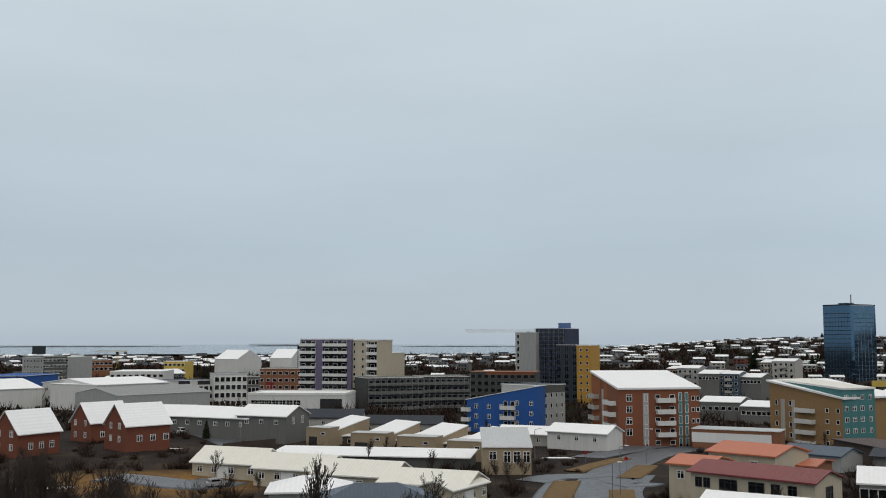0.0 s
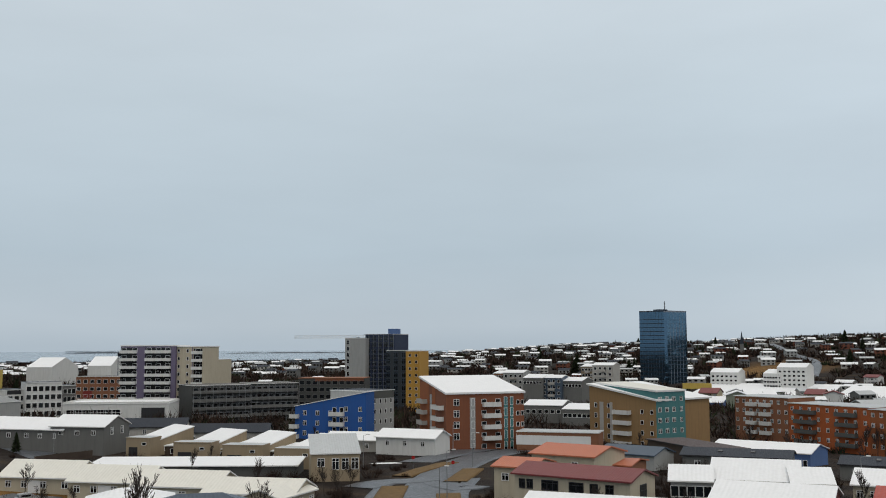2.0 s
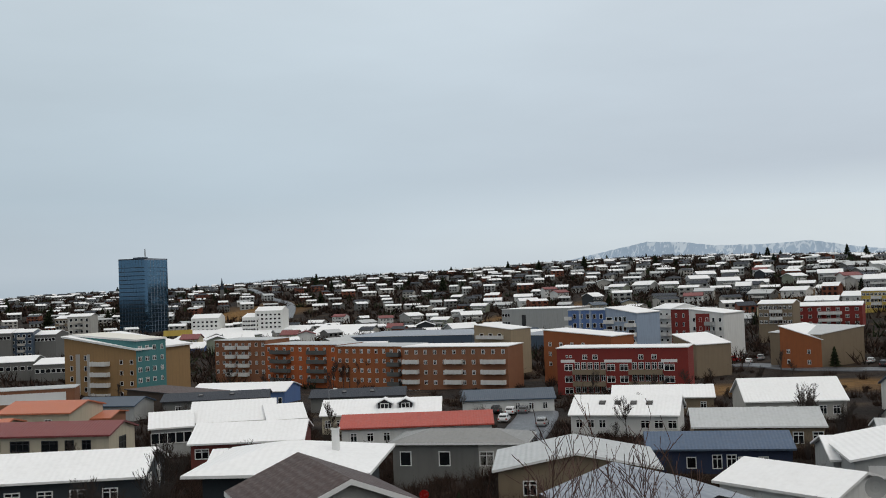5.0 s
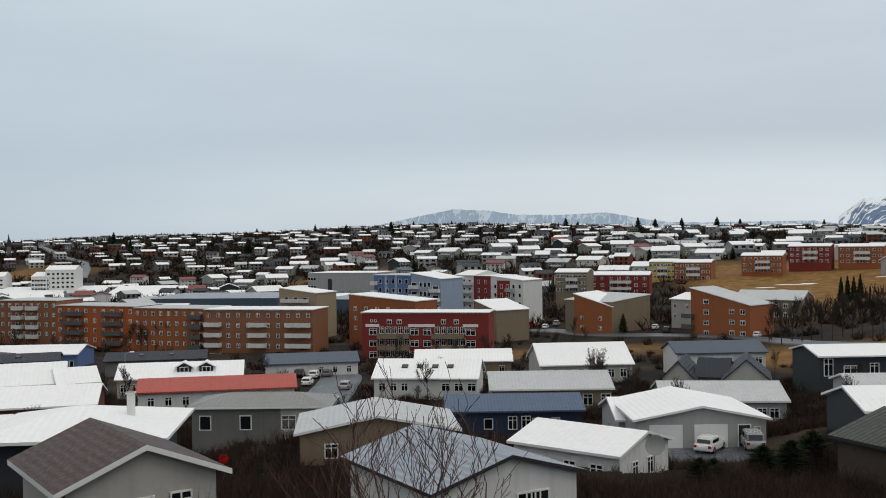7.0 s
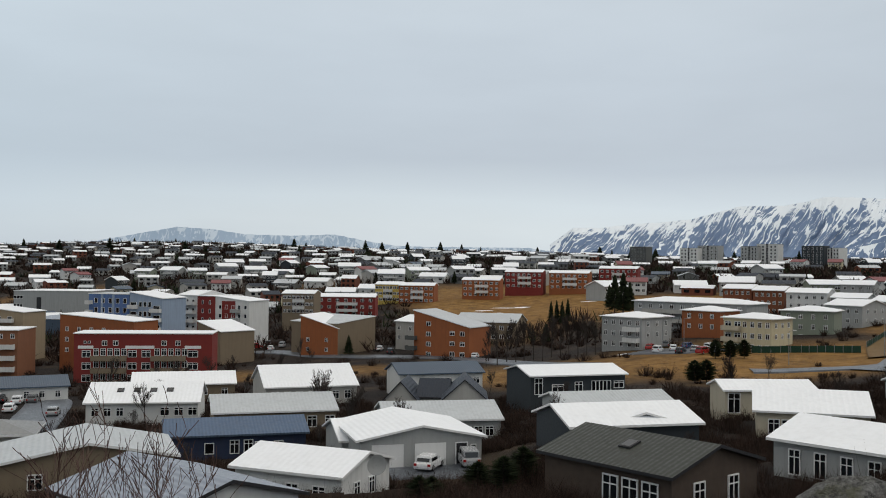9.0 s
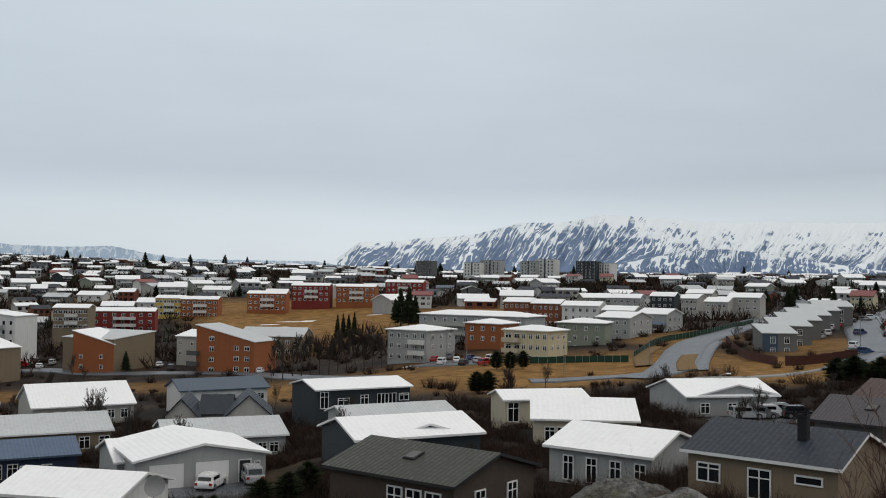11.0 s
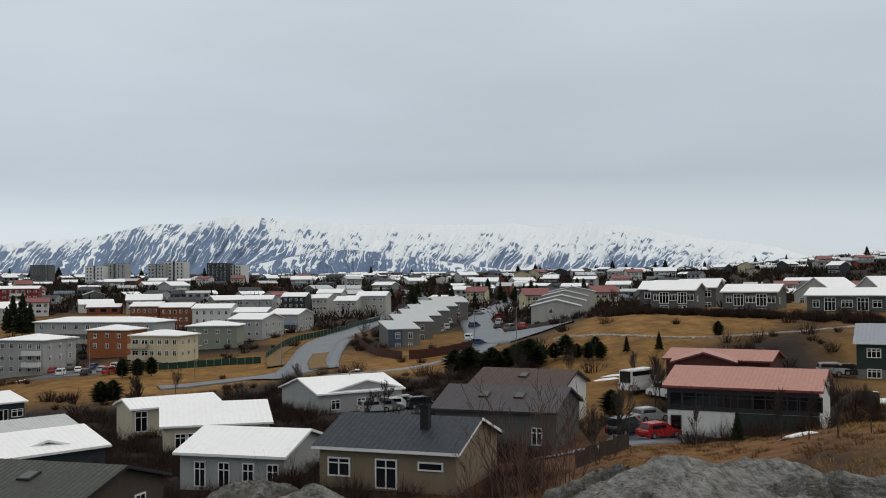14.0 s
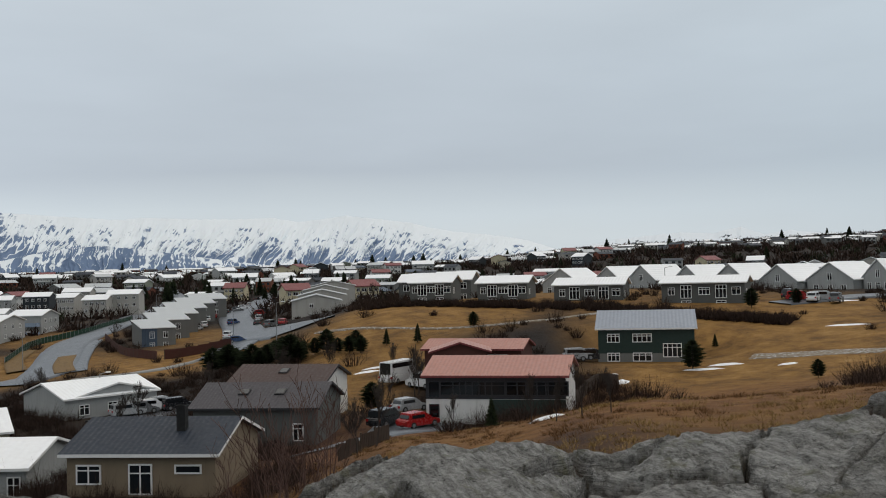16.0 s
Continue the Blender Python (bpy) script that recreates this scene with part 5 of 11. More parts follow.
house('long_block', 162.7, 268.3, 22.5, -70.5, 28.0, 13.0, 14.0, label='bright orange five-storey apartment block with dark balconies', cat='apartment building', roof='flat', over=0.3, wall='brightorange', top='snowgrey', win=[('F', 0.05, 0.95, 9, 1.4, 1.0, 1.2, 1), ('F', 0.05, 0.95, 9, 4.199999999999999, 1.0, 1.2, 1), ('F', 0.05, 0.95, 9, 7.0, 1.0, 1.2, 1), ('F', 0.05, 0.95, 9, 9.799999999999999, 1.0, 1.2, 1)], bal=[('F', 0.1, 0.36, 2.6, 'midgrey'), ('F', 0.1, 0.36, 5.4, 'midgrey'), ('F', 0.1, 0.36, 8.2, 'midgrey'), ('F', 0.1, 0.36, 10.999999999999998, 'midgrey'), ('F', 0.62, 0.86, 2.6, 'midgrey'), ('F', 0.62, 0.86, 5.4, 'midgrey'), ('F', 0.62, 0.86, 8.2, 'midgrey'), ('F', 0.62, 0.86, 10.999999999999998, 'midgrey')])
house('long_block', 171.3, 244.0, 22.1, -70.6, 23.7, 13.0, 14.0, label='orange five-storey apartment block behind bare poplars', cat='apartment building', roof='flat', over=0.3, wall='orange', top='snowgrey', win=[('F', 0.05, 0.95, 9, 1.4, 1.0, 1.2, 1), ('F', 0.05, 0.95, 9, 4.199999999999999, 1.0, 1.2, 1), ('F', 0.05, 0.95, 9, 7.0, 1.0, 1.2, 1), ('F', 0.05, 0.95, 9, 9.799999999999999, 1.0, 1.2, 1)], bal=[('F', 0.8, 0.98, 2.6, 'midgrey'), ('F', 0.8, 0.98, 5.4, 'midgrey'), ('F', 0.8, 0.98, 8.2, 'midgrey'), ('F', 0.8, 0.98, 10.999999999999998, 'midgrey')])
house('long_block', 181.1, 218.3, 22.0, -61.7, 31.4, 13.0, 14.0, label='brown five-storey apartment block with white balconies and snowy roof edge', cat='apartment building', roof='flat', over=0.3, wall='umber', top='snow', win=[('F', 0.04, 0.96, 11, 1.4, 1.0, 1.2, 1), ('F', 0.04, 0.96, 11, 4.199999999999999, 1.0, 1.2, 1), ('F', 0.04, 0.96, 11, 7.0, 1.0, 1.2, 1), ('F', 0.04, 0.96, 11, 9.799999999999999, 1.0, 1.2, 1), ('F', 0.04, 0.96, 11, 12.6, 1.0, 1.2, 1)], bal=[('F', 0.01, 0.16, 4.4, 'white'), ('F', 0.01, 0.16, 7.2, 'white'), ('F', 0.01, 0.16, 10.0, 'white'), ('F', 0.01, 0.16, 12.799999999999999, 'white'), ('F', 0.42, 0.58, 4.4, 'white'), ('F', 0.42, 0.58, 7.2, 'white'), ('F', 0.42, 0.58, 10.0, 'white'), ('F', 0.42, 0.58, 12.799999999999999, 'white'), ('F', 0.76, 0.98, 4.4, 'white'), ('F', 0.76, 0.98, 7.2, 'white'), ('F', 0.76, 0.98, 10.0, 'white'), ('F', 0.76, 0.98, 12.799999999999999, 'white')])
house('red_block', 186.2, 162.9, 22.8, -59.7, 31.3, 10.0, 14.0, label='crimson five-storey apartment block with grey balconies and white awnings', cat='apartment building', roof='flat', over=0.25, wall='crimson', top='snow', win=[('F', 0.08, 0.11, 2, 1.9, 0.6, 0.6, 0), ('F', 0.22, 0.3, 2, 2.1, 1.2, 1.2, 1), ('F', 0.65, 0.75, 2, 2.1, 1.2, 1.2, 1), ('F', 0.06, 0.12, 1, 4.6, 2.0, 1.6, 1), ('F', 0.06, 0.12, 1, 7.3999999999999995, 2.0, 1.6, 1), ('F', 0.06, 0.12, 1, 10.2, 2.0, 1.6, 1), ('F', 0.06, 0.12, 1, 12.999999999999998, 2.0, 1.6, 1), ('F', 0.42, 0.52, 2, 4.6, 2.0, 1.6, 1), ('F', 0.42, 0.52, 2, 7.3999999999999995, 2.0, 1.6, 1), ('F', 0.42, 0.52, 2, 10.2, 2.0, 1.6, 1), ('F', 0.42, 0.52, 2, 12.999999999999998, 2.0, 1.6, 1), ('F', 0.86, 0.86, 1, 4.6, 2.4, 1.6, 1), ('F', 0.86, 0.86, 1, 7.3999999999999995, 2.4, 1.6, 1), ('F', 0.86, 0.86, 1, 10.2, 2.4, 1.6, 1), ('F', 0.86, 0.86, 1, 12.999999999999998, 2.4, 1.6, 1), ('F', 0.16, 0.36, 5, 4.2, 1.2, 1.7, 1), ('F', 0.16, 0.36, 5, 7.0, 1.2, 1.7, 1), ('F', 0.16, 0.36, 5, 9.8, 1.2, 1.7, 1), ('F', 0.16, 0.36, 5, 12.599999999999998, 1.2, 1.7, 1), ('F', 0.6, 0.8, 5, 4.2, 1.2, 1.7, 1), ('F', 0.6, 0.8, 5, 7.0, 1.2, 1.7, 1), ('F', 0.6, 0.8, 5, 9.8, 1.2, 1.7, 1), ('F', 0.6, 0.8, 5, 12.599999999999998, 1.2, 1.7, 1)], bal=[('F', 0.13, 0.38, 6.0, 'beige'), ('F', 0.13, 0.38, 8.8, 'beige'), ('F', 0.13, 0.38, 11.6, 'beige'), ('F', 0.13, 0.38, 14.399999999999999, 'beige'), ('F', 0.56, 0.81, 6.0, 'beige'), ('F', 0.56, 0.81, 8.8, 'beige'), ('F', 0.56, 0.81, 11.6, 'beige'), ('F', 0.56, 0.81, 14.399999999999999, 'beige')], bands=[('F', 0.03, 0.14, 2.7, 3.4, 'trim'), ('F', 0.37, 0.58, 2.7, 3.4, 'trim'), ('F', 0.8, 0.92, 2.7, 3.4, 'trim')])
house('steel_blue_block', 244.4, 224.4, 29.3, -81.0, 14.2, 14.0, 24.0, label='steel blue eight-storey apartment block', cat='apartment building', roof='flat', over=0.2, wall='denim', top='snowgrey', win=[('F', 0.18, 0.9, 5, 2.0, 1.2, 1.6, 0), ('F', 0.18, 0.9, 5, 4.9, 1.2, 1.6, 0), ('F', 0.18, 0.9, 5, 7.8, 1.2, 1.6, 0), ('F', 0.18, 0.9, 5, 10.7, 1.2, 1.6, 0), ('F', 0.18, 0.9, 5, 13.6, 1.2, 1.6, 0), ('F', 0.18, 0.9, 5, 16.5, 1.2, 1.6, 0), ('F', 0.18, 0.9, 5, 19.4, 1.2, 1.6, 0)], bal=[('F', -0.04, 0.1, 3.0, 'white'), ('F', -0.04, 0.1, 5.9, 'white'), ('F', -0.04, 0.1, 8.8, 'white'), ('F', -0.04, 0.1, 11.7, 'white'), ('F', -0.04, 0.1, 14.6, 'white'), ('F', -0.04, 0.1, 17.5, 'white')], stripes=[('F', 0.3, 0.36, 0, 23, 'paleblue'), ('F', 0.58, 0.64, 0, 23, 'paleblue')])
house('steel_blue_block', 246.5, 211.7, 28.2, -80.8, 11.3, 14.0, 24.0, label='pale blue apartment wing with white balconies and a slanted roof', cat='apartment building', roof='mono', axis='y', rise=-1.8, over=0.3, wall='paleblue', top='snow', win=[('F', 0.34, 0.62, 3, 1.8, 1.1, 1.6, 0), ('F', 0.34, 0.62, 3, 4.7, 1.1, 1.6, 0), ('F', 0.34, 0.62, 3, 7.6, 1.1, 1.6, 0), ('F', 0.34, 0.62, 3, 10.5, 1.1, 1.6, 0), ('F', 0.34, 0.62, 3, 13.4, 1.1, 1.6, 0), ('F', 0.34, 0.62, 3, 16.3, 1.1, 1.6, 0), ('F', 0.34, 0.62, 3, 19.2, 1.1, 1.6, 0), ('F', 0.12, 0.12, 1, 2.0, 2.2, 1.7, 0), ('F', 0.12, 0.12, 1, 4.9, 2.2, 1.7, 0), ('F', 0.12, 0.12, 1, 7.8, 2.2, 1.7, 0), ('F', 0.12, 0.12, 1, 10.7, 2.2, 1.7, 0), ('F', 0.12, 0.12, 1, 13.6, 2.2, 1.7, 0), ('F', 0.12, 0.12, 1, 16.5, 2.2, 1.7, 0), ('F', 0.12, 0.12, 1, 19.4, 2.2, 1.7, 0), ('F', 0.83, 0.83, 1, 3.0, 2.4, 1.7, 0), ('F', 0.83, 0.83, 1, 5.9, 2.4, 1.7, 0), ('F', 0.83, 0.83, 1, 8.8, 2.4, 1.7, 0), ('F', 0.83, 0.83, 1, 11.7, 2.4, 1.7, 0), ('F', 0.83, 0.83, 1, 14.6, 2.4, 1.7, 0), ('F', 0.83, 0.83, 1, 17.5, 2.4, 1.7, 0), ('F', 0.83, 0.83, 1, 20.4, 2.4, 1.7, 0)], bal=[('F', 0.0, 0.27, 3.0, 'white'), ('F', 0.0, 0.27, 5.9, 'white'), ('F', 0.0, 0.27, 8.8, 'white'), ('F', 0.0, 0.27, 11.7, 'white'), ('F', 0.0, 0.27, 14.6, 'white'), ('F', 0.0, 0.27, 17.5, 'white'), ('F', 0.68, 0.98, 4.0, 'white'), ('F', 0.68, 0.98, 6.9, 'white'), ('F', 0.68, 0.98, 9.8, 'white'), ('F', 0.68, 0.98, 12.7, 'white'), ('F', 0.68, 0.98, 15.6, 'white'), ('F', 0.68, 0.98, 18.5, 'white')])
house('orange_wing_block', 209.4, 196.6, 23.6, -83.1, 23.3, 11.0, 13.0, label='orange apartment block with a sloping snowy roof', cat='apartment building', roof='mono', axis='y', rise=-1.5, over=0.3, wall='orange', top='snow', win=[('F', 0.1, 0.6, 4, 2.4, 1.1, 1.2, 1), ('F', 0.1, 0.6, 4, 5.199999999999999, 1.1, 1.2, 1), ('F', 0.1, 0.6, 4, 8.0, 1.1, 1.2, 1)])
house('cream_block', 221.4, 246.0, 24.0, -75.4, 14.3, 12.0, 14.0, label='tan apartment block with white balconies', cat='apartment building', roof='mono', axis='y', rise=-1.5, over=0.3, wall='tan', top='snow', bal=[('F', 0.1, 0.8, 2.8, 'white'), ('F', 0.1, 0.8, 5.699999999999999, 'white'), ('F', 0.1, 0.8, 8.6, 'white'), ('F', 0.1, 0.8, 11.5, 'white')], win=[('F', 0.2, 0.7, 3, 2.0, 1.6, 1.5, 0), ('F', 0.2, 0.7, 3, 4.9, 1.6, 1.5, 0), ('F', 0.2, 0.7, 3, 7.8, 1.6, 1.5, 0), ('F', 0.2, 0.7, 3, 10.7, 1.6, 1.5, 0)])
house('white_warehouse', 368.9, 374.9, 24.7, -67.6, 37.2, 30.0, 14.0, label='long pale warehouse with a snowy roof edge', cat='warehouse', roof='flat', over=0.2, wall='lightgrey', top='snow', win=[('F', 0.02, 0.1, 3, 3, 1.5, 1.5, 0), ('F', 0.02, 0.1, 3, 7, 1.5, 1.5, 0)], bands=[('F', 0.3, 0.36, 3, 11, 'darktrim')])
house('shop_hall', 360.5, 694.8, 3.6, -38.8, 96.7, 70.0, 13.0, label='vast shopping hall with a snow-covered roof and yellow sign band', cat='warehouse', roof='mono', axis='x', rise=6, over=0.3, wall='lightgrey', top='snow', bands=[('F', 0, 0.3, 0, 3, 'white')])
house('shop_hall', 392.0, 608.5, 3.8, -46.0, 41.9, 60.0, 12.0, label='shopping hall with a curved snowy roof and dark end wall', cat='warehouse', roof='mono', axis='x', rise=7, over=0.3, wall='midgrey', top='snow')
house('slate_shop_hall', 312.7, 313.4, 16.2, -71.5, 21.5, 40.0, 8.0, label='blue-grey industrial hall with a ribbed flat roof', cat='warehouse', roof='flat', over=0.2, wall='slate', top='lightblue')
house('slate_shop_hall', 300.6, 390.5, 15.4, -55.8, 61.2, 50.0, 8.0, label='wide blue-grey industrial hall with a ribbed flat roof', cat='warehouse', roof='flat', over=0.2, wall='slate', top='lightblue')
house('red_white_block', 276.6, 210.9, 28.1, -92.7, 7.7, 14.0, 17.0, label='crimson apartment block with white balconies', cat='apartment building', roof='flat', over=0.3, wall='crimson', top='snow', win=[('F', 0.3, 0.7, 2, 2.0, 0.8, 1.4, 0), ('F', 0.3, 0.7, 2, 4.9, 0.8, 1.4, 0), ('F', 0.3, 0.7, 2, 7.8, 0.8, 1.4, 0), ('F', 0.3, 0.7, 2, 10.7, 0.8, 1.4, 0), ('F', 0.3, 0.7, 2, 13.6, 0.8, 1.4, 0)])
house('red_white_block', 277.2, 202.2, 26.7, -82.4, 12.4, 14.0, 17.0, label='white and crimson apartment wing with balconies and a slanted roof', cat='apartment building', roof='mono', axis='y', rise=-1.4, over=0.3, wall='white', top='snow', win=[('F', 0.15, 0.9, 5, 2.0, 1.0, 1.4, 0), ('F', 0.15, 0.9, 5, 4.9, 1.0, 1.4, 0), ('F', 0.15, 0.9, 5, 7.8, 1.0, 1.4, 0), ('F', 0.15, 0.9, 5, 10.7, 1.0, 1.4, 0), ('F', 0.15, 0.9, 5, 13.6, 1.0, 1.4, 0)], stripes=[('F', 0.2, 0.6, 0, 16, 'crimson')], bal=[('F', 0.5, 0.75, 3.6, 'lightgrey'), ('F', 0.5, 0.75, 6.5, 'lightgrey'), ('F', 0.5, 0.75, 9.4, 'lightgrey'), ('F', 0.5, 0.75, 12.299999999999999, 'lightgrey')])
house('white_block', 276.9, 218.7, 28.2, -99.0, 9.4, 13.0, 15.0, label='white apartment block with stepped balconies', cat='apartment building', roof='gable', rise=1.5, over=0.3, wall='white', top='snow', win=[('F', 0.2, 0.8, 3, 2.0, 1.2, 1.4, 0), ('F', 0.2, 0.8, 3, 4.9, 1.2, 1.4, 0), ('F', 0.2, 0.8, 3, 7.8, 1.2, 1.4, 0), ('F', 0.2, 0.8, 3, 10.7, 1.2, 1.4, 0)], bal=[('F', 0.05, 0.95, 3.0, 'white'), ('F', 0.05, 0.95, 5.9, 'white'), ('F', 0.05, 0.95, 8.8, 'white'), ('F', 0.05, 0.95, 11.7, 'white')])
house('olive_gable_house', 238.1, 179.3, 19.8, -106.3, 11.0, 12.0, 8.0, label='grey-brown gable house with a sloping snowy roof', roof='mono', axis='y', rise=-2.5, over=0.3, wall='beige', top='snow')
house('orange_block', 265.9, 160.6, 20.1, -82.6, 12.1, 18.0, 9.5, label='orange apartment block with a slanting snowy roof', cat='apartment building', roof='mono', axis='y', rise=-3.6, over=0.3, wall='orange', top='snow', win=[('F', 0.2, 0.7, 2, 3.5, 1.0, 1.2, 1), ('F', 0.2, 0.7, 2, 6.4, 1.0, 1.2, 1), ('F', 0.2, 0.7, 2, 9.3, 1.0, 1.2, 1)], bal=[('L', 0.2, 0.6, 3.0, 'white'), ('L', 0.2, 0.6, 5.9, 'white'), ('L', 0.2, 0.6, 8.8, 'white')])
house('beige_hall', 268.2, 161.2, 21.5, -13.8, 16.5, 20.0, 8.0, label='beige hall with a sloping snow-grey roof', cat='hall', roof='mono', axis='y', rise=1.6, over=0.3, wall='beige', top='snowgrey')
house('orange_block', 264.4, 119.0, 21.9, -97.6, 18.6, 12.0, 10.0, label='orange brick apartment block with a long slanting roof and dark balconies', cat='apartment building', roof='mono', axis='y', rise=-4.2, over=0.3, wall='orange', top='snowgrey', win=[('F', 0.27, 0.27, 1, -0.6, 1.6, 1.3, 1), ('F', 0.27, 0.27, 1, 2.3, 1.6, 1.3, 1), ('F', 0.27, 0.27, 1, 5.2, 1.6, 1.3, 1), ('F', 0.27, 0.27, 1, 8.1, 1.6, 1.3, 1), ('F', 0.7, 0.88, 2, 1.8, 1.6, 1.3, 1), ('F', 0.7, 0.88, 2, 4.7, 1.6, 1.3, 1), ('F', 0.7, 0.88, 2, 7.6, 1.6, 1.3, 1)], bal=[('F', -0.12, 0.06, 4.0, 'midgrey'), ('F', -0.12, 0.06, 6.9, 'midgrey'), ('F', -0.12, 0.06, 9.8, 'midgrey'), ('F', -0.12, 0.06, 12.7, 'midgrey')])
house('school_building', 310.7, 125.6, 20.8, -81.9, 20.4, 16.0, 7.0, label='low grey building with a pale snowy roof', rise=2.4, wall='beige', top='snowgrey', win=[('F', 0.1, 0.9, 7, 1.8, 1.4, 1.4, 1), ('F', 0.1, 0.9, 7, 4.6, 1.4, 1.4, 1)])
house('white_house', 280.9, 137.6, 21.9, -104.7, 7.5, 14.0, 9.0, label='white stepped house beside the orange block', cat='house', roof='gable', rise=1.6, wall='offwhite', top='snow', win=[('F', 0.2, 0.8, 2, 2.0, 1.1, 1.2, 1), ('F', 0.2, 0.8, 2, 4.9, 1.1, 1.2, 1)])
house('brown_roof_house', 30.3, 49.4, 28.0, -14.6, 7.8, 9.0, 3.6, label='white bungalow with a dark brown sheet-metal roof', axis='y', rise=1.58, over=0.7, wall='offwhite', top='brownroof', fascia='trim', fine=True, win=[('F', 0.22, 0.5, 2, 1.6, 1.1, 1.4, 1), ('F', 0.75, 0.75, 1, 1.6, 1.2, 1.5, 1)], thick=0.3)
house('wide_snow_house', 38.9, 67.3, 26.8, -44.0, 11.2, 10.0, 3.2, label='low house with a broad snowy hip roof and dark verandah', roof='hip', rise=1.4, over=1.2, wall='darkwall', win=[('F', 0.6, 0.95, 3, 1.4, 1.6, 1.6, 1)], chimney=(0.3, -0.1, 2.6, 0.5, 'trim'))
house('grey_roof_house', 72.3, 87.6, 22.3, -50.5, 14.6, 7.2, 5.0, roof='hip', rise=1.00, label='grey two-storey house with a pale grey roof', wall='grey', top='greyroof', win=[('F', 0.1, 0.4, 2, 1.6, 1.3, 1.6, 0), ('F', 0.72, 0.88, 2, 1.6, 1.6, 1.6, 1)], bands=[('F', 0.66, 1, 0, 5, 'offwhite')])
house('fold_roof_house', 65.7, 63.9, 23.6, -44.3, 13.5, 9.8, 3.2, axis='y', rise=1.29, label='ochre bungalow with a folded pale grey roof', wall='beige', top='snowgrey', win=[('F', 0.2, 0.8, 3, 1.5, 1.2, 1.3, 1)])
house('skylight_house', 123.5, 107.8, 18.5, -56.5, 16.4, 12.2, 3.4, axis='x', rise=2.20, label='white house with a snowy roof and four roof windows', wall='white', sky=4, win=[('F', 0.08, 0.3, 3, 1.4, 1.1, 1.3, 1), ('F', 0.7, 0.95, 3, 1.4, 1.4, 1.3, 1)])
house('low_snow_house', 152.6, 124.5, 17.1, -50.7, 18.3, 11.4, 3.0, axis='x', rise=1.60, label='low house with a snow-covered roof', wall='beige', win=[('F', 0.7, 0.9, 2, 1.4, 1.1, 1.2, 1)])
house('long_snow_house', 119.8, 82.1, 19.4, -49.7, 16.6, 11.6, 3.2, axis='x', rise=1.62, label='long house with a snow-covered roof and glazed porch', wall='beige', top='snowgrey', win=[('F', 0.05, 0.3, 3, 1.4, 1.6, 1.6, 1), ('F', 0.8, 0.95, 2, 1.5, 1.4, 1.6, 1)])
house('white_snow_house', 153.6, 98.4, 18.4, -45.7, 16.0, 14.0, 4.2, axis='x', rise=2.94, label='white house with a big snow-covered roof', wall='offwhite', win=[('F', 0.1, 0.9, 7, 1.6, 1.2, 1.5, 1)])
house('navy_house', 98.4, 72.7, 20.0, -48.7, 15.8, 8.7, 3.4, axis='x', rise=1.21, label='dark navy house with a blue steel roof', wall='navywall', top='bluesteel', fascia='slate', win=[('F', 0.3, 0.3, 1, 1.5, 1.1, 1.3, 0), ('F', 0.48, 0.58, 2, 1.4, 1.1, 1.6, 1), ('F', 0.66, 0.8, 2, 1.5, 1.1, 1.3, 1)], fine=True)
house('pale_blue_roof_house', 46.2, 38.1, 26.7, -19.1, 9.4, 10.5, 3.4, axis='y', rise=1.33, label='white gable wing with a pale blue metal roof', wall='white', top='lightblue', fascia='darktrim', fine=True, win=[('F', 0.35, 0.35, 1, 2.1, 1.6, 1.6, 1), ('F', 0.62, 0.72, 2, 1.8, 1.3, 2.2, 1)])
house('white_roof_house', 70.7, 44.2, 23.5, -89.2, 9.8, 8.1, 3.4, axis='x', rise=1.14, label='white house with a pure white snowy roof and satellite dish', wall='white', win=[('F', 0.3, 0.8, 3, 1.5, 1.2, 1.3, 1), ('R', 0.3, 0.6, 2, 1.5, 1.0, 1.4, 1)])
house('garage_house', 95.0, 53.3, 21.6, -48.7, 6.3, 9.4, 3.6, axis='x', rise=1.42, label='grey house wing with a snowy roof', wall='lightgrey', win=[('F', 0.25, 0.8, 3, 1.6, 1.2, 1.5, 1)])
house('garage_house', 93.9, 47.4, 22.6, -48.9, 12.4, 12.4, 2.75, axis='y', rise=1.19, label='grey double-garage house with a broad snowy roof', wall='lightgrey', fine=True, doors=[('F', 0.22, 3.0, 2.2, 'trim'), ('F', 0.57, 3.0, 2.2, 'trim'), ('F', 0.83, 1.1, 2.2, 'darktrim')], win=[('F', 0.93, 0.93, 1, 1.4, 0.6, 1.4, 0)])
house('slate_roof_house', 170.8, 80.5, 19.7, -46.5, 16.1, 8.7, 4.6, axis='x', rise=1.52, label='white two-storey house with a slate blue roof', wall='white', top='slate', fascia='slate', win=[('F', 0.45, 0.45, 1, 1.6, 5, 1.6, 3), ('F', 0.1, 0.1, 1, 1.6, 1.2, 1.4, 1), ('F', 0.8, 0.92, 2, 1.5, 1.4, 1.2, 1)])
house('gabled_house', 137.4, 69.8, 19.7, -70.3, 4.5, 9.0, 4.0, label='white house with a steep charcoal gable roof', axis='y', rise=2.4, over=0.5, wall='offwhite', top='charcoal', fascia='darktrim', group='charcoal gabled houses', win=[('F', 0.35, 0.65, 2, 1.2, 1.1, 1.2, 1)])
house('gabled_house', 138.5, 60.2, 20.3, -66.1, 5.9, 10.0, 4.0, label='white house with a steep charcoal gable roof', axis='y', rise=2.6, over=0.5, wall='offwhite', top='charcoal', fascia='darktrim', group='charcoal gabled houses', win=[('F', 0.35, 0.75, 3, 1.2, 1.1, 1.2, 1)])
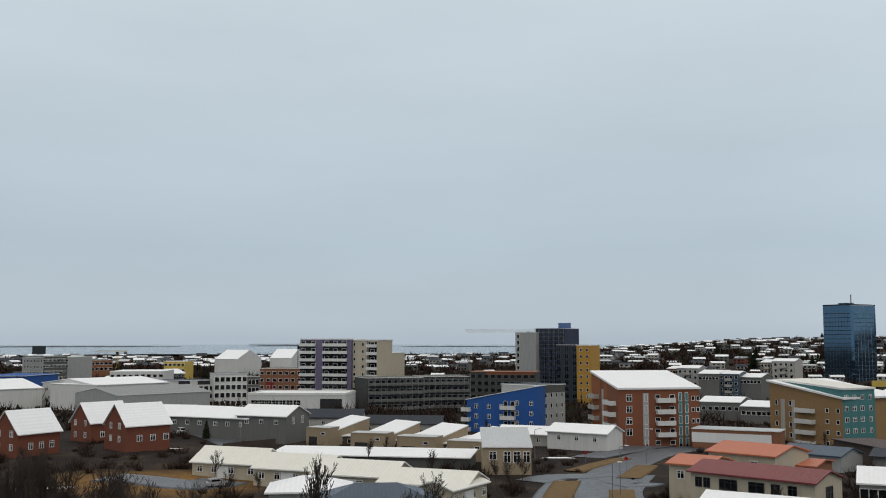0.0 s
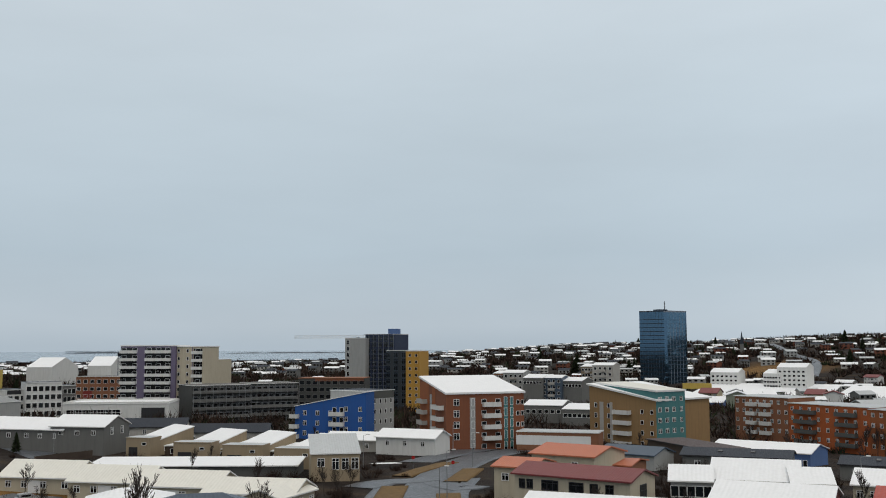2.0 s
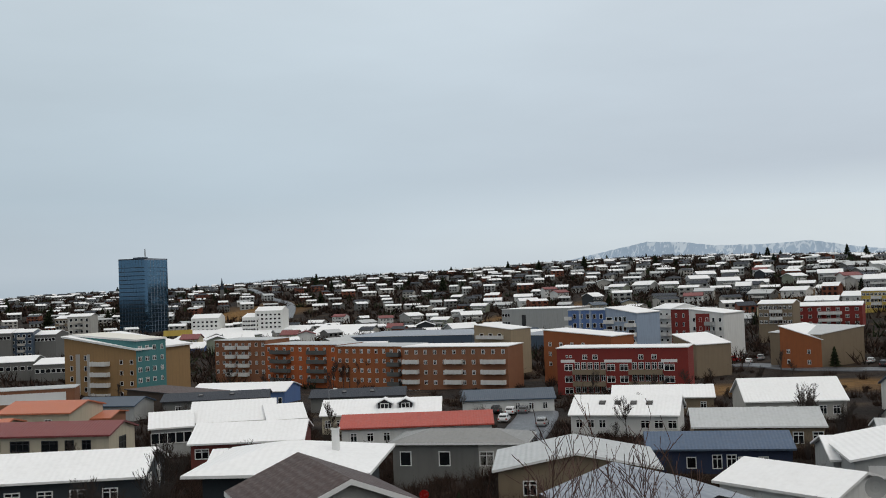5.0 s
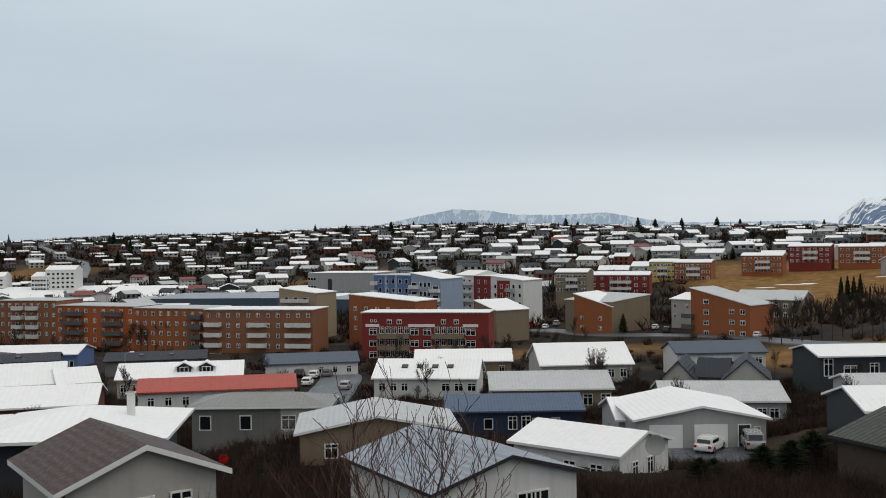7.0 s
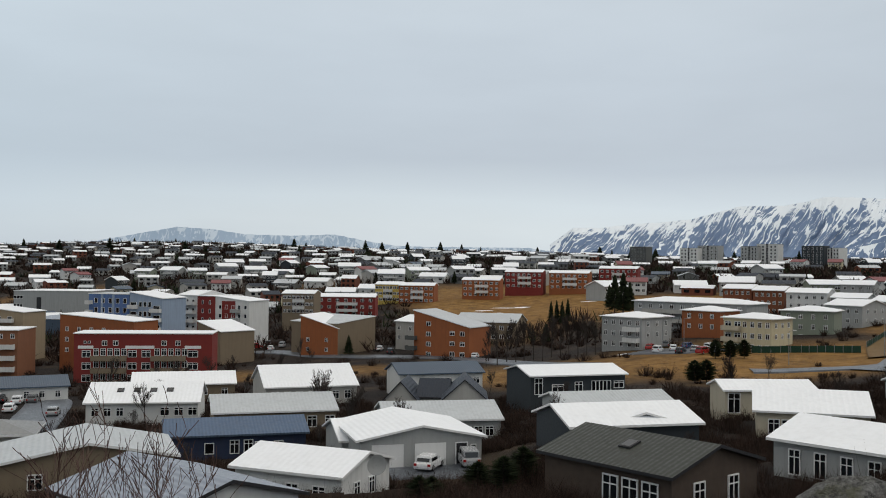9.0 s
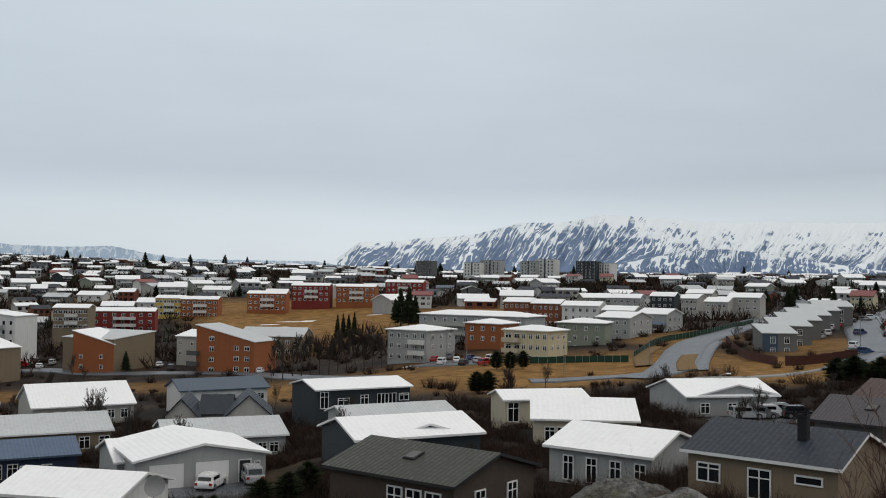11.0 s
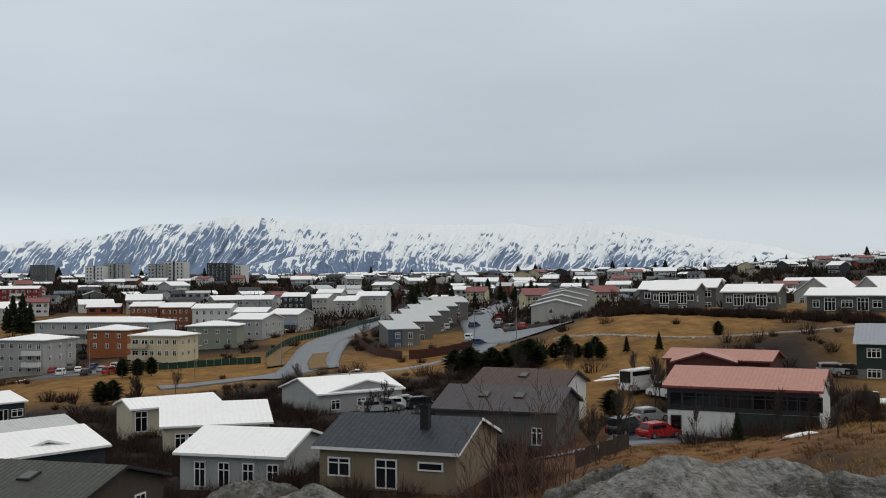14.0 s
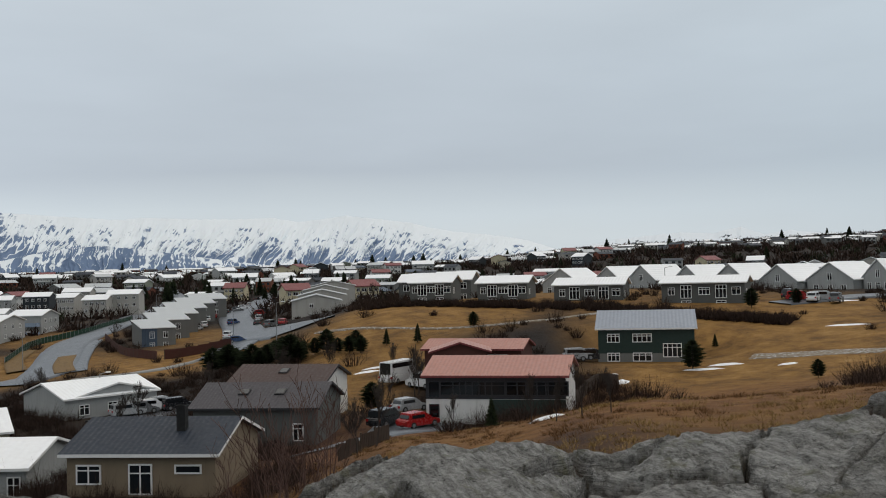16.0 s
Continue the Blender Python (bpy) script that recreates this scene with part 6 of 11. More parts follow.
house('gabled_house_wing', 140.9, 66.2, 19.7, -71.6, 4.3, 8.0, 3.6, label='low wing with a charcoal roof between gables', axis='x', rise=2.2, over=0.4, wall='offwhite', top='charcoal', fascia='darktrim', win=[('F', 0.4, 0.6, 2, 1.2, 1.0, 1.2, 1)])
house('frosted_roof_house', 121.9, 57.0, 19.8, -55.1, 14.9, 11.1, 3.4, axis='x', rise=1.55, label='grey house with a frosted grey roof', wall='lightgrey', top='snowgrey', win=[('F', 0.6, 0.9, 4, 1.5, 1.2, 1.3, 1)])
house('slate_clad_house', 156.6, 50.3, 22.5, -48.4, 16.2, 10.7, 5.6, axis='x', rise=1.07, label='dark slate-clad two-storey house with a snowy roof', wall='darkwall', win=[('F', 0.08, 0.08, 1, 1.6, 1.4, 2.6, 1), ('F', 0.28, 0.28, 1, 2.0, 2.0, 1.3, 1), ('F', 0.5, 0.5, 1, 1.8, 1.4, 1.6, 1), ('F', 0.66, 0.82, 5, 1.8, 0.8, 1.8, 0), ('F', 0.93, 0.93, 1, 1.6, 1.8, 1.2, 1)], fine=True)
house('frosted_roof_house', 127.9, 35.5, 22.5, -49.9, 15.2, 6.3, 3.2, axis='x', rise=0.88, label='grey house with a pale frosted roof', wall='lightgrey', top='snowgrey', fascia='trim')
house('dark_gable_house', 96.1, 25.7, 25.1, -50.8, 12.9, 9.4, 3.8, axis='x', rise=1.32, label='dark house wing with a snowy roof and white trim', wall='darkwall', win=[('F', 0.1, 0.5, 3, 1.6, 1.4, 1.5, 1)])
house('dark_gable_house', 97.3, 24.1, 24.7, -58.7, 8.6, 6.6, 2.8, axis='y', rise=1.18, label='dark slate garage house with a snowy gable roof', wall='darkwall', doors=[('F', 0.24, 2.7, 2.2, 'trim'), ('F', 0.56, 2.7, 2.2, 'trim')], win=[('F', 0.85, 0.95, 2, 1.6, 0.8, 2.2, 1)], fine=True)
house('olive_roof_house', 67.9, 15.8, 27.1, -114.7, 10.6, 9.3, 3.2, axis='x', rise=1.30, label='dark timber house with an olive grey metal roof', wall='timber', top='olive', fascia='darktrim', sky=1, fine=True, win=[('F', 0.55, 0.85, 3, 1.6, 1.3, 2.0, 1), ('R', 0.3, 0.7, 2, 1.6, 1.2, 1.9, 1)])
house('cream_snow_house', 136.0, 17.0, 24.2, -63.3, 11.6, 6.3, 3.4, axis='x', rise=0.88, label='cream house with a snowy roof and corner glazing', wall='cream', win=[('F', 0.1, 0.1, 1, 1.6, 1.6, 2.6, 1), ('F', 0.7, 0.7, 1, 1.6, 1.2, 1.2, 1)])
house('cream_snow_house', 118.6, 9.7, 24.5, -82.3, 11.4, 11.9, 3.4, axis='x', rise=1.67, label='cream bungalow with a broad snowy roof', wall='cream', win=[('F', 0.16, 0.28, 2, 1.6, 1.2, 1.6, 1), ('F', 0.7, 0.92, 3, 1.6, 1.3, 1.6, 1)], fine=True)
house('grey_snow_house', 84.5, 3.4, 26.6, -113.5, 8.9, 9.3, 3.2, axis='x', rise=1.30, label='grey bungalow with a thick snowy hip roof', wall='lightgrey', win=[('F', 0.2, 0.9, 4, 1.6, 1.0, 2.0, 1)], fine=True)
house('garage_bungalow', 147.1, -6.1, 24.6, -64.7, 13.4, 11.8, 3.4, axis='x', rise=1.65, label='grey wing with a snow-covered roof', wall='lightgrey', win=[('F', 0.2, 0.8, 3, 1.6, 1.4, 1.4, 1)])
house('garage_bungalow', 145.0, -8.1, 24.7, -65.0, 11.2, 6.0, 2.8, axis='y', rise=1.31, label='grey bungalow with a white garage door and snowy gable roof', wall='lightgrey', doors=[('F', 0.32, 1.2, 2.2, 'trim'), ('F', 0.6, 2.8, 2.4, 'trim')], fine=True)
house('navy_roof_house', 72.0, -8.0, 28.7, -118.0, 10.0, 9.3, 3.4, axis='x', rise=1.53, label='beige bungalow with a dark navy metal roof and black chimney', wall='beige', top='charcoal', fascia='trim', fine=True, win=[('F', 0.15, 0.15, 1, 1.35, 1.7, 1.3, 1), ('F', 0.5, 0.5, 1, 1.65, 1.6, 2.0, 1), ('F', 0.82, 0.82, 1, 1.0, 1.8, 0.6, 0)], chimney=(0.18, -0.2, 2.75, 0.6, 'black'))
house('dark_tile_house', 95.9, -20.2, 28.0, -118.2, 11.6, 9.9, 4.6, axis='x', rise=1.63, label='grey house with a dark grey ribbed roof and roof windows', wall='midgrey', top='darkgrey', fascia='darktrim', sky=2, fine=True, win=[('F', 0.85, 0.85, 1, 2.2, 1.0, 1.6, 1)])
house('brown_tile_house', 110.1, -25.6, 28.6, -123.7, 10.5, 8.2, 5.2, axis='x', rise=1.36, label='house with a brownish ribbed roof and white gable', wall='white', top='brownroof', fascia='darktrim', sky=1, win=[('R', 0.3, 0.6, 2, 2.0, 1.2, 1.8, 1)])
house('pink_roof_house', 91.1, -42.7, 30.0, -124.5, 13.5, 9.7, 5.2, axis='x', rise=1.36, label='white and dark timber house with a faded pink metal roof', wall='white', top='pinkroof', fascia='maroon', fine=True, wmat='darktrim', bands=[('F', 0, 1, 0, 2.2, 'darktrim'), ('F', 0.46, 1, 2.25, 5.2, 'greenwall')], win=[('F', 0.06, 0.06, 1, 1.3, 1.2, 1.6, 0), ('F', 0.2, 0.48, 3, 1.2, 2.6, 1.4, 1), ('F', 0.66, 0.94, 3, 1.2, 2.2, 1.4, 1), ('F', 0.06, 0.06, 1, 3.9, 1.0, 2.4, 0), ('F', 0.64, 0.64, 1, 4.0, 1.0, 1.8, 0)])
house('pink_roof_annex', 118.6, -52.3, 30.2, -128.6, 12.6, 6.7, 5.0, axis='x', rise=0.94, label='red timber annex with a faded pink gable roof', wall='redbrown', top='pinkroof', fascia='maroon', win=[('F', 0.7, 0.7, 1, 1.0, 4, 0.7, 2)])
house('pink_roof_annex', 113.4, -47.5, 30.4, -113.6, 6.6, 6.0, 4.6, label='low red timber gable with a faded pink roof', axis='y', rise=1.0, over=0.5, wall='redbrown', top='pinkroof', fascia='maroon')
house('green_house', 121.9, -79.8, 31.7, -123.6, 12.9, 12.4, 5.4, axis='x', rise=2.05, label='dark green two-storey house with a pale metal roof', wall='greenwall', top='lightblue', fascia='trim', fine=True, win=[('F', 0.16, 0.16, 1, 1.3, 1.7, 1.2, 2), ('F', 0.46, 0.46, 1, 1.3, 2.6, 1.2, 3), ('F', 0.16, 0.16, 1, 3.9, 1.7, 1.2, 2), ('F', 0.46, 0.46, 1, 3.9, 2.6, 1.2, 2), ('F', 0.77, 0.77, 1, 3.0, 2.5, 1.9, 3)], plinth=(2.0, 'grey'))
house('grey_row_house', 204.2, -80.1, 37.8, -123.9, 9.0, 11.0, 4.6, label='grey two-storey house with white-framed porches and a snowy roof', rise=1.4, over=0.6, wall='midgrey', group='grey row houses', fine=True, win=[('F', 0.12, 0.12, 1, 1.5, 1.2, 1.4, 1), ('F', 0.3, 0.3, 1, 1.6, 2.0, 2.4, 2), ('F', 0.52, 0.52, 1, 1.5, 2.0, 1.4, 2), ('F', 0.72, 0.72, 1, 1.6, 2.0, 2.4, 2), ('F', 0.9, 0.9, 1, 1.5, 1.6, 1.4, 1), ('F', 0.3, 0.3, 1, 3.9, 1.8, 1.4, 1), ('F', 0.72, 0.72, 1, 3.9, 1.8, 1.4, 1), ('R', 0.25, 0.25, 1, 1.8, 1.4, 1.3, 1)])
house('grey_row_house', 189.9, -90.5, 37.5, -126.3, 10.3, 11.0, 4.6, label='grey two-storey house with white-framed porches and a snowy roof', rise=1.31, over=0.6, wall='midgrey', group='grey row houses', fine=True, win=[('F', 0.12, 0.12, 1, 1.5, 1.2, 1.4, 1), ('F', 0.3, 0.3, 1, 1.6, 2.0, 2.4, 2), ('F', 0.52, 0.52, 1, 1.5, 2.0, 1.4, 2), ('F', 0.72, 0.72, 1, 1.6, 2.0, 2.4, 2), ('F', 0.9, 0.9, 1, 1.5, 1.6, 1.4, 1), ('F', 0.3, 0.3, 1, 3.9, 1.8, 1.4, 1), ('F', 0.72, 0.72, 1, 3.9, 1.8, 1.4, 1), ('R', 0.25, 0.25, 1, 1.8, 1.4, 1.3, 1)])
house('grey_row_house', 173.0, -101.1, 36.9, -128.7, 13.3, 11.0, 4.6, label='grey two-storey house with white-framed porches and a snowy roof', rise=1.2, over=0.6, wall='midgrey', group='grey row houses', fine=True, win=[('F', 0.12, 0.12, 1, 1.5, 1.2, 1.4, 1), ('F', 0.3, 0.3, 1, 1.6, 2.0, 2.4, 2), ('F', 0.52, 0.52, 1, 1.5, 2.0, 1.4, 2), ('F', 0.72, 0.72, 1, 1.6, 2.0, 2.4, 2), ('F', 0.9, 0.9, 1, 1.5, 1.6, 1.4, 1), ('F', 0.3, 0.3, 1, 3.9, 1.8, 1.4, 1), ('F', 0.72, 0.72, 1, 3.9, 1.8, 1.4, 1), ('R', 0.25, 0.25, 1, 1.8, 1.4, 1.3, 1)])
house('grey_row_house', 154.5, -114.6, 37.0, -134.2, 14.7, 11.0, 4.6, label='grey two-storey house with white-framed porches and a snowy roof', rise=1.11, over=0.6, wall='midgrey', group='grey row houses', fine=True, win=[('F', 0.12, 0.12, 1, 1.5, 1.2, 1.4, 1), ('F', 0.3, 0.3, 1, 1.6, 2.0, 2.4, 2), ('F', 0.52, 0.52, 1, 1.5, 2.0, 1.4, 2), ('F', 0.72, 0.72, 1, 1.6, 2.0, 2.4, 2), ('F', 0.9, 0.9, 1, 1.5, 1.6, 1.4, 1), ('F', 0.3, 0.3, 1, 3.9, 1.8, 1.4, 1), ('F', 0.72, 0.72, 1, 3.9, 1.8, 1.4, 1), ('R', 0.25, 0.25, 1, 1.8, 1.4, 1.3, 1)])
house('white_gable_house', 233.3, -130.8, 36.5, -150.9, 11.2, 13.0, 3.4, label='pale gabled row house with a snowy roof and arched window', axis='y', rise=3.6, over=0.4, wall='lightgrey', group='white gable terrace', sky=2, win=[('F', 0.5, 0.5, 1, -0.6, 1.2, 1.6, 1), ('F', 0.2, 0.8, 3, 2.0, 1.3, 1.6, 1)])
house('white_gable_house', 222.0, -139.1, 36.7, -161.5, 9.3, 13.0, 3.4, label='pale gabled row house with a snowy roof and arched window', axis='y', rise=3.6, over=0.4, wall='lightgrey', group='white gable terrace', sky=2, win=[('F', 0.5, 0.5, 1, -0.6, 1.2, 1.6, 1), ('F', 0.2, 0.8, 3, 2.0, 1.3, 1.6, 1)])
house('white_gable_house', 213.0, -143.6, 36.9, -164.3, 9.1, 13.0, 3.4, label='pale gabled row house with a snowy roof and arched window', axis='y', rise=3.6, over=0.4, wall='lightgrey', group='white gable terrace', sky=2, win=[('F', 0.5, 0.5, 1, -0.6, 1.2, 1.6, 1), ('F', 0.2, 0.8, 3, 2.0, 1.3, 1.6, 1)])
house('white_gable_house', 202.4, -149.8, 36.6, -167.9, 8.9, 13.0, 3.4, label='pale gabled row house with a snowy roof and arched window', axis='y', rise=3.6, over=0.4, wall='lightgrey', group='white gable terrace', sky=2, win=[('F', 0.5, 0.5, 1, -0.6, 1.2, 1.6, 1), ('F', 0.2, 0.8, 3, 2.0, 1.3, 1.6, 1)])
house('white_gable_house', 193.5, -155.2, 36.7, -167.0, 9.5, 13.0, 3.4, label='pale gabled row house with a snowy roof and arched window', axis='y', rise=3.6, over=0.4, wall='lightgrey', group='white gable terrace', sky=2, win=[('F', 0.5, 0.5, 1, -0.6, 1.2, 1.6, 1), ('F', 0.2, 0.8, 3, 2.0, 1.3, 1.6, 1)])
house('white_gable_house', 182.2, -159.6, 36.3, -166.6, 10.1, 13.0, 3.4, label='pale gabled row house with a snowy roof and arched window', axis='y', rise=3.6, over=0.4, wall='lightgrey', group='white gable terrace', sky=2, win=[('F', 0.5, 0.5, 1, -0.6, 1.2, 1.6, 1), ('F', 0.2, 0.8, 3, 2.0, 1.3, 1.6, 1)])
house('white_gable_house', 172.1, -165.0, 36.5, -165.6, 11.1, 13.0, 3.4, label='pale gabled row house with a snowy roof and arched window', axis='y', rise=3.6, over=0.4, wall='lightgrey', group='white gable terrace', sky=2, win=[('F', 0.5, 0.5, 1, -0.6, 1.2, 1.6, 1), ('F', 0.2, 0.8, 3, 2.0, 1.3, 1.6, 1)])
house('white_gable_house', 160.8, -169.3, 37.0, 178.0, 8.2, 13.0, 3.4, label='pale gabled row house with a snowy roof and arched window', axis='y', rise=3.6, over=0.4, wall='lightgrey', group='white gable terrace', sky=2, win=[('F', 0.5, 0.5, 1, -0.6, 1.2, 1.6, 1), ('F', 0.2, 0.8, 3, 2.0, 1.3, 1.6, 1)])
house('grey_flats', 263.3, 64.8, 26.3, -111.5, 12.7, 13.5, 8.5, label='light grey three-storey apartment house with a low snowy roof', cat='apartment building', roof='hip', rise=1.2, over=0.6, wall='lightgrey', win=[('R', 0.2, 0.8, 3, 1.6, 1.1, 1.3, 1), ('R', 0.2, 0.8, 3, 4.3, 1.1, 1.3, 1), ('F', 0.1, 0.9, 5, 1.4, 1.1, 1.3, 1), ('F', 0.1, 0.9, 5, 4.199999999999999, 1.1, 1.3, 1), ('F', 0.1, 0.9, 5, 7.0, 1.1, 1.3, 1)], bal=[('F', 0.6, 0.95, 3.4, 'white'), ('F', 0.6, 0.95, 6.199999999999999, 'white')])
house('long_white_flats', 309.5, 56.9, 28.8, -107.9, 37.3, 14.0, 7.5, label='long white apartment house with balconies and snowy roof', cat='apartment building', roof='hip', rise=1.3, over=0.6, wall='lightgrey', win=[('F', 0.06, 0.94, 10, 1.4, 1.2, 1.3, 1), ('F', 0.06, 0.94, 10, 4.199999999999999, 1.2, 1.3, 1), ('F', 0.06, 0.94, 10, 7.0, 1.2, 1.3, 1)], bal=[('F', 0.1, 0.9, 3.2, 'offwhite'), ('F', 0.1, 0.9, 6.0, 'offwhite')])
house('brick_flats', 286.4, 49.5, 27.4, -110.7, 11.9, 10.7, 6.5, label='orange brick apartment house with a snowy roof', cat='apartment building', roof='hip', rise=1.2, over=0.5, wall='orange', win=[('R', 0.2, 0.8, 3, 1.6, 1.1, 1.3, 1), ('R', 0.2, 0.8, 3, 4.3, 1.1, 1.3, 1), ('F', 0.2, 0.8, 3, 1.4, 1.1, 1.3, 1), ('F', 0.2, 0.8, 3, 4.199999999999999, 1.1, 1.3, 1)])
house('yellow_flats', 264.7, 34.0, 26.8, -111.4, 13.2, 10.7, 9.0, label='pale yellow three-storey apartment house with a low snowy roof', cat='apartment building', roof='hip', rise=1.2, over=0.6, wall='paleyellow', fine=True, win=[('R', 0.2, 0.8, 3, 1.6, 1.1, 1.3, 1), ('R', 0.2, 0.8, 3, 4.3, 1.1, 1.3, 1), ('F', 0.45, 0.92, 4, 1.5, 1.1, 1.4, 1), ('F', 0.45, 0.92, 4, 4.3, 1.1, 1.4, 1), ('F', 0.45, 0.92, 4, 7.1, 1.1, 1.4, 1), ('F', 0.1, 0.3, 2, 1.6, 1.8, 1.5, 1), ('F', 0.1, 0.3, 2, 4.4, 1.8, 1.5, 1), ('F', 0.1, 0.3, 2, 7.199999999999999, 1.8, 1.5, 1)], bal=[('F', 0.0, 0.38, 2.9, 'cream'), ('F', 0.0, 0.38, 5.699999999999999, 'cream'), ('F', 0.0, 0.38, 8.5, 'cream')])
house('sage_flats', 298.2, 23.9, 27.7, -96.6, 14.1, 12.0, 8.6, label='sage green three-storey apartment house with a snowy roof', cat='apartment building', roof='hip', rise=1.2, over=0.6, wall='sage', win=[('F', 0.15, 0.85, 4, 1.5, 1.0, 1.3, 1), ('F', 0.15, 0.85, 4, 4.3, 1.0, 1.3, 1), ('F', 0.15, 0.85, 4, 7.1, 1.0, 1.3, 1)])
house('grey_flats', 320.6, 13.2, 28.7, -117.9, 11.7, 13.6, 8.6, label='light grey apartment house with a snowy gable roof', cat='apartment building', roof='gable', rise=1.6, over=0.5, wall='lightgrey', win=[('R', 0.2, 0.8, 3, 1.6, 1.1, 1.3, 1), ('R', 0.2, 0.8, 3, 4.3, 1.1, 1.3, 1), ('F', 0.15, 0.85, 4, 1.5, 1.0, 1.3, 1), ('F', 0.15, 0.85, 4, 4.3, 1.0, 1.3, 1), ('F', 0.15, 0.85, 4, 7.1, 1.0, 1.3, 1)])
house('grey_flats', 338.2, 2.4, 29.5, -120.0, 10.9, 10.3, 8.4, label='grey apartment house with blue balconies and snowy roof', cat='apartment building', roof='gable', rise=1.6, over=0.5, wall='lightgrey', bal=[('F', 0.5, 0.95, 3.2, 'paleblue'), ('F', 0.5, 0.95, 6.0, 'paleblue')], win=[('R', 0.2, 0.8, 3, 1.6, 1.1, 1.3, 1), ('R', 0.2, 0.8, 3, 4.3, 1.1, 1.3, 1), ('F', 0.1, 0.4, 2, 1.5, 1.0, 1.3, 1), ('F', 0.1, 0.4, 2, 4.3, 1.0, 1.3, 1), ('F', 0.1, 0.4, 2, 7.1, 1.0, 1.3, 1)])
house('brick_flats', 380.3, 54.5, 31.7, -98.4, 10.4, 12.0, 8.0, label='three-storey apartment house with a snowy roof on the slope', cat='apartment building', roof='gable', rise=1.4, over=0.5, wall='rust', win=[('F', 0.12, 0.88, 5, 1.5, 1.0, 1.3, 1), ('F', 0.12, 0.88, 5, 4.3, 1.0, 1.3, 1), ('F', 0.12, 0.88, 5, 7.1, 1.0, 1.3, 1)])
house('brick_flats', 373.8, 42.8, 31.4, -99.3, 10.8, 12.0, 8.0, label='three-storey apartment house with a snowy roof on the slope', cat='apartment building', roof='gable', rise=1.4, over=0.5, wall='rust', win=[('F', 0.12, 0.88, 5, 1.5, 1.0, 1.3, 1), ('F', 0.12, 0.88, 5, 4.3, 1.0, 1.3, 1), ('F', 0.12, 0.88, 5, 7.1, 1.0, 1.3, 1)])
house('brick_flats', 363.1, 29.3, 31.1, -98.2, 13.3, 12.0, 8.0, label='three-storey apartment house with a snowy roof on the slope', cat='apartment building', roof='gable', rise=1.4, over=0.5, wall='white', win=[('F', 0.12, 0.88, 5, 1.5, 1.0, 1.3, 1), ('F', 0.12, 0.88, 5, 4.3, 1.0, 1.3, 1), ('F', 0.12, 0.88, 5, 7.1, 1.0, 1.3, 1)])
house('brick_flats', 358.9, 15.5, 29.8, -102.8, 11.2, 12.0, 8.0, label='three-storey apartment house with a snowy roof on the slope', cat='apartment building', roof='gable', rise=1.4, over=0.5, wall='lightgrey', win=[('F', 0.12, 0.88, 5, 1.5, 1.0, 1.3, 1), ('F', 0.12, 0.88, 5, 4.3, 1.0, 1.3, 1), ('F', 0.12, 0.88, 5, 7.1, 1.0, 1.3, 1)])
house('hill_house', 422.4, -10.7, 33.4, -115.9, 6.9, 10.0, 5.5, label='white detached house with a low snowy roof on the slope', rise=1.6, over=0.5, wall='offwhite', win=[('F', 0.15, 0.85, 4, 1.4, 1.2, 1.2, 1), ('F', 0.15, 0.85, 4, 4.1, 1.2, 1.2, 1)])
house('hill_house', 407.2, -20.2, 32.5, -111.1, 9.1, 10.0, 5.5, label='white detached house with a low snowy roof on the slope', rise=1.6, over=0.5, wall='offwhite', win=[('F', 0.15, 0.85, 4, 1.4, 1.2, 1.2, 1), ('F', 0.15, 0.85, 4, 4.1, 1.2, 1.2, 1)])
house('hill_house', 411.7, -30.5, 34.3, -107.8, 12.2, 10.0, 5.5, label='white detached house with a low snowy roof on the slope', rise=1.6, over=0.5, wall='offwhite', win=[('F', 0.15, 0.85, 4, 1.4, 1.2, 1.2, 1), ('F', 0.15, 0.85, 4, 4.1, 1.2, 1.2, 1)])
house('hill_house', 462.5, -15.0, 35.1, -106.2, 11.4, 10.0, 5.5, label='white detached house with a low snowy roof on the slope', rise=1.6, over=0.5, wall='offwhite', win=[('F', 0.15, 0.85, 4, 1.4, 1.2, 1.2, 1), ('F', 0.15, 0.85, 4, 4.1, 1.2, 1.2, 1)])
house('hill_house', 452.8, 1.0, 33.7, -105.5, 10.6, 10.0, 5.5, label='white detached house with a low snowy roof on the slope', rise=1.6, over=0.5, wall='darkwall', win=[('F', 0.15, 0.85, 4, 1.4, 1.2, 1.2, 1), ('F', 0.15, 0.85, 4, 4.1, 1.2, 1.2, 1)])
house('hill_house', 442.5, 16.9, 32.8, -100.7, 12.8, 10.0, 5.5, label='white detached house with a low snowy roof on the slope', rise=1.6, over=0.5, wall='lightgrey', win=[('F', 0.15, 0.85, 4, 1.4, 1.2, 1.2, 1), ('F', 0.15, 0.85, 4, 4.1, 1.2, 1.2, 1)])
house('stepped_terrace_house', 254.6, -25.3, 28.1, -81.8, 8.1, 10.0, 7.0, label='grey stepped terrace house with a shallow metal roof', roof='mono', axis='x', rise=1.6, over=0.3, wall='grey', top='snowgrey', group='stepped terrace', win=[('F', 0.3, 0.7, 2, 1.6, 1.2, 1.6, 1), ('F', 0.3, 0.7, 2, 4.2, 1.2, 1.6, 1)], bands=[('F', 0, 0.45, 0, 6.5, 'slate')])
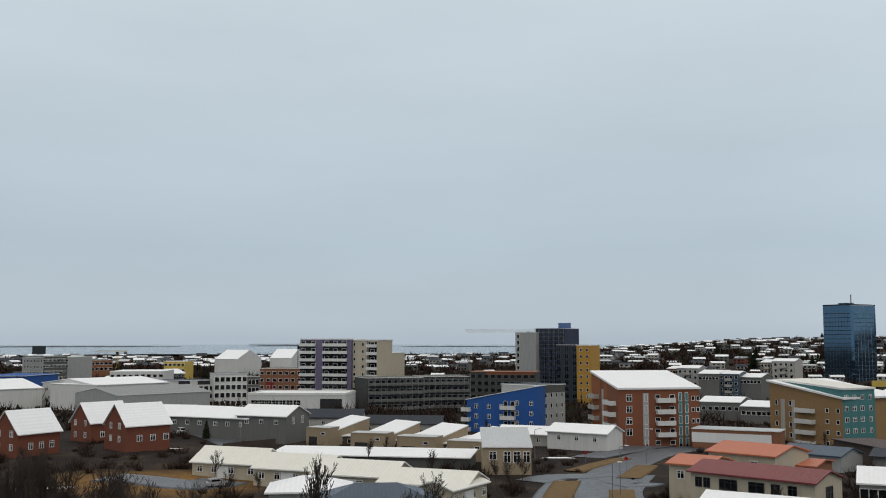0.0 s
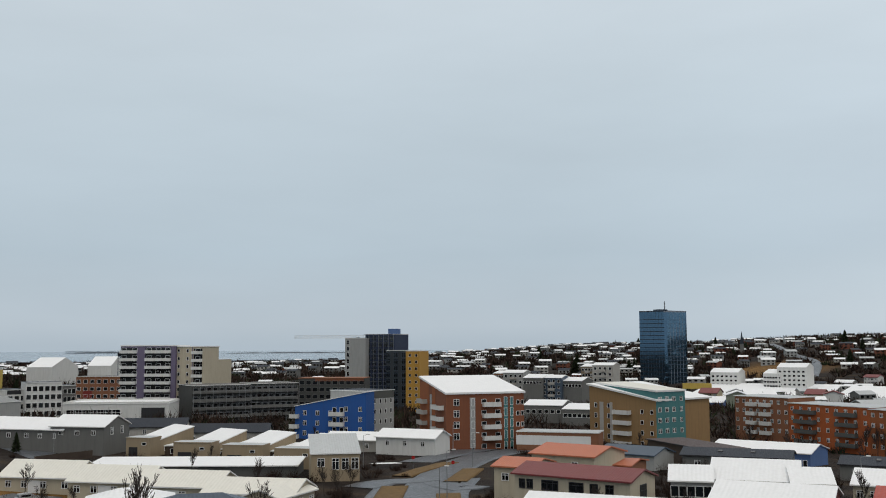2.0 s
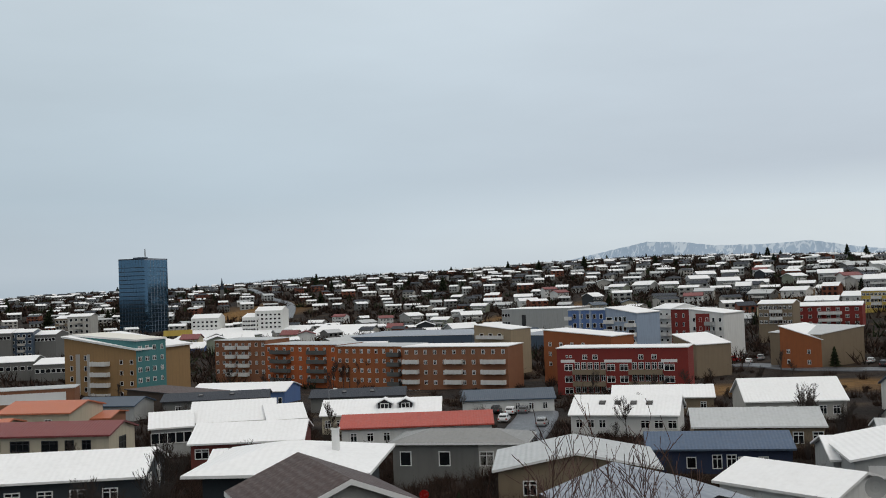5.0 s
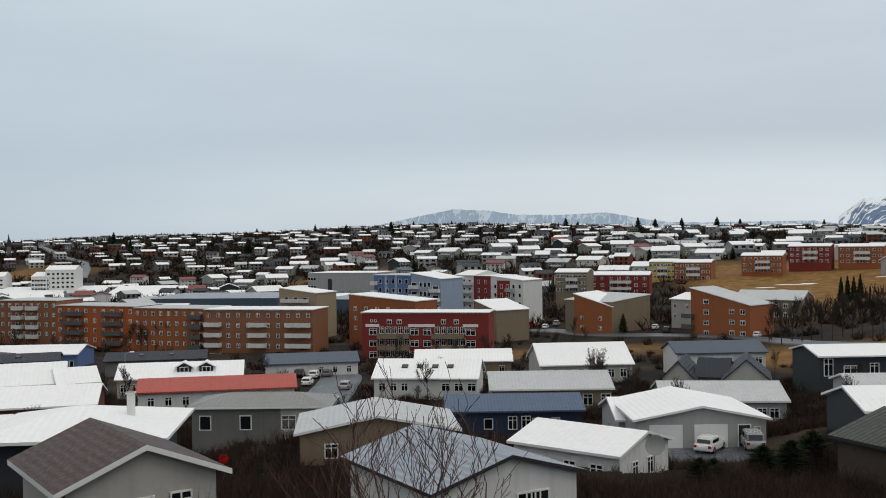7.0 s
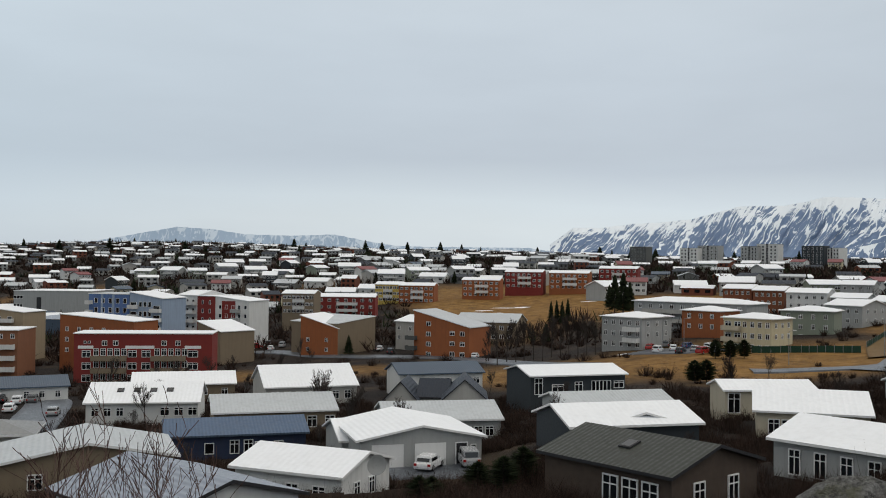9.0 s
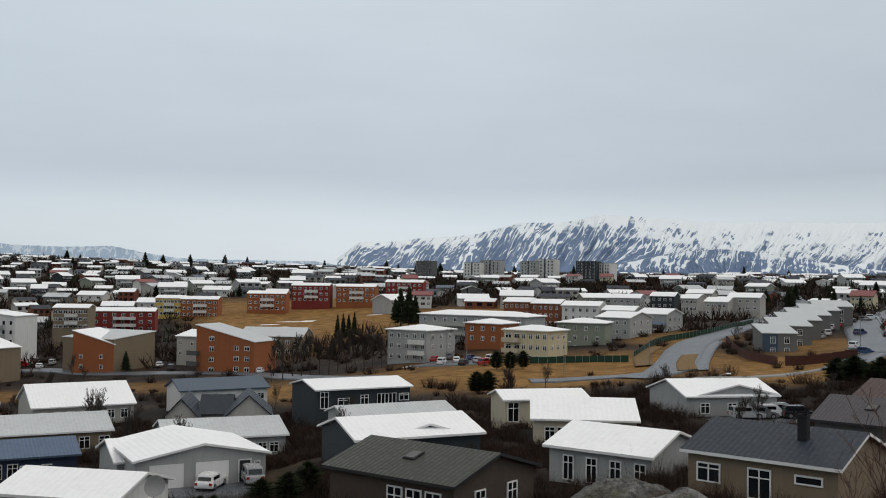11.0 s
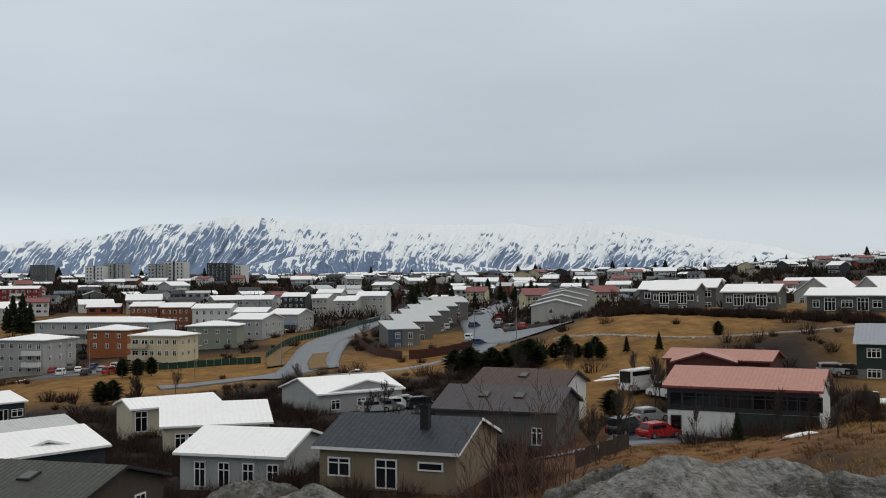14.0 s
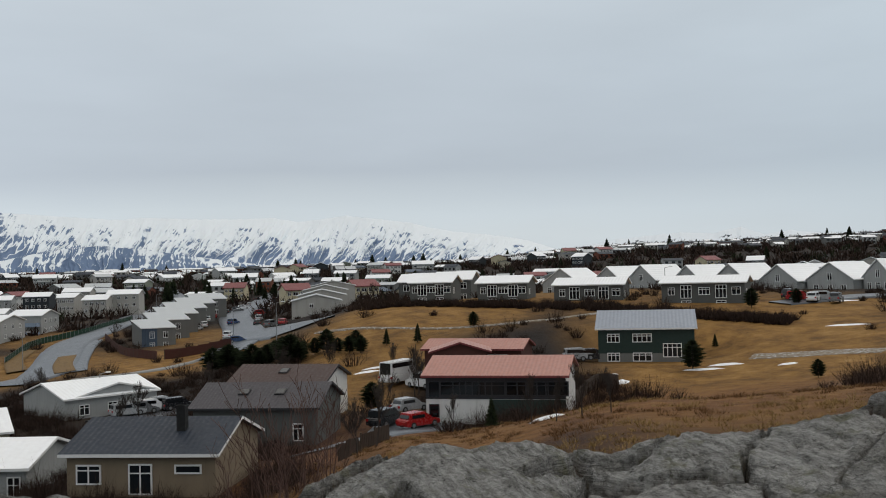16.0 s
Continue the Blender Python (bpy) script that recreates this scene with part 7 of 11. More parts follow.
house('stepped_terrace_house', 272.2, -30.3, 29.2, -84.8, 9.8, 10.0, 5.5, label='grey stepped terrace house with a shallow metal roof', roof='mono', axis='x', rise=1.6, over=0.3, wall='grey', top='snowgrey', group='stepped terrace', win=[('F', 0.3, 0.7, 2, 1.6, 1.2, 1.6, 1), ('F', 0.3, 0.7, 2, 4.2, 1.2, 1.6, 1)], bands=[('F', 0, 0.45, 0, 6.5, 'slate')])
house('stepped_terrace_house', 289.8, -34.8, 30.1, -86.0, 10.4, 10.0, 5.5, label='grey stepped terrace house with a shallow metal roof', roof='mono', axis='x', rise=1.6, over=0.3, wall='grey', top='snowgrey', group='stepped terrace', win=[('F', 0.3, 0.7, 2, 1.6, 1.2, 1.6, 1), ('F', 0.3, 0.7, 2, 4.2, 1.2, 1.6, 1)], bands=())
house('stepped_terrace_house', 307.3, -39.6, 31.0, -87.1, 11.0, 10.0, 5.5, label='grey stepped terrace house with a shallow metal roof', roof='mono', axis='x', rise=1.6, over=0.3, wall='grey', top='snowgrey', group='stepped terrace', win=[('F', 0.3, 0.7, 2, 1.6, 1.2, 1.6, 1), ('F', 0.3, 0.7, 2, 4.2, 1.2, 1.6, 1)], bands=())
house('stepped_terrace_house', 324.8, -45.0, 31.9, -87.4, 10.8, 10.0, 5.5, label='grey stepped terrace house with a shallow metal roof', roof='mono', axis='x', rise=1.6, over=0.3, wall='grey', top='snowgrey', group='stepped terrace', win=[('F', 0.3, 0.7, 2, 1.6, 1.2, 1.6, 1), ('F', 0.3, 0.7, 2, 4.2, 1.2, 1.6, 1)], bands=())
house('stepped_terrace_house', 342.0, -51.3, 32.8, -88.5, 11.3, 10.0, 5.5, label='grey stepped terrace house with a shallow metal roof', roof='mono', axis='x', rise=1.6, over=0.3, wall='grey', top='snowgrey', group='stepped terrace', win=[('F', 0.3, 0.7, 2, 1.6, 1.2, 1.6, 1), ('F', 0.3, 0.7, 2, 4.2, 1.2, 1.6, 1)], bands=())
house('drum_roof_house', 261.7, -68.2, 33.2, -104.6, 12.9, 11.0, 6.5, label='beige terrace house with a shallow folded metal roof', axis='y', rise=1.6, over=0.4, wall='offwhite', top='snowgrey', group='beige terrace', win=[('F', 0.4, 0.4, 1, 1.2, 1.0, 1.2, 1), ('F', 0.4, 0.4, 1, 3.8, 1.0, 1.2, 1)])
house('drum_roof_house', 280.6, -74.8, 34.2, -104.9, 13.5, 11.0, 6.5, label='beige terrace house with a shallow folded metal roof', axis='y', rise=1.6, over=0.4, wall='offwhite', top='snowgrey', group='beige terrace', win=[('F', 0.4, 0.4, 1, 1.2, 1.0, 1.2, 1), ('F', 0.4, 0.4, 1, 3.8, 1.0, 1.2, 1)])
house('drum_roof_house', 299.7, -81.0, 35.3, -105.1, 13.3, 11.0, 6.5, label='beige terrace house with a shallow folded metal roof', axis='y', rise=1.6, over=0.4, wall='offwhite', top='snowgrey', group='beige terrace', win=[('F', 0.4, 0.4, 1, 1.2, 1.0, 1.2, 1), ('F', 0.4, 0.4, 1, 3.8, 1.0, 1.2, 1)])
house('drum_roof_house', 323.1, -90.0, 36.3, -105.6, 14.3, 11.0, 6.5, label='beige terrace house with a shallow folded metal roof', axis='y', rise=1.6, over=0.4, wall='offwhite', top='snowgrey', group='beige terrace', win=[('F', 0.4, 0.4, 1, 1.2, 1.0, 1.2, 1), ('F', 0.4, 0.4, 1, 3.8, 1.0, 1.2, 1)])
house('low_garage', 233.5, -65.9, 27.4, -127.6, 10.5, 10.0, 3.0, label='low garage with a pale ribbed roof behind a bare tree', cat='garage', roof='gable', rise=1.4, over=0.3, wall='lightgrey', top='snowgrey')
house('grey_row_house', 238.0, -89.7, 37.7, -122.2, 9.8, 11.0, 6.0, label='grey two-storey house with porches and a snowy roof', rise=1.8, over=0.6, wall='midgrey', group='grey row houses', win=[('F', 0.2, 0.8, 4, 1.5, 1.6, 1.6, 1), ('F', 0.2, 0.8, 3, 4.3, 1.6, 1.6, 1)])
house('grey_row_house', 231.1, -96.3, 38.1, -124.7, 9.3, 11.0, 6.0, label='grey two-storey house with porches and a snowy roof', rise=1.8, over=0.6, wall='midgrey', group='grey row houses', win=[('F', 0.2, 0.8, 4, 1.5, 1.6, 1.6, 1), ('F', 0.2, 0.8, 3, 4.3, 1.6, 1.6, 1)])
house('tower_block', 878.0, 212.6, 55.8, -99.2, 15.3, 14.0, 26.0, label='tall apartment tower block with vertical window strips on the ridge', cat='apartment building', roof='flat', over=0.1, wall='midgrey', top='charcoal', fascia='concrete', win=[('F', 0.12, 0.88, 5, 2.0, 1.4, 1.8, 0), ('F', 0.12, 0.88, 5, 4.9, 1.4, 1.8, 0), ('F', 0.12, 0.88, 5, 7.8, 1.4, 1.8, 0), ('F', 0.12, 0.88, 5, 10.7, 1.4, 1.8, 0), ('F', 0.12, 0.88, 5, 13.6, 1.4, 1.8, 0), ('F', 0.12, 0.88, 5, 16.5, 1.4, 1.8, 0), ('F', 0.12, 0.88, 5, 19.4, 1.4, 1.8, 0)], stripes=[('F', 0.45, 0.55, 0, 24, 'darktrim')])
house('tower_block', 887.3, 170.0, 54.9, -101.0, 16.0, 14.0, 26.0, label='tall apartment tower block with vertical window strips on the ridge', cat='apartment building', roof='flat', over=0.1, wall='white', top='charcoal', fascia='concrete', win=[('F', 0.12, 0.88, 5, 2.0, 1.4, 1.8, 0), ('F', 0.12, 0.88, 5, 4.9, 1.4, 1.8, 0), ('F', 0.12, 0.88, 5, 7.8, 1.4, 1.8, 0), ('F', 0.12, 0.88, 5, 10.7, 1.4, 1.8, 0), ('F', 0.12, 0.88, 5, 13.6, 1.4, 1.8, 0), ('F', 0.12, 0.88, 5, 16.5, 1.4, 1.8, 0), ('F', 0.12, 0.88, 5, 19.4, 1.4, 1.8, 0)], stripes=[('F', 0.45, 0.55, 0, 24, 'darktrim')])
house('tower_block', 895.2, 155.2, 57.1, -98.9, 18.5, 14.0, 26.0, label='tall apartment tower block with vertical window strips on the ridge', cat='apartment building', roof='flat', over=0.1, wall='lightgrey', top='charcoal', fascia='concrete', win=[('F', 0.12, 0.88, 5, 2.0, 1.4, 1.8, 0), ('F', 0.12, 0.88, 5, 4.9, 1.4, 1.8, 0), ('F', 0.12, 0.88, 5, 7.8, 1.4, 1.8, 0), ('F', 0.12, 0.88, 5, 10.7, 1.4, 1.8, 0), ('F', 0.12, 0.88, 5, 13.6, 1.4, 1.8, 0), ('F', 0.12, 0.88, 5, 16.5, 1.4, 1.8, 0), ('F', 0.12, 0.88, 5, 19.4, 1.4, 1.8, 0)], stripes=[('F', 0.45, 0.55, 0, 24, 'darktrim')])
house('tower_block', 885.5, 118.4, 56.4, -105.5, 15.1, 14.0, 26.0, label='tall apartment tower block with vertical window strips on the ridge', cat='apartment building', roof='flat', over=0.1, wall='lightgrey', top='charcoal', fascia='concrete', win=[('F', 0.12, 0.88, 5, 2.0, 1.4, 1.8, 0), ('F', 0.12, 0.88, 5, 4.9, 1.4, 1.8, 0), ('F', 0.12, 0.88, 5, 7.8, 1.4, 1.8, 0), ('F', 0.12, 0.88, 5, 10.7, 1.4, 1.8, 0), ('F', 0.12, 0.88, 5, 13.6, 1.4, 1.8, 0), ('F', 0.12, 0.88, 5, 16.5, 1.4, 1.8, 0), ('F', 0.12, 0.88, 5, 19.4, 1.4, 1.8, 0)], stripes=[('F', 0.45, 0.55, 0, 24, 'darktrim')])
house('tower_block', 889.4, 104.6, 58.4, -102.6, 18.0, 14.0, 26.0, label='tall apartment tower block with vertical window strips on the ridge', cat='apartment building', roof='flat', over=0.1, wall='white', top='charcoal', fascia='concrete', win=[('F', 0.12, 0.88, 5, 2.0, 1.4, 1.8, 0), ('F', 0.12, 0.88, 5, 4.9, 1.4, 1.8, 0), ('F', 0.12, 0.88, 5, 7.8, 1.4, 1.8, 0), ('F', 0.12, 0.88, 5, 10.7, 1.4, 1.8, 0), ('F', 0.12, 0.88, 5, 13.6, 1.4, 1.8, 0), ('F', 0.12, 0.88, 5, 16.5, 1.4, 1.8, 0), ('F', 0.12, 0.88, 5, 19.4, 1.4, 1.8, 0)], stripes=[('F', 0.45, 0.55, 0, 24, 'darktrim')])
house('tower_block', 886.0, 67.8, 56.9, -104.5, 18.4, 14.0, 26.0, label='tall apartment tower block with vertical window strips on the ridge', cat='apartment building', roof='flat', over=0.1, wall='darkwall', top='charcoal', fascia='concrete', win=[('F', 0.12, 0.88, 5, 2.0, 1.4, 1.8, 0), ('F', 0.12, 0.88, 5, 4.9, 1.4, 1.8, 0), ('F', 0.12, 0.88, 5, 7.8, 1.4, 1.8, 0), ('F', 0.12, 0.88, 5, 10.7, 1.4, 1.8, 0), ('F', 0.12, 0.88, 5, 13.6, 1.4, 1.8, 0), ('F', 0.12, 0.88, 5, 16.5, 1.4, 1.8, 0), ('F', 0.12, 0.88, 5, 19.4, 1.4, 1.8, 0)], stripes=[('F', 0.45, 0.55, 0, 24, 'darktrim')])
house('tower_block', 889.6, 52.4, 55.4, -114.0, 13.0, 14.0, 26.0, label='tall apartment tower block with vertical window strips on the ridge', cat='apartment building', roof='flat', over=0.1, wall='white', top='charcoal', fascia='concrete', win=[('F', 0.12, 0.88, 5, 2.0, 1.4, 1.8, 0), ('F', 0.12, 0.88, 5, 4.9, 1.4, 1.8, 0), ('F', 0.12, 0.88, 5, 7.8, 1.4, 1.8, 0), ('F', 0.12, 0.88, 5, 10.7, 1.4, 1.8, 0), ('F', 0.12, 0.88, 5, 13.6, 1.4, 1.8, 0), ('F', 0.12, 0.88, 5, 16.5, 1.4, 1.8, 0), ('F', 0.12, 0.88, 5, 19.4, 1.4, 1.8, 0)], stripes=[('F', 0.45, 0.55, 0, 24, 'darktrim')])
house('office_block', -220.8, 576.6, 30.2, -38.6, 22.9, 30.0, 14.0, label='white office block with a rooftop sign', cat='office', roof='flat', over=0.1, wall='lightgrey', top='snowgrey', win=[('F', 0.1, 0.9, 6, 2.0, 1.6, 1.4, 0), ('F', 0.1, 0.9, 6, 5.3, 1.6, 1.4, 0), ('F', 0.1, 0.9, 6, 8.6, 1.6, 1.4, 0), ('F', 0.1, 0.9, 6, 11.899999999999999, 1.6, 1.4, 0)])
house('office_block', -226.6, 573.2, 30.9, 43.1, 13.3, 30.0, 14.0, label='grey office block wing with window bands', cat='office', roof='flat', over=0.1, wall='midgrey', top='snowgrey', win=[('F', 0.08, 0.92, 6, 2.0, 3.0, 1.6, 1), ('F', 0.08, 0.92, 6, 5.3, 3.0, 1.6, 1), ('F', 0.08, 0.92, 6, 8.6, 3.0, 1.6, 1), ('F', 0.08, 0.92, 6, 11.899999999999999, 3.0, 1.6, 1)])
house('white_office', -124.5, 372.5, 24.3, -38.9, 34.9, 30.0, 9.0, label='white two-storey office building with a shallow snowy gable roof', cat='office', axis='y', rise=1.8, over=0.4, wall='white', win=[('F', 0.08, 0.92, 6, 2.0, 2.0, 1.6, 1), ('F', 0.08, 0.92, 6, 5.6, 2.0, 1.6, 1)])
house('white_office', -127.7, 358.4, 24.4, 68.2, 10.5, 20.0, 9.0, label='white two-storey office wing with dark windows', cat='office', roof='flat', over=0.2, wall='white', win=[('F', 0.15, 0.85, 3, 2.0, 2.0, 1.6, 1), ('F', 0.15, 0.85, 3, 5.6, 2.0, 1.6, 1)])
house('white_hall', -162.3, 363.7, 22.8, 50.4, 21.8, 30.0, 6.0, label='long white hall with a snow-covered roof', cat='hall', rise=3.0, over=0.3, wall='white')
house('blue_hall', -181.5, 431.3, 25.1, -6.4, 19.9, 30.0, 8.0, label='blue sheet-metal hall with a flat roof', cat='hall', roof='flat', wall='blue', top='blue')
house('grey_hall', -102.5, 345.7, 22.2, 49.3, 35.9, 26.0, 7.0, label='grey hall with a rounded ribbed roof', cat='hall', axis='x', rise=2.0, over=0.2, wall='lightgrey', top='greyroof')
house('white_flats', -105.4, 416.0, 23.5, 29.6, 18.5, 14.0, 12.0, label='white modern flats with black windows', cat='apartment building', roof='flat', over=0.2, wall='white', top='charcoal', win=[('F', 0.06, 0.94, 8, 3.2, 1.8, 2.0, 0), ('F', 0.06, 0.94, 8, 6.4, 1.8, 2.0, 0), ('F', 0.06, 0.94, 8, 9.600000000000001, 1.8, 2.0, 0)], bands=[('F', 0.2, 0.45, -0.2, 2.4, 'darktrim'), ('F', 0.62, 0.9, -0.2, 1.6, 'darktrim')])
house('white_flats', -88.7, 416.5, 26.3, 20.6, 13.2, 14.0, 14.0, label='white modern flats with black windows', cat='apartment building', roof='flat', over=0.2, wall='white', top='charcoal', win=[('F', 0.08, 0.92, 6, 2.2, 1.8, 2.0, 0), ('F', 0.08, 0.92, 6, 5.4, 1.8, 2.0, 0), ('F', 0.08, 0.92, 6, 8.600000000000001, 1.8, 2.0, 0), ('F', 0.08, 0.92, 6, 11.8, 1.8, 2.0, 0)])
house('grey_flats', -83.3, 429.5, 24.6, 31.9, 5.5, 14.0, 14.0, label='grey flats with stacked windows', cat='apartment building', roof='flat', over=0.2, wall='grey', top='charcoal', win=[('F', 0.2, 0.8, 3, 2.2, 1.6, 2.0, 0), ('F', 0.2, 0.8, 3, 5.4, 1.6, 2.0, 0), ('F', 0.2, 0.8, 3, 8.600000000000001, 1.6, 2.0, 0), ('F', 0.2, 0.8, 3, 11.8, 1.6, 2.0, 0)])
house('brown_flats', -73.7, 468.4, 26.9, -5.6, 19.6, 14.0, 16.0, label='brown brick flats with red and yellow panels', cat='apartment building', roof='flat', over=0.2, wall='umber', top='concrete', win=[('F', 0.06, 0.94, 7, 2.0, 1.8, 1.6, 0), ('F', 0.06, 0.94, 7, 5.2, 1.8, 1.6, 0), ('F', 0.06, 0.94, 7, 8.4, 1.8, 1.6, 0), ('F', 0.06, 0.94, 7, 11.600000000000001, 1.8, 1.6, 0)], bands=[('F', 0.15, 0.35, 6, 9, 'crimson'), ('F', 0.6, 0.9, 10, 13, 'sunyellow')])
house('white_office', -151.9, 509.9, 24.5, 5.7, 25.8, 30.0, 12.0, label='white office building with a snow-covered roof', cat='office', roof='flat', over=0.1, wall='white', win=[('F', 0.05, 0.95, 9, 2.0, 2.0, 1.5, 0), ('F', 0.05, 0.95, 9, 5.3, 2.0, 1.5, 0), ('F', 0.05, 0.95, 9, 8.6, 2.0, 1.5, 0)])
house('yellow_flats', -163.5, 622.9, 26.9, -6.6, 13.6, 14.0, 9.0, label='yellow and white flats beyond the halls', cat='apartment building', roof='flat', over=0.1, wall='sunyellow', win=[('F', 0.1, 0.9, 5, 2.0, 2.0, 1.5, 0), ('F', 0.1, 0.9, 5, 5.3, 2.0, 1.5, 0)])
house('brown_office', -222.9, 620.0, 27.8, 40.5, 27.6, 30.0, 8.0, label='long dark brown office building', cat='office', roof='flat', over=0.1, wall='umber', top='charcoal', win=[('F', 0.05, 0.95, 10, 2.0, 2.4, 1.5, 0), ('F', 0.05, 0.95, 10, 5.3, 2.4, 1.5, 0)])
house('white_hall', -141.0, 693.3, 27.1, -21.7, 18.0, 30.0, 8.0, label='white hall with a steep snowy roof', cat='hall', rise=6, over=0.2, wall='white')
house('white_hall', -111.8, 723.1, 27.3, -9.4, 15.7, 30.0, 8.0, label='white hall with a steep snowy roof', cat='hall', rise=6, over=0.2, wall='white')
house('white_tower', -29.1, 564.4, 32.9, -22.9, 9.1, 16.0, 26.0, label='white tower block with a snowy top behind the mauve tower', cat='apartment building', roof='flat', over=0.1, wall='cream', win=[('F', 0.2, 0.8, 3, 2.0, 1.2, 1.4, 0), ('F', 0.2, 0.8, 3, 5.0, 1.2, 1.4, 0), ('F', 0.2, 0.8, 3, 8.0, 1.2, 1.4, 0), ('F', 0.2, 0.8, 3, 11.0, 1.2, 1.4, 0), ('F', 0.2, 0.8, 3, 14.0, 1.2, 1.4, 0), ('F', 0.2, 0.8, 3, 17.0, 1.2, 1.4, 0), ('F', 0.2, 0.8, 3, 20.0, 1.2, 1.4, 0)])
house('flats_tower', 119.8, 510.8, 25.6, -41.3, 6.3, 14.0, 18.0, label='seven-storey apartment tower with a snowy roof', cat='apartment building', rise=1.2, over=0.3, wall='umber', win=[('F', 0.15, 0.85, 4, 1.6, 1.4, 1.5, 0), ('F', 0.15, 0.85, 4, 4.5, 1.4, 1.5, 0), ('F', 0.15, 0.85, 4, 7.4, 1.4, 1.5, 0), ('F', 0.15, 0.85, 4, 10.299999999999999, 1.4, 1.5, 0), ('F', 0.15, 0.85, 4, 13.2, 1.4, 1.5, 0), ('F', 0.15, 0.85, 4, 16.1, 1.4, 1.5, 0)], bal=[('F', 0.35, 0.65, 3.0, 'offwhite'), ('F', 0.35, 0.65, 5.9, 'offwhite'), ('F', 0.35, 0.65, 8.8, 'offwhite'), ('F', 0.35, 0.65, 11.7, 'offwhite'), ('F', 0.35, 0.65, 14.6, 'offwhite')])
house('flats_tower', 124.9, 506.0, 26.0, -29.8, 10.8, 14.0, 18.0, label='seven-storey apartment tower with a snowy roof', cat='apartment building', rise=1.2, over=0.3, wall='lightgrey', win=[('F', 0.15, 0.85, 4, 1.6, 1.4, 1.5, 0), ('F', 0.15, 0.85, 4, 4.5, 1.4, 1.5, 0), ('F', 0.15, 0.85, 4, 7.4, 1.4, 1.5, 0), ('F', 0.15, 0.85, 4, 10.299999999999999, 1.4, 1.5, 0), ('F', 0.15, 0.85, 4, 13.2, 1.4, 1.5, 0), ('F', 0.15, 0.85, 4, 16.1, 1.4, 1.5, 0)], bal=[('F', 0.35, 0.65, 3.0, 'offwhite'), ('F', 0.35, 0.65, 5.9, 'offwhite'), ('F', 0.35, 0.65, 8.8, 'offwhite'), ('F', 0.35, 0.65, 11.7, 'offwhite'), ('F', 0.35, 0.65, 14.6, 'offwhite')])
house('flats_tower', 139.6, 485.5, 23.9, -32.8, 10.3, 14.0, 18.0, label='seven-storey apartment tower with a snowy roof', cat='apartment building', rise=1.2, over=0.3, wall='slate', win=[('F', 0.15, 0.85, 4, 1.6, 1.4, 1.5, 0), ('F', 0.15, 0.85, 4, 4.5, 1.4, 1.5, 0), ('F', 0.15, 0.85, 4, 7.4, 1.4, 1.5, 0), ('F', 0.15, 0.85, 4, 10.299999999999999, 1.4, 1.5, 0), ('F', 0.15, 0.85, 4, 13.2, 1.4, 1.5, 0), ('F', 0.15, 0.85, 4, 16.1, 1.4, 1.5, 0)], bal=[('F', 0.35, 0.65, 3.0, 'offwhite'), ('F', 0.35, 0.65, 5.9, 'offwhite'), ('F', 0.35, 0.65, 8.8, 'offwhite'), ('F', 0.35, 0.65, 11.7, 'offwhite'), ('F', 0.35, 0.65, 14.6, 'offwhite')])
house('flats_tower', 166.7, 508.3, 28.8, -41.9, 7.4, 14.0, 18.0, label='seven-storey apartment tower with a snowy roof', cat='apartment building', rise=1.2, over=0.3, wall='beige', win=[('F', 0.15, 0.85, 4, 1.6, 1.4, 1.5, 0), ('F', 0.15, 0.85, 4, 4.5, 1.4, 1.5, 0), ('F', 0.15, 0.85, 4, 7.4, 1.4, 1.5, 0), ('F', 0.15, 0.85, 4, 10.299999999999999, 1.4, 1.5, 0), ('F', 0.15, 0.85, 4, 13.2, 1.4, 1.5, 0), ('F', 0.15, 0.85, 4, 16.1, 1.4, 1.5, 0)], bal=[('F', 0.35, 0.65, 3.0, 'offwhite'), ('F', 0.35, 0.65, 5.9, 'offwhite'), ('F', 0.35, 0.65, 8.8, 'offwhite'), ('F', 0.35, 0.65, 11.7, 'offwhite'), ('F', 0.35, 0.65, 14.6, 'offwhite')])
house('flats_tower', 171.9, 502.6, 29.5, -34.5, 11.0, 14.0, 18.0, label='seven-storey apartment tower with a snowy roof', cat='apartment building', rise=1.2, over=0.3, wall='offwhite', win=[('F', 0.15, 0.85, 4, 1.6, 1.4, 1.5, 0), ('F', 0.15, 0.85, 4, 4.5, 1.4, 1.5, 0), ('F', 0.15, 0.85, 4, 7.4, 1.4, 1.5, 0), ('F', 0.15, 0.85, 4, 10.299999999999999, 1.4, 1.5, 0), ('F', 0.15, 0.85, 4, 13.2, 1.4, 1.5, 0), ('F', 0.15, 0.85, 4, 16.1, 1.4, 1.5, 0)], bal=[('F', 0.35, 0.65, 3.0, 'offwhite'), ('F', 0.35, 0.65, 5.9, 'offwhite'), ('F', 0.35, 0.65, 8.8, 'offwhite'), ('F', 0.35, 0.65, 11.7, 'offwhite'), ('F', 0.35, 0.65, 14.6, 'offwhite')])
house('low_white_hall', 132.4, 490.5, 23.9, -32.4, 9.9, 20.0, 7.0, label='low pale building with a snow-covered roof', cat='hall', rise=1.5, over=0.3, wall='grey', win=[('F', 0.1, 0.9, 6, 2.2, 1.6, 1.4, 0)])
house('low_white_hall', 150.8, 485.1, 22.4, -34.1, 10.2, 20.0, 7.0, label='low pale building with a snow-covered roof', cat='hall', rise=1.5, over=0.3, wall='grey', win=[('F', 0.1, 0.9, 6, 2.2, 1.6, 1.4, 0)])
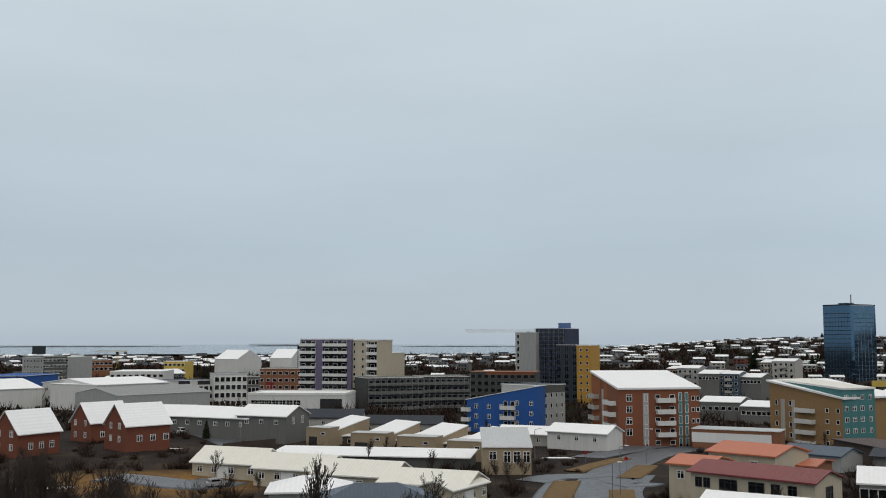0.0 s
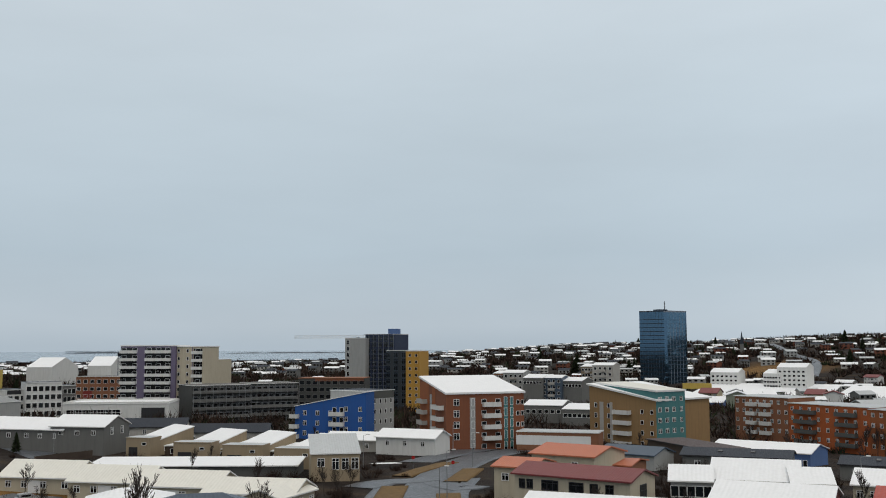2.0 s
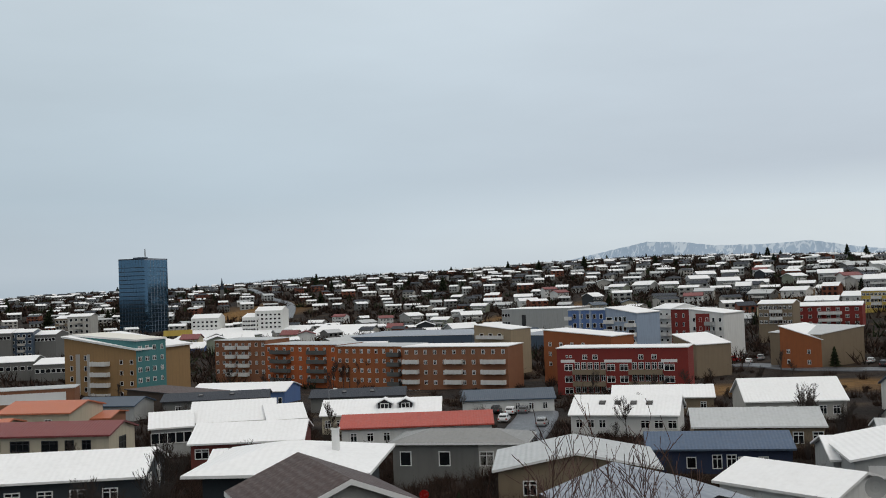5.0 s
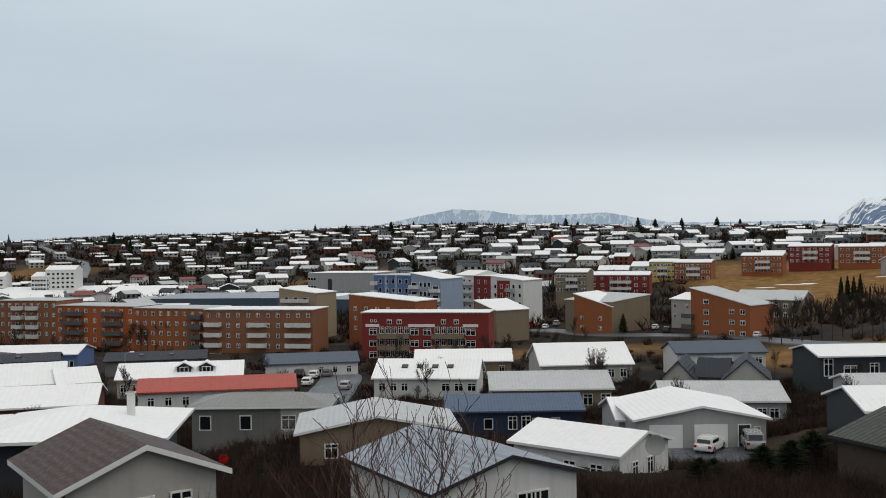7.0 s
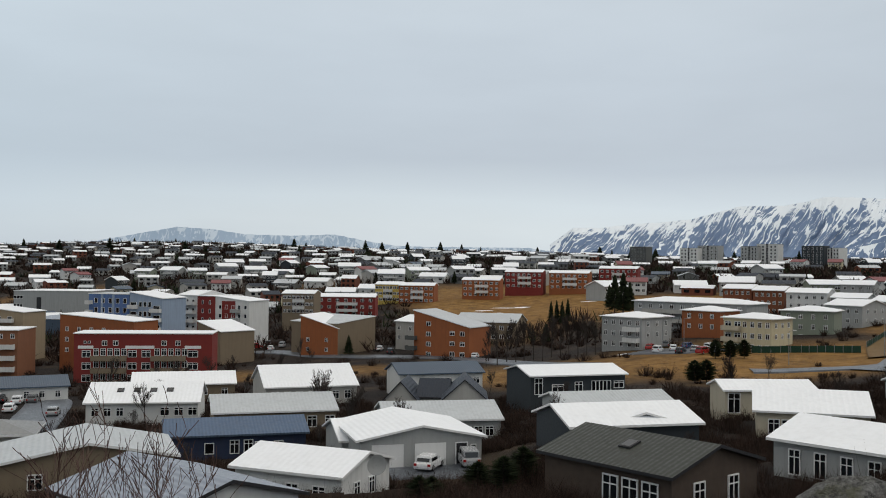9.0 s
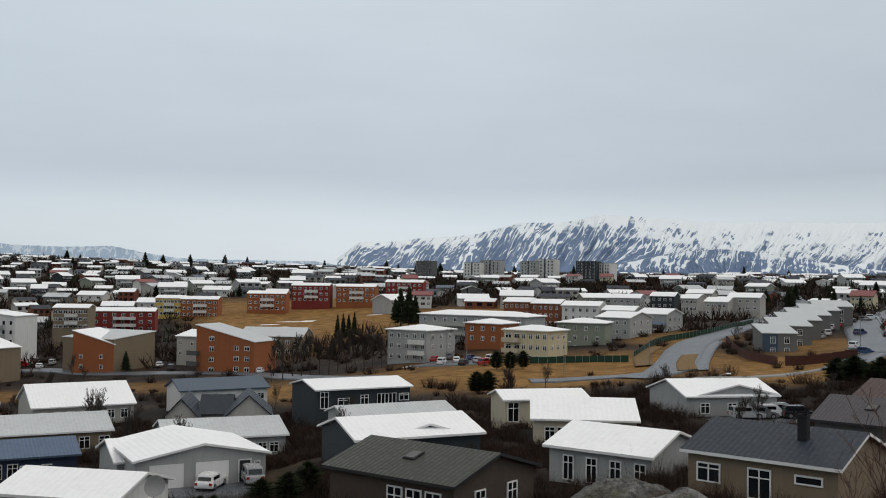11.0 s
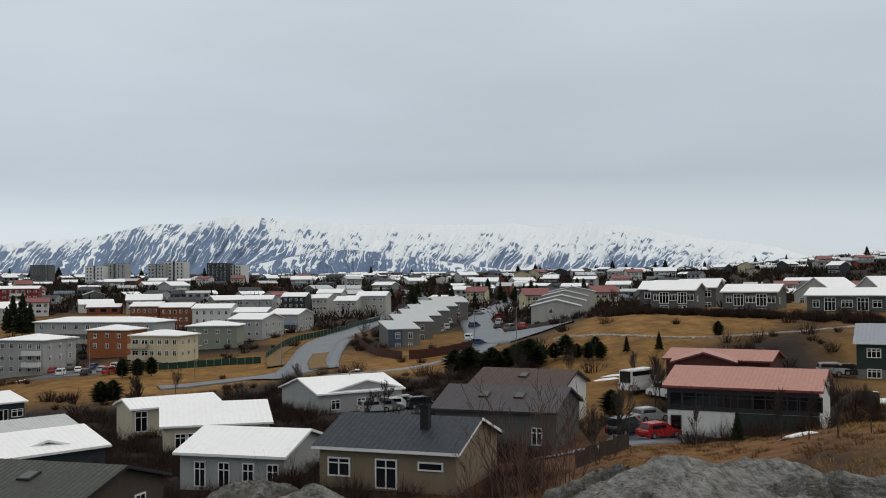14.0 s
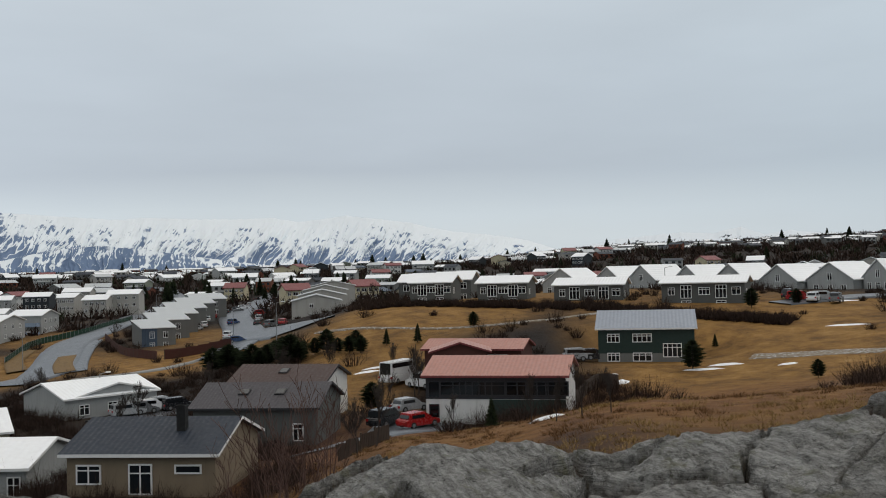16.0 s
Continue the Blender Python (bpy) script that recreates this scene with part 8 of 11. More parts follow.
house('low_white_hall', 104.6, 373.9, 17.6, -27.3, 14.5, 20.0, 7.0, label='low pale building with a snow-covered roof', cat='hall', rise=1.5, over=0.3, wall='grey', win=[('F', 0.1, 0.9, 6, 2.2, 1.6, 1.4, 0)])
house('low_white_hall', 114.5, 360.3, 16.8, -33.1, 11.0, 20.0, 7.0, label='low pale building with a snow-covered roof', cat='hall', rise=1.5, over=0.3, wall='grey', win=[('F', 0.1, 0.9, 6, 2.2, 1.6, 1.4, 0)])
house('white_tower', 355.3, 746.3, 18.2, -41.1, 22.0, 20.0, 26.0, label='white tower block with a stepped snowy top', cat='apartment building', rise=3, over=0.2, wall='white', win=[('F', 0.1, 0.9, 6, 3.0, 2.0, 1.6, 0), ('F', 0.1, 0.9, 6, 6.2, 2.0, 1.6, 0), ('F', 0.1, 0.9, 6, 9.4, 2.0, 1.6, 0), ('F', 0.1, 0.9, 6, 12.600000000000001, 2.0, 1.6, 0), ('F', 0.1, 0.9, 6, 15.8, 2.0, 1.6, 0), ('F', 0.1, 0.9, 6, 19.0, 2.0, 1.6, 0)])
house('white_tower', 379.1, 711.3, 18.0, -53.3, 13.9, 20.0, 26.0, label='white tower block with a stepped snowy top', cat='apartment building', rise=3, over=0.2, wall='white', win=[('F', 0.1, 0.9, 6, 3.0, 2.0, 1.6, 0), ('F', 0.1, 0.9, 6, 6.2, 2.0, 1.6, 0), ('F', 0.1, 0.9, 6, 9.4, 2.0, 1.6, 0), ('F', 0.1, 0.9, 6, 12.600000000000001, 2.0, 1.6, 0), ('F', 0.1, 0.9, 6, 15.8, 2.0, 1.6, 0), ('F', 0.1, 0.9, 6, 19.0, 2.0, 1.6, 0)])
house('white_tower', 388.1, 701.3, 22.7, -45.1, 21.4, 20.0, 26.0, label='white tower block with a stepped snowy top', cat='apartment building', rise=3, over=0.2, wall='white', win=[('F', 0.1, 0.9, 6, 3.0, 2.0, 1.6, 0), ('F', 0.1, 0.9, 6, 6.2, 2.0, 1.6, 0), ('F', 0.1, 0.9, 6, 9.4, 2.0, 1.6, 0), ('F', 0.1, 0.9, 6, 12.600000000000001, 2.0, 1.6, 0), ('F', 0.1, 0.9, 6, 15.8, 2.0, 1.6, 0), ('F', 0.1, 0.9, 6, 19.0, 2.0, 1.6, 0)])
house('blue_hall', 217.2, 480.3, 11.4, -38.5, 20.1, 20.0, 12.0, label='dark blue hall with a snow-covered roof', cat='hall', rise=2.5, over=0.3, wall='denim', win=[('F', 0.1, 0.9, 7, 4, 2.4, 2.0, 1)])
house('hill_flats', 366.6, 213.6, 25.4, -66.7, 24.5, 12.0, 7.5, label='three-storey apartment house with balconies beside the grassy slope', cat='apartment building', rise=1.2, over=0.4, wall='crimson', win=[('F', 0.08, 0.92, 7, 1.4, 1.4, 1.3, 1), ('F', 0.08, 0.92, 7, 4.1, 1.4, 1.3, 1), ('F', 0.08, 0.92, 7, 6.800000000000001, 1.4, 1.3, 1)], bal=[('F', 0.35, 0.7, 3.2, 'white'), ('F', 0.35, 0.7, 5.9, 'white')])
house('hill_flats', 419.6, 221.0, 29.6, -76.5, 12.0, 12.0, 7.5, label='three-storey apartment house with balconies beside the grassy slope', cat='apartment building', rise=1.2, over=0.4, wall='sunyellow', win=[('F', 0.08, 0.92, 7, 1.4, 1.4, 1.3, 1), ('F', 0.08, 0.92, 7, 4.1, 1.4, 1.3, 1), ('F', 0.08, 0.92, 7, 6.800000000000001, 1.4, 1.3, 1)], bal=[('F', 0.35, 0.7, 3.2, 'white'), ('F', 0.35, 0.7, 5.9, 'white')])
house('hill_flats', 422.1, 207.5, 29.3, -74.1, 16.5, 12.0, 7.5, label='three-storey apartment house with balconies beside the grassy slope', cat='apartment building', rise=1.2, over=0.4, wall='orange', win=[('F', 0.08, 0.92, 7, 1.4, 1.4, 1.3, 1), ('F', 0.08, 0.92, 7, 4.1, 1.4, 1.3, 1), ('F', 0.08, 0.92, 7, 6.800000000000001, 1.4, 1.3, 1)], bal=[('F', 0.35, 0.7, 3.2, 'white'), ('F', 0.35, 0.7, 5.9, 'white')])
house('hill_flats', 447.4, 185.4, 31.9, -76.9, 18.1, 12.0, 7.5, label='three-storey apartment house with balconies beside the grassy slope', cat='apartment building', rise=1.2, over=0.4, wall='orange', win=[('F', 0.08, 0.92, 7, 1.4, 1.4, 1.3, 1), ('F', 0.08, 0.92, 7, 4.1, 1.4, 1.3, 1), ('F', 0.08, 0.92, 7, 6.800000000000001, 1.4, 1.3, 1)], bal=[('F', 0.35, 0.7, 3.2, 'white'), ('F', 0.35, 0.7, 5.9, 'white')])
house('hill_flats', 473.7, 173.1, 35.8, -79.0, 18.7, 12.0, 7.5, label='three-storey apartment house with balconies beside the grassy slope', cat='apartment building', rise=1.2, over=0.4, wall='crimson', win=[('F', 0.08, 0.92, 7, 1.4, 1.4, 1.3, 1), ('F', 0.08, 0.92, 7, 4.1, 1.4, 1.3, 1), ('F', 0.08, 0.92, 7, 6.800000000000001, 1.4, 1.3, 1)], bal=[('F', 0.35, 0.7, 3.2, 'white'), ('F', 0.35, 0.7, 5.9, 'white')])
house('hill_flats', 480.9, 151.8, 35.5, -81.2, 19.6, 12.0, 7.5, label='three-storey apartment house with balconies beside the grassy slope', cat='apartment building', rise=1.2, over=0.4, wall='orange', win=[('F', 0.08, 0.92, 7, 1.4, 1.4, 1.3, 1), ('F', 0.08, 0.92, 7, 4.1, 1.4, 1.3, 1), ('F', 0.08, 0.92, 7, 6.800000000000001, 1.4, 1.3, 1)], bal=[('F', 0.35, 0.7, 3.2, 'white'), ('F', 0.35, 0.7, 5.9, 'white')])
house('hill_flats', 507.0, 133.7, 37.9, -84.0, 19.6, 12.0, 7.5, label='three-storey apartment house with balconies beside the grassy slope', cat='apartment building', rise=1.2, over=0.4, wall='crimson', win=[('F', 0.08, 0.92, 7, 1.4, 1.4, 1.3, 1), ('F', 0.08, 0.92, 7, 4.1, 1.4, 1.3, 1), ('F', 0.08, 0.92, 7, 6.800000000000001, 1.4, 1.3, 1)], bal=[('F', 0.35, 0.7, 3.2, 'white'), ('F', 0.35, 0.7, 5.9, 'white')])
house('hill_flats', 339.8, 219.1, 27.3, -70.7, 12.7, 12.0, 7.5, label='three-storey apartment house with balconies beside the grassy slope', cat='apartment building', rise=1.2, over=0.4, wall='beige', win=[('F', 0.08, 0.92, 7, 1.4, 1.4, 1.3, 1), ('F', 0.08, 0.92, 7, 4.1, 1.4, 1.3, 1), ('F', 0.08, 0.92, 7, 6.800000000000001, 1.4, 1.3, 1)], bal=[('F', 0.35, 0.7, 3.2, 'white'), ('F', 0.35, 0.7, 5.9, 'white')])


# ---- sea, mountains, rock outcrops ----
def build_sea():
    bm = bmesh.new()
    z = EYE - 22.0
    a = [bm.verts.new((*polar(q, 1600 + 90 * noise.noise((q * 0.15, 0, 5))), z)) for q in range(-60, 11, 2)]
    b = [bm.verts.new((*polar(q, 4940), z)) for q in range(-60, 11, 2)]
    for i in range(len(a) - 1):
        bm.faces.new((a[i], a[i + 1], b[i + 1], b[i]))
    tagged(part("water", bm, "sea"), "calm grey-blue sea bay under cloud", "sea", kind="structure")
    for az0, az1, r, hgt in ((-26, -14.5, 3300, 5.5), (-10.5, -3, 3900, 7), (-2.5, 4.5, 3200, 5)):
        bm = bmesh.new()
        n = 40
        top, lo = [], []
        for i in range(n + 1):
            q = az0 + (az1 - az0) * i / n
            k = math.sin(math.pi * i / n) ** 0.4
            x, y = polar(q, r)
            top.append(bm.verts.new((x, y, z + 0.3 + hgt * k * (0.6 + 0.4 * noise.noise((q * 1.3, r, 0))))))
            lo.append((bm.verts.new((*polar(q, r - 40), z - 1)), bm.verts.new((*polar(q, r + 120), z - 1))))
        for i in range(n):
            bm.faces.new((lo[i][0], lo[i + 1][0], top[i + 1], top[i]))
            bm.faces.new((top[i], top[i + 1], lo[i + 1][1], lo[i][1]))
        tagged(part("headland", bm, "far_rock"), "low dark headland across the bay", "headland", kind="structure")


def mountain_mat(name, rock, snow, lo, hi, thr):
    """Bare slopes with snow lying in gullies and on ledges; more snow towards the top."""
    m = bpy.data.materials.new(name)
    m.use_nodes = True
    nt = m.node_tree
    N, L = nt.nodes.new, nt.links.new
    b = nt.nodes["Principled BSDF"]
    b.inputs["Roughness"].default_value = 0.95
    b.inputs["Specular IOR Level"].default_value = 0.1
    at = N("ShaderNodeAttribute")
    at.attribute_name = "snow"
    tc = N("ShaderNodeTexCoord")
    nz = N("ShaderNodeTexNoise")
    nz.inputs["Scale"].default_value, nz.inputs["Detail"].default_value, nz.inputs["Roughness"].default_value = 0.045, 10.0, 0.74
    L(tc.outputs["Object"], nz.inputs["Vector"])
    ad = N("ShaderNodeMath")
    ad.operation = "ADD"
    L(at.outputs["Fac"], ad.inputs[0])
    L(nz.outputs[0], ad.inputs[1])
    mr = N("ShaderNodeMapRange")
    mr.inputs["From Min"].default_value, mr.inputs["From Max"].default_value = thr - 0.06, thr + 0.12
    L(ad.outputs[0], mr.inputs["Value"])
    mx = N("ShaderNodeMix")
    mx.data_type = "RGBA"
    L(mr.outputs[0], mx.inputs["Factor"])
    mx.inputs["A"].default_value, mx.inputs["B"].default_value = (*rock, 1), (*snow, 1)
    L(mx.outputs["Result"], b.inputs["Base Color"])
    return m


M["far_rock"] = mat("far_dark_land", (0.07, 0.085, 0.10), 0.95, var=0.2, scale=0.01, grime=0)
# distance haze is painted into the blue rock colour of wall and foothill
M["esja"] = mountain_mat("haze_blue_rock_with_snow_gullies", (0.15, 0.21, 0.32), (0.74, 0.79, 0.83), 0, 1, 0.62)
# rock and snow both paled towards blue: the range's haze is in its colours
M["dim_range"] = mountain_mat("haze_tinted_range", (0.33, 0.42, 0.53), (0.52, 0.60, 0.68), 0, 1, 0.80)
M["snow_hill"] = mountain_mat("dark_hill_with_snowfields", (0.05, 0.06, 0.075), (0.66, 0.71, 0.76), 0, 1, 0.55)


def mountain(name, label, material, crest, r, depth, drop, gully, seed, lean=0.6, cover=0.0, rise_right=0.0):
    """A range from the outline of its crest: (azimuth, elevation in degrees). Snow lies in thin gullies, on ledges and over the high ground."""
    az0, az1 = crest[0][0], crest[-1][0]
    cols, rows = int((az1 - az0) * 34), 90
    vs, sn = [], []
    ca, ce = np.array([c[0] for c in crest]), np.array([c[1] for c in crest])
    nz = noise.noise
    for i in range(cols + 1):
        q = az0 + (az1 - az0) * i / cols
        top = math.tan(radians(float(np.interp(q, ca, ce)))) * r
        base = -drop
        jag = nz((q * 3.1, 0.3, seed)) * 2.2 + nz((q * 9.0, 0.7, seed)) * 0.9
        right = rise_right * min(1.0, max(0.0, (q - 84.0) / 9.0))
        for k in range(rows + 1):
            u = k / rows  # 0 at the foot, 1 at the crest
            wob = nz((q * 0.5, u * 1.7, seed)) * 0.9
            fan = q + lean * (1 - u) + wob * (1.2 - u) + 0.12 * nz((q * 4, u * 9, seed + 2))
            big = abs(nz((fan * 0.75, u * 0.9, seed * 1.7)))
            mid = abs(nz((fan * 2.3, u * 1.6, seed * 0.7)))
            fin = abs(nz((fan * 6.5, u * 3.0, seed * 0.3)))
            rib = big * 0.6 + mid * 0.36 + fin * 0.2
            zz = base + (top - base) * (u ** 1.15) * (1.0 if k == rows else 1.0 - gully * rib * (1 - u) * u * 2.0) + jag * u ** 3
            rr = r - depth * (1 - u) + gully * rib * 260 * (1 - abs(2 * u - 1))
            x, y = polar(q, rr)
            vs.append((x, y, EYE + zz))
            streak = 0.62 * max(0.0, 1 - mid * 12) + 0.46 * max(0.0, 1 - fin * 7.5) + 0.40 * max(0.0, 1 - big * 14)
            band = max(0.0, math.sin(u * 46 + 2.2 * nz((q * 0.8, 1, seed)) + 3 * nz((q * 5, u * 6, seed)))) * (u > 0.62) * max(0.0, 0.5 + nz((q * 1.1, 7, seed)))
            sn.append(-0.68 + cover + right + 1.20 * max(0.0, u - 0.28) + 1.15 * streak * (0.45 + 0.55 * min(1.0, u * 1.6)) + 0.38 * nz((q * 0.8, u * 3.2, seed + 4)) + 0.25 * nz((q * 3.0, u * 11.0, seed + 8)) - 0.38 * band * (1.0 if u < 0.93 else 0.2))
    n = rows + 1
    fs = [(i * n + k, (i + 1) * n + k, (i + 1) * n + k + 1, i * n + k + 1) for i in range(cols) for k in range(rows)]
    me = bpy.data.meshes.new(name)
    me.from_pydata(vs, [], fs)
    me.attributes.new("snow", "FLOAT", "POINT").data.foreach_set("value", sn)
    me.polygons.foreach_set("use_smooth", [True] * len(fs))
    me.materials.append(M[material])
    tagged(new(name, me), label, "mountain", kind="structure")


build_sea()
mountain("backdrop_mountain", "long mountain wall tinted haze blue and streaked with snow", "esja",
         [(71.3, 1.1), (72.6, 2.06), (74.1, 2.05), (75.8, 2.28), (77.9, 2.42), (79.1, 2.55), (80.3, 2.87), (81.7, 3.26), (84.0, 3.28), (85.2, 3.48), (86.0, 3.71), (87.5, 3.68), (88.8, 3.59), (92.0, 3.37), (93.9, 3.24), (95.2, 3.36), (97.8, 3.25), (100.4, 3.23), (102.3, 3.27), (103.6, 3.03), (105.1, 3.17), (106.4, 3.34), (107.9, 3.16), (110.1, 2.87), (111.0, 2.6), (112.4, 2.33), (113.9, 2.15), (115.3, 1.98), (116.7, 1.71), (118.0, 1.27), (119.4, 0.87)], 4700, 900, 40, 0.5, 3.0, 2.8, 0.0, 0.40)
mountain("backdrop_foothill", "dark foothill tinted haze blue with thin snow streaks before the mountain wall", "esja",
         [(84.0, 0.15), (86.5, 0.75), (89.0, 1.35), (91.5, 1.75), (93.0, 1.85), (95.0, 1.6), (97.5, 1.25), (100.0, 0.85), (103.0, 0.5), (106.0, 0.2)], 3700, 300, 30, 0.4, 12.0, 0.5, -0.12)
mountain("backdrop_range", "faint mountain range in haze-tinted colours beyond the town", "dim_range",
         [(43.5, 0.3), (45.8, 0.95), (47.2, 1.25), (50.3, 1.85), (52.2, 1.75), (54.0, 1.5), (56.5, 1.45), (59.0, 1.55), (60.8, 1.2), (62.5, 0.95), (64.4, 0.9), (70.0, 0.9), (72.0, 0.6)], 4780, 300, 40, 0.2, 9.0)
mountain("backdrop_hill", "dark heath hills with snowfields", "snow_hill",
         [(117.0, 0.7), (119.0, 1.15), (122.0, 1.65), (125.2, 1.9), (127.0, 1.8), (128.5, 2.12), (129.7, 1.65), (131.0, 1.85), (133.0, 1.6), (138.0, 1.7), (146.0, 1.4)], 3000, 900, 10, 0.3, 5.0, 0.3, 0.35)

M["rock"] = None


def rock_mat():
    m = bpy.data.materials.new("lichen_grey_rock")
    m.use_nodes = True
    nt = m.node_tree
    N, L = nt.nodes.new, nt.links.new
    b = nt.nodes["Principled BSDF"]
    b.inputs["Roughness"].default_value = 0.9
    b.inputs["Specular IOR Level"].default_value = 0.25
    tc = N("ShaderNodeTexCoord")

    def nz(s, d=9.0, ro=0.65, st=None):
        n = N("ShaderNodeTexNoise")
        n.inputs["Scale"].default_value, n.inputs["Detail"].default_value, n.inputs["Roughness"].default_value = s, d, ro
        src = tc.outputs["Object"]
        if st:
            mp = N("ShaderNodeMapping")
            mp.inputs["Scale"].default_value = st
            mp.inputs["Rotation"].default_value = (0.1, 0.12, 1.05)
            L(src, mp.inputs[0])
            src = mp.outputs[0]
        L(src, n.inputs["Vector"])
        return n.outputs[0]

    def rp(sock, stops):
        r = N("ShaderNodeValToRGB")
        e = r.color_ramp.elements
        e[0].position, e[0].color = stops[0][0], (*stops[0][1], 1)
        e[1].position, e[1].color = stops[-1][0], (*stops[-1][1], 1)
        for p, c in stops[1:-1]:
            e.new(p).color = (*c, 1)
        L(sock, r.inputs[0])
        return r.outputs[0]

    def mixc(f, a, c):
        x = N("ShaderNodeMix")
        x.data_type = "RGBA"
        L(f, x.inputs["Factor"])
        L(a, x.inputs["A"])
        L(c, x.inputs["B"])
        return x.outputs["Result"]

    grey = rp(nz(1.1), [(0.34, (0.06, 0.058, 0.052)), (0.46, (0.20, 0.20, 0.19)), (0.56, (0.37, 0.37, 0.355)), (0.70, (0.52, 0.52, 0.50))])
    speck = rp(nz(11.0, 8.0, 0.85), [(0.42, (0.010, 0.010, 0.009)), (0.48, (0.24, 0.24, 0.23)), (0.58, (0.40, 0.40, 0.385)), (0.66, (0.66, 0.66, 0.64))])
    half = N("ShaderNodeValue")
    half.outputs[0].default_value = 0.62
    c = mixc(half.outputs[0], grey, speck)
    # ice-worn streaks, pale and dark, running one way over the slabs
    bands = rp(nz(1.3, 9.0, 0.7, (0.5, 7.0, 7.0)), [(0.36, (0.03, 0.03, 0.028)), (0.46, (0.24, 0.24, 0.232)), (0.55, (0.42, 0.42, 0.41)), (0.66, (0.62, 0.62, 0.61))])
    part_ = N("ShaderNodeValue")
    part_.outputs[0].default_value = 0.45
    c = mixc(part_.outputs[0], c, bands)
    # black crustose lichen in dense specks, pale spots between
    pit = rp(nz(5.0, 10.0, 0.92), [(0.40, (0.92, 0.92, 0.92)), (0.47, (0.0, 0.0, 0.0))])
    black = rp(nz(2.0), [(0.3, (0.012, 0.012, 0.010)), (0.7, (0.035, 0.034, 0.028))])
    c = mixc(pit, c, black)
    big = rp(nz(0.7, 9.0, 0.8), [(0.40, (0.75, 0.75, 0.75)), (0.49, (0.0, 0.0, 0.0))])
    c = mixc(big, c, rp(nz(16.0, 6.0, 0.8), [(0.42, (0.012, 0.012, 0.010)), (0.50, (0.07, 0.068, 0.055)), (0.62, (0.30, 0.30, 0.28))]))
    lic = rp(nz(2.0, 8.0, 0.7), [(0.54, (0, 0, 0)), (0.64, (0.6, 0.6, 0.6))])
    moss = rp(nz(9.0), [(0.3, (0.07, 0.075, 0.035)), (0.7, (0.17, 0.17, 0.09))])
    c = mixc(lic, c, moss)
    at = N("ShaderNodeAttribute")
    at.attribute_name = "crack"
    turf = rp(nz(6.0), [(0.3, (0.018, 0.012, 0.008)), (0.55, (0.060, 0.036, 0.018)), (0.75, (0.15, 0.092, 0.04))])
    c = mixc(at.outputs["Fac"], c, turf)
    L(c, b.inputs["Base Color"])
    hgt = N("ShaderNodeMath")
    hgt.operation = "ADD"
    L(nz(3.5, 10.0, 0.7), hgt.inputs[0])
    L(nz(2.0, 8.0, 0.6, (1.0, 1.0, 9.0)), hgt.inputs[1])
    bp = N("ShaderNodeBump")
    bp.inputs["Strength"].default_value, bp.inputs["Distance"].default_value = 1.0, 0.3
    L(hgt.outputs[0], bp.inputs["Height"])
    L(bp.outputs[0], b.inputs["Normal"])
    return m


M["rock"] = rock_mat()


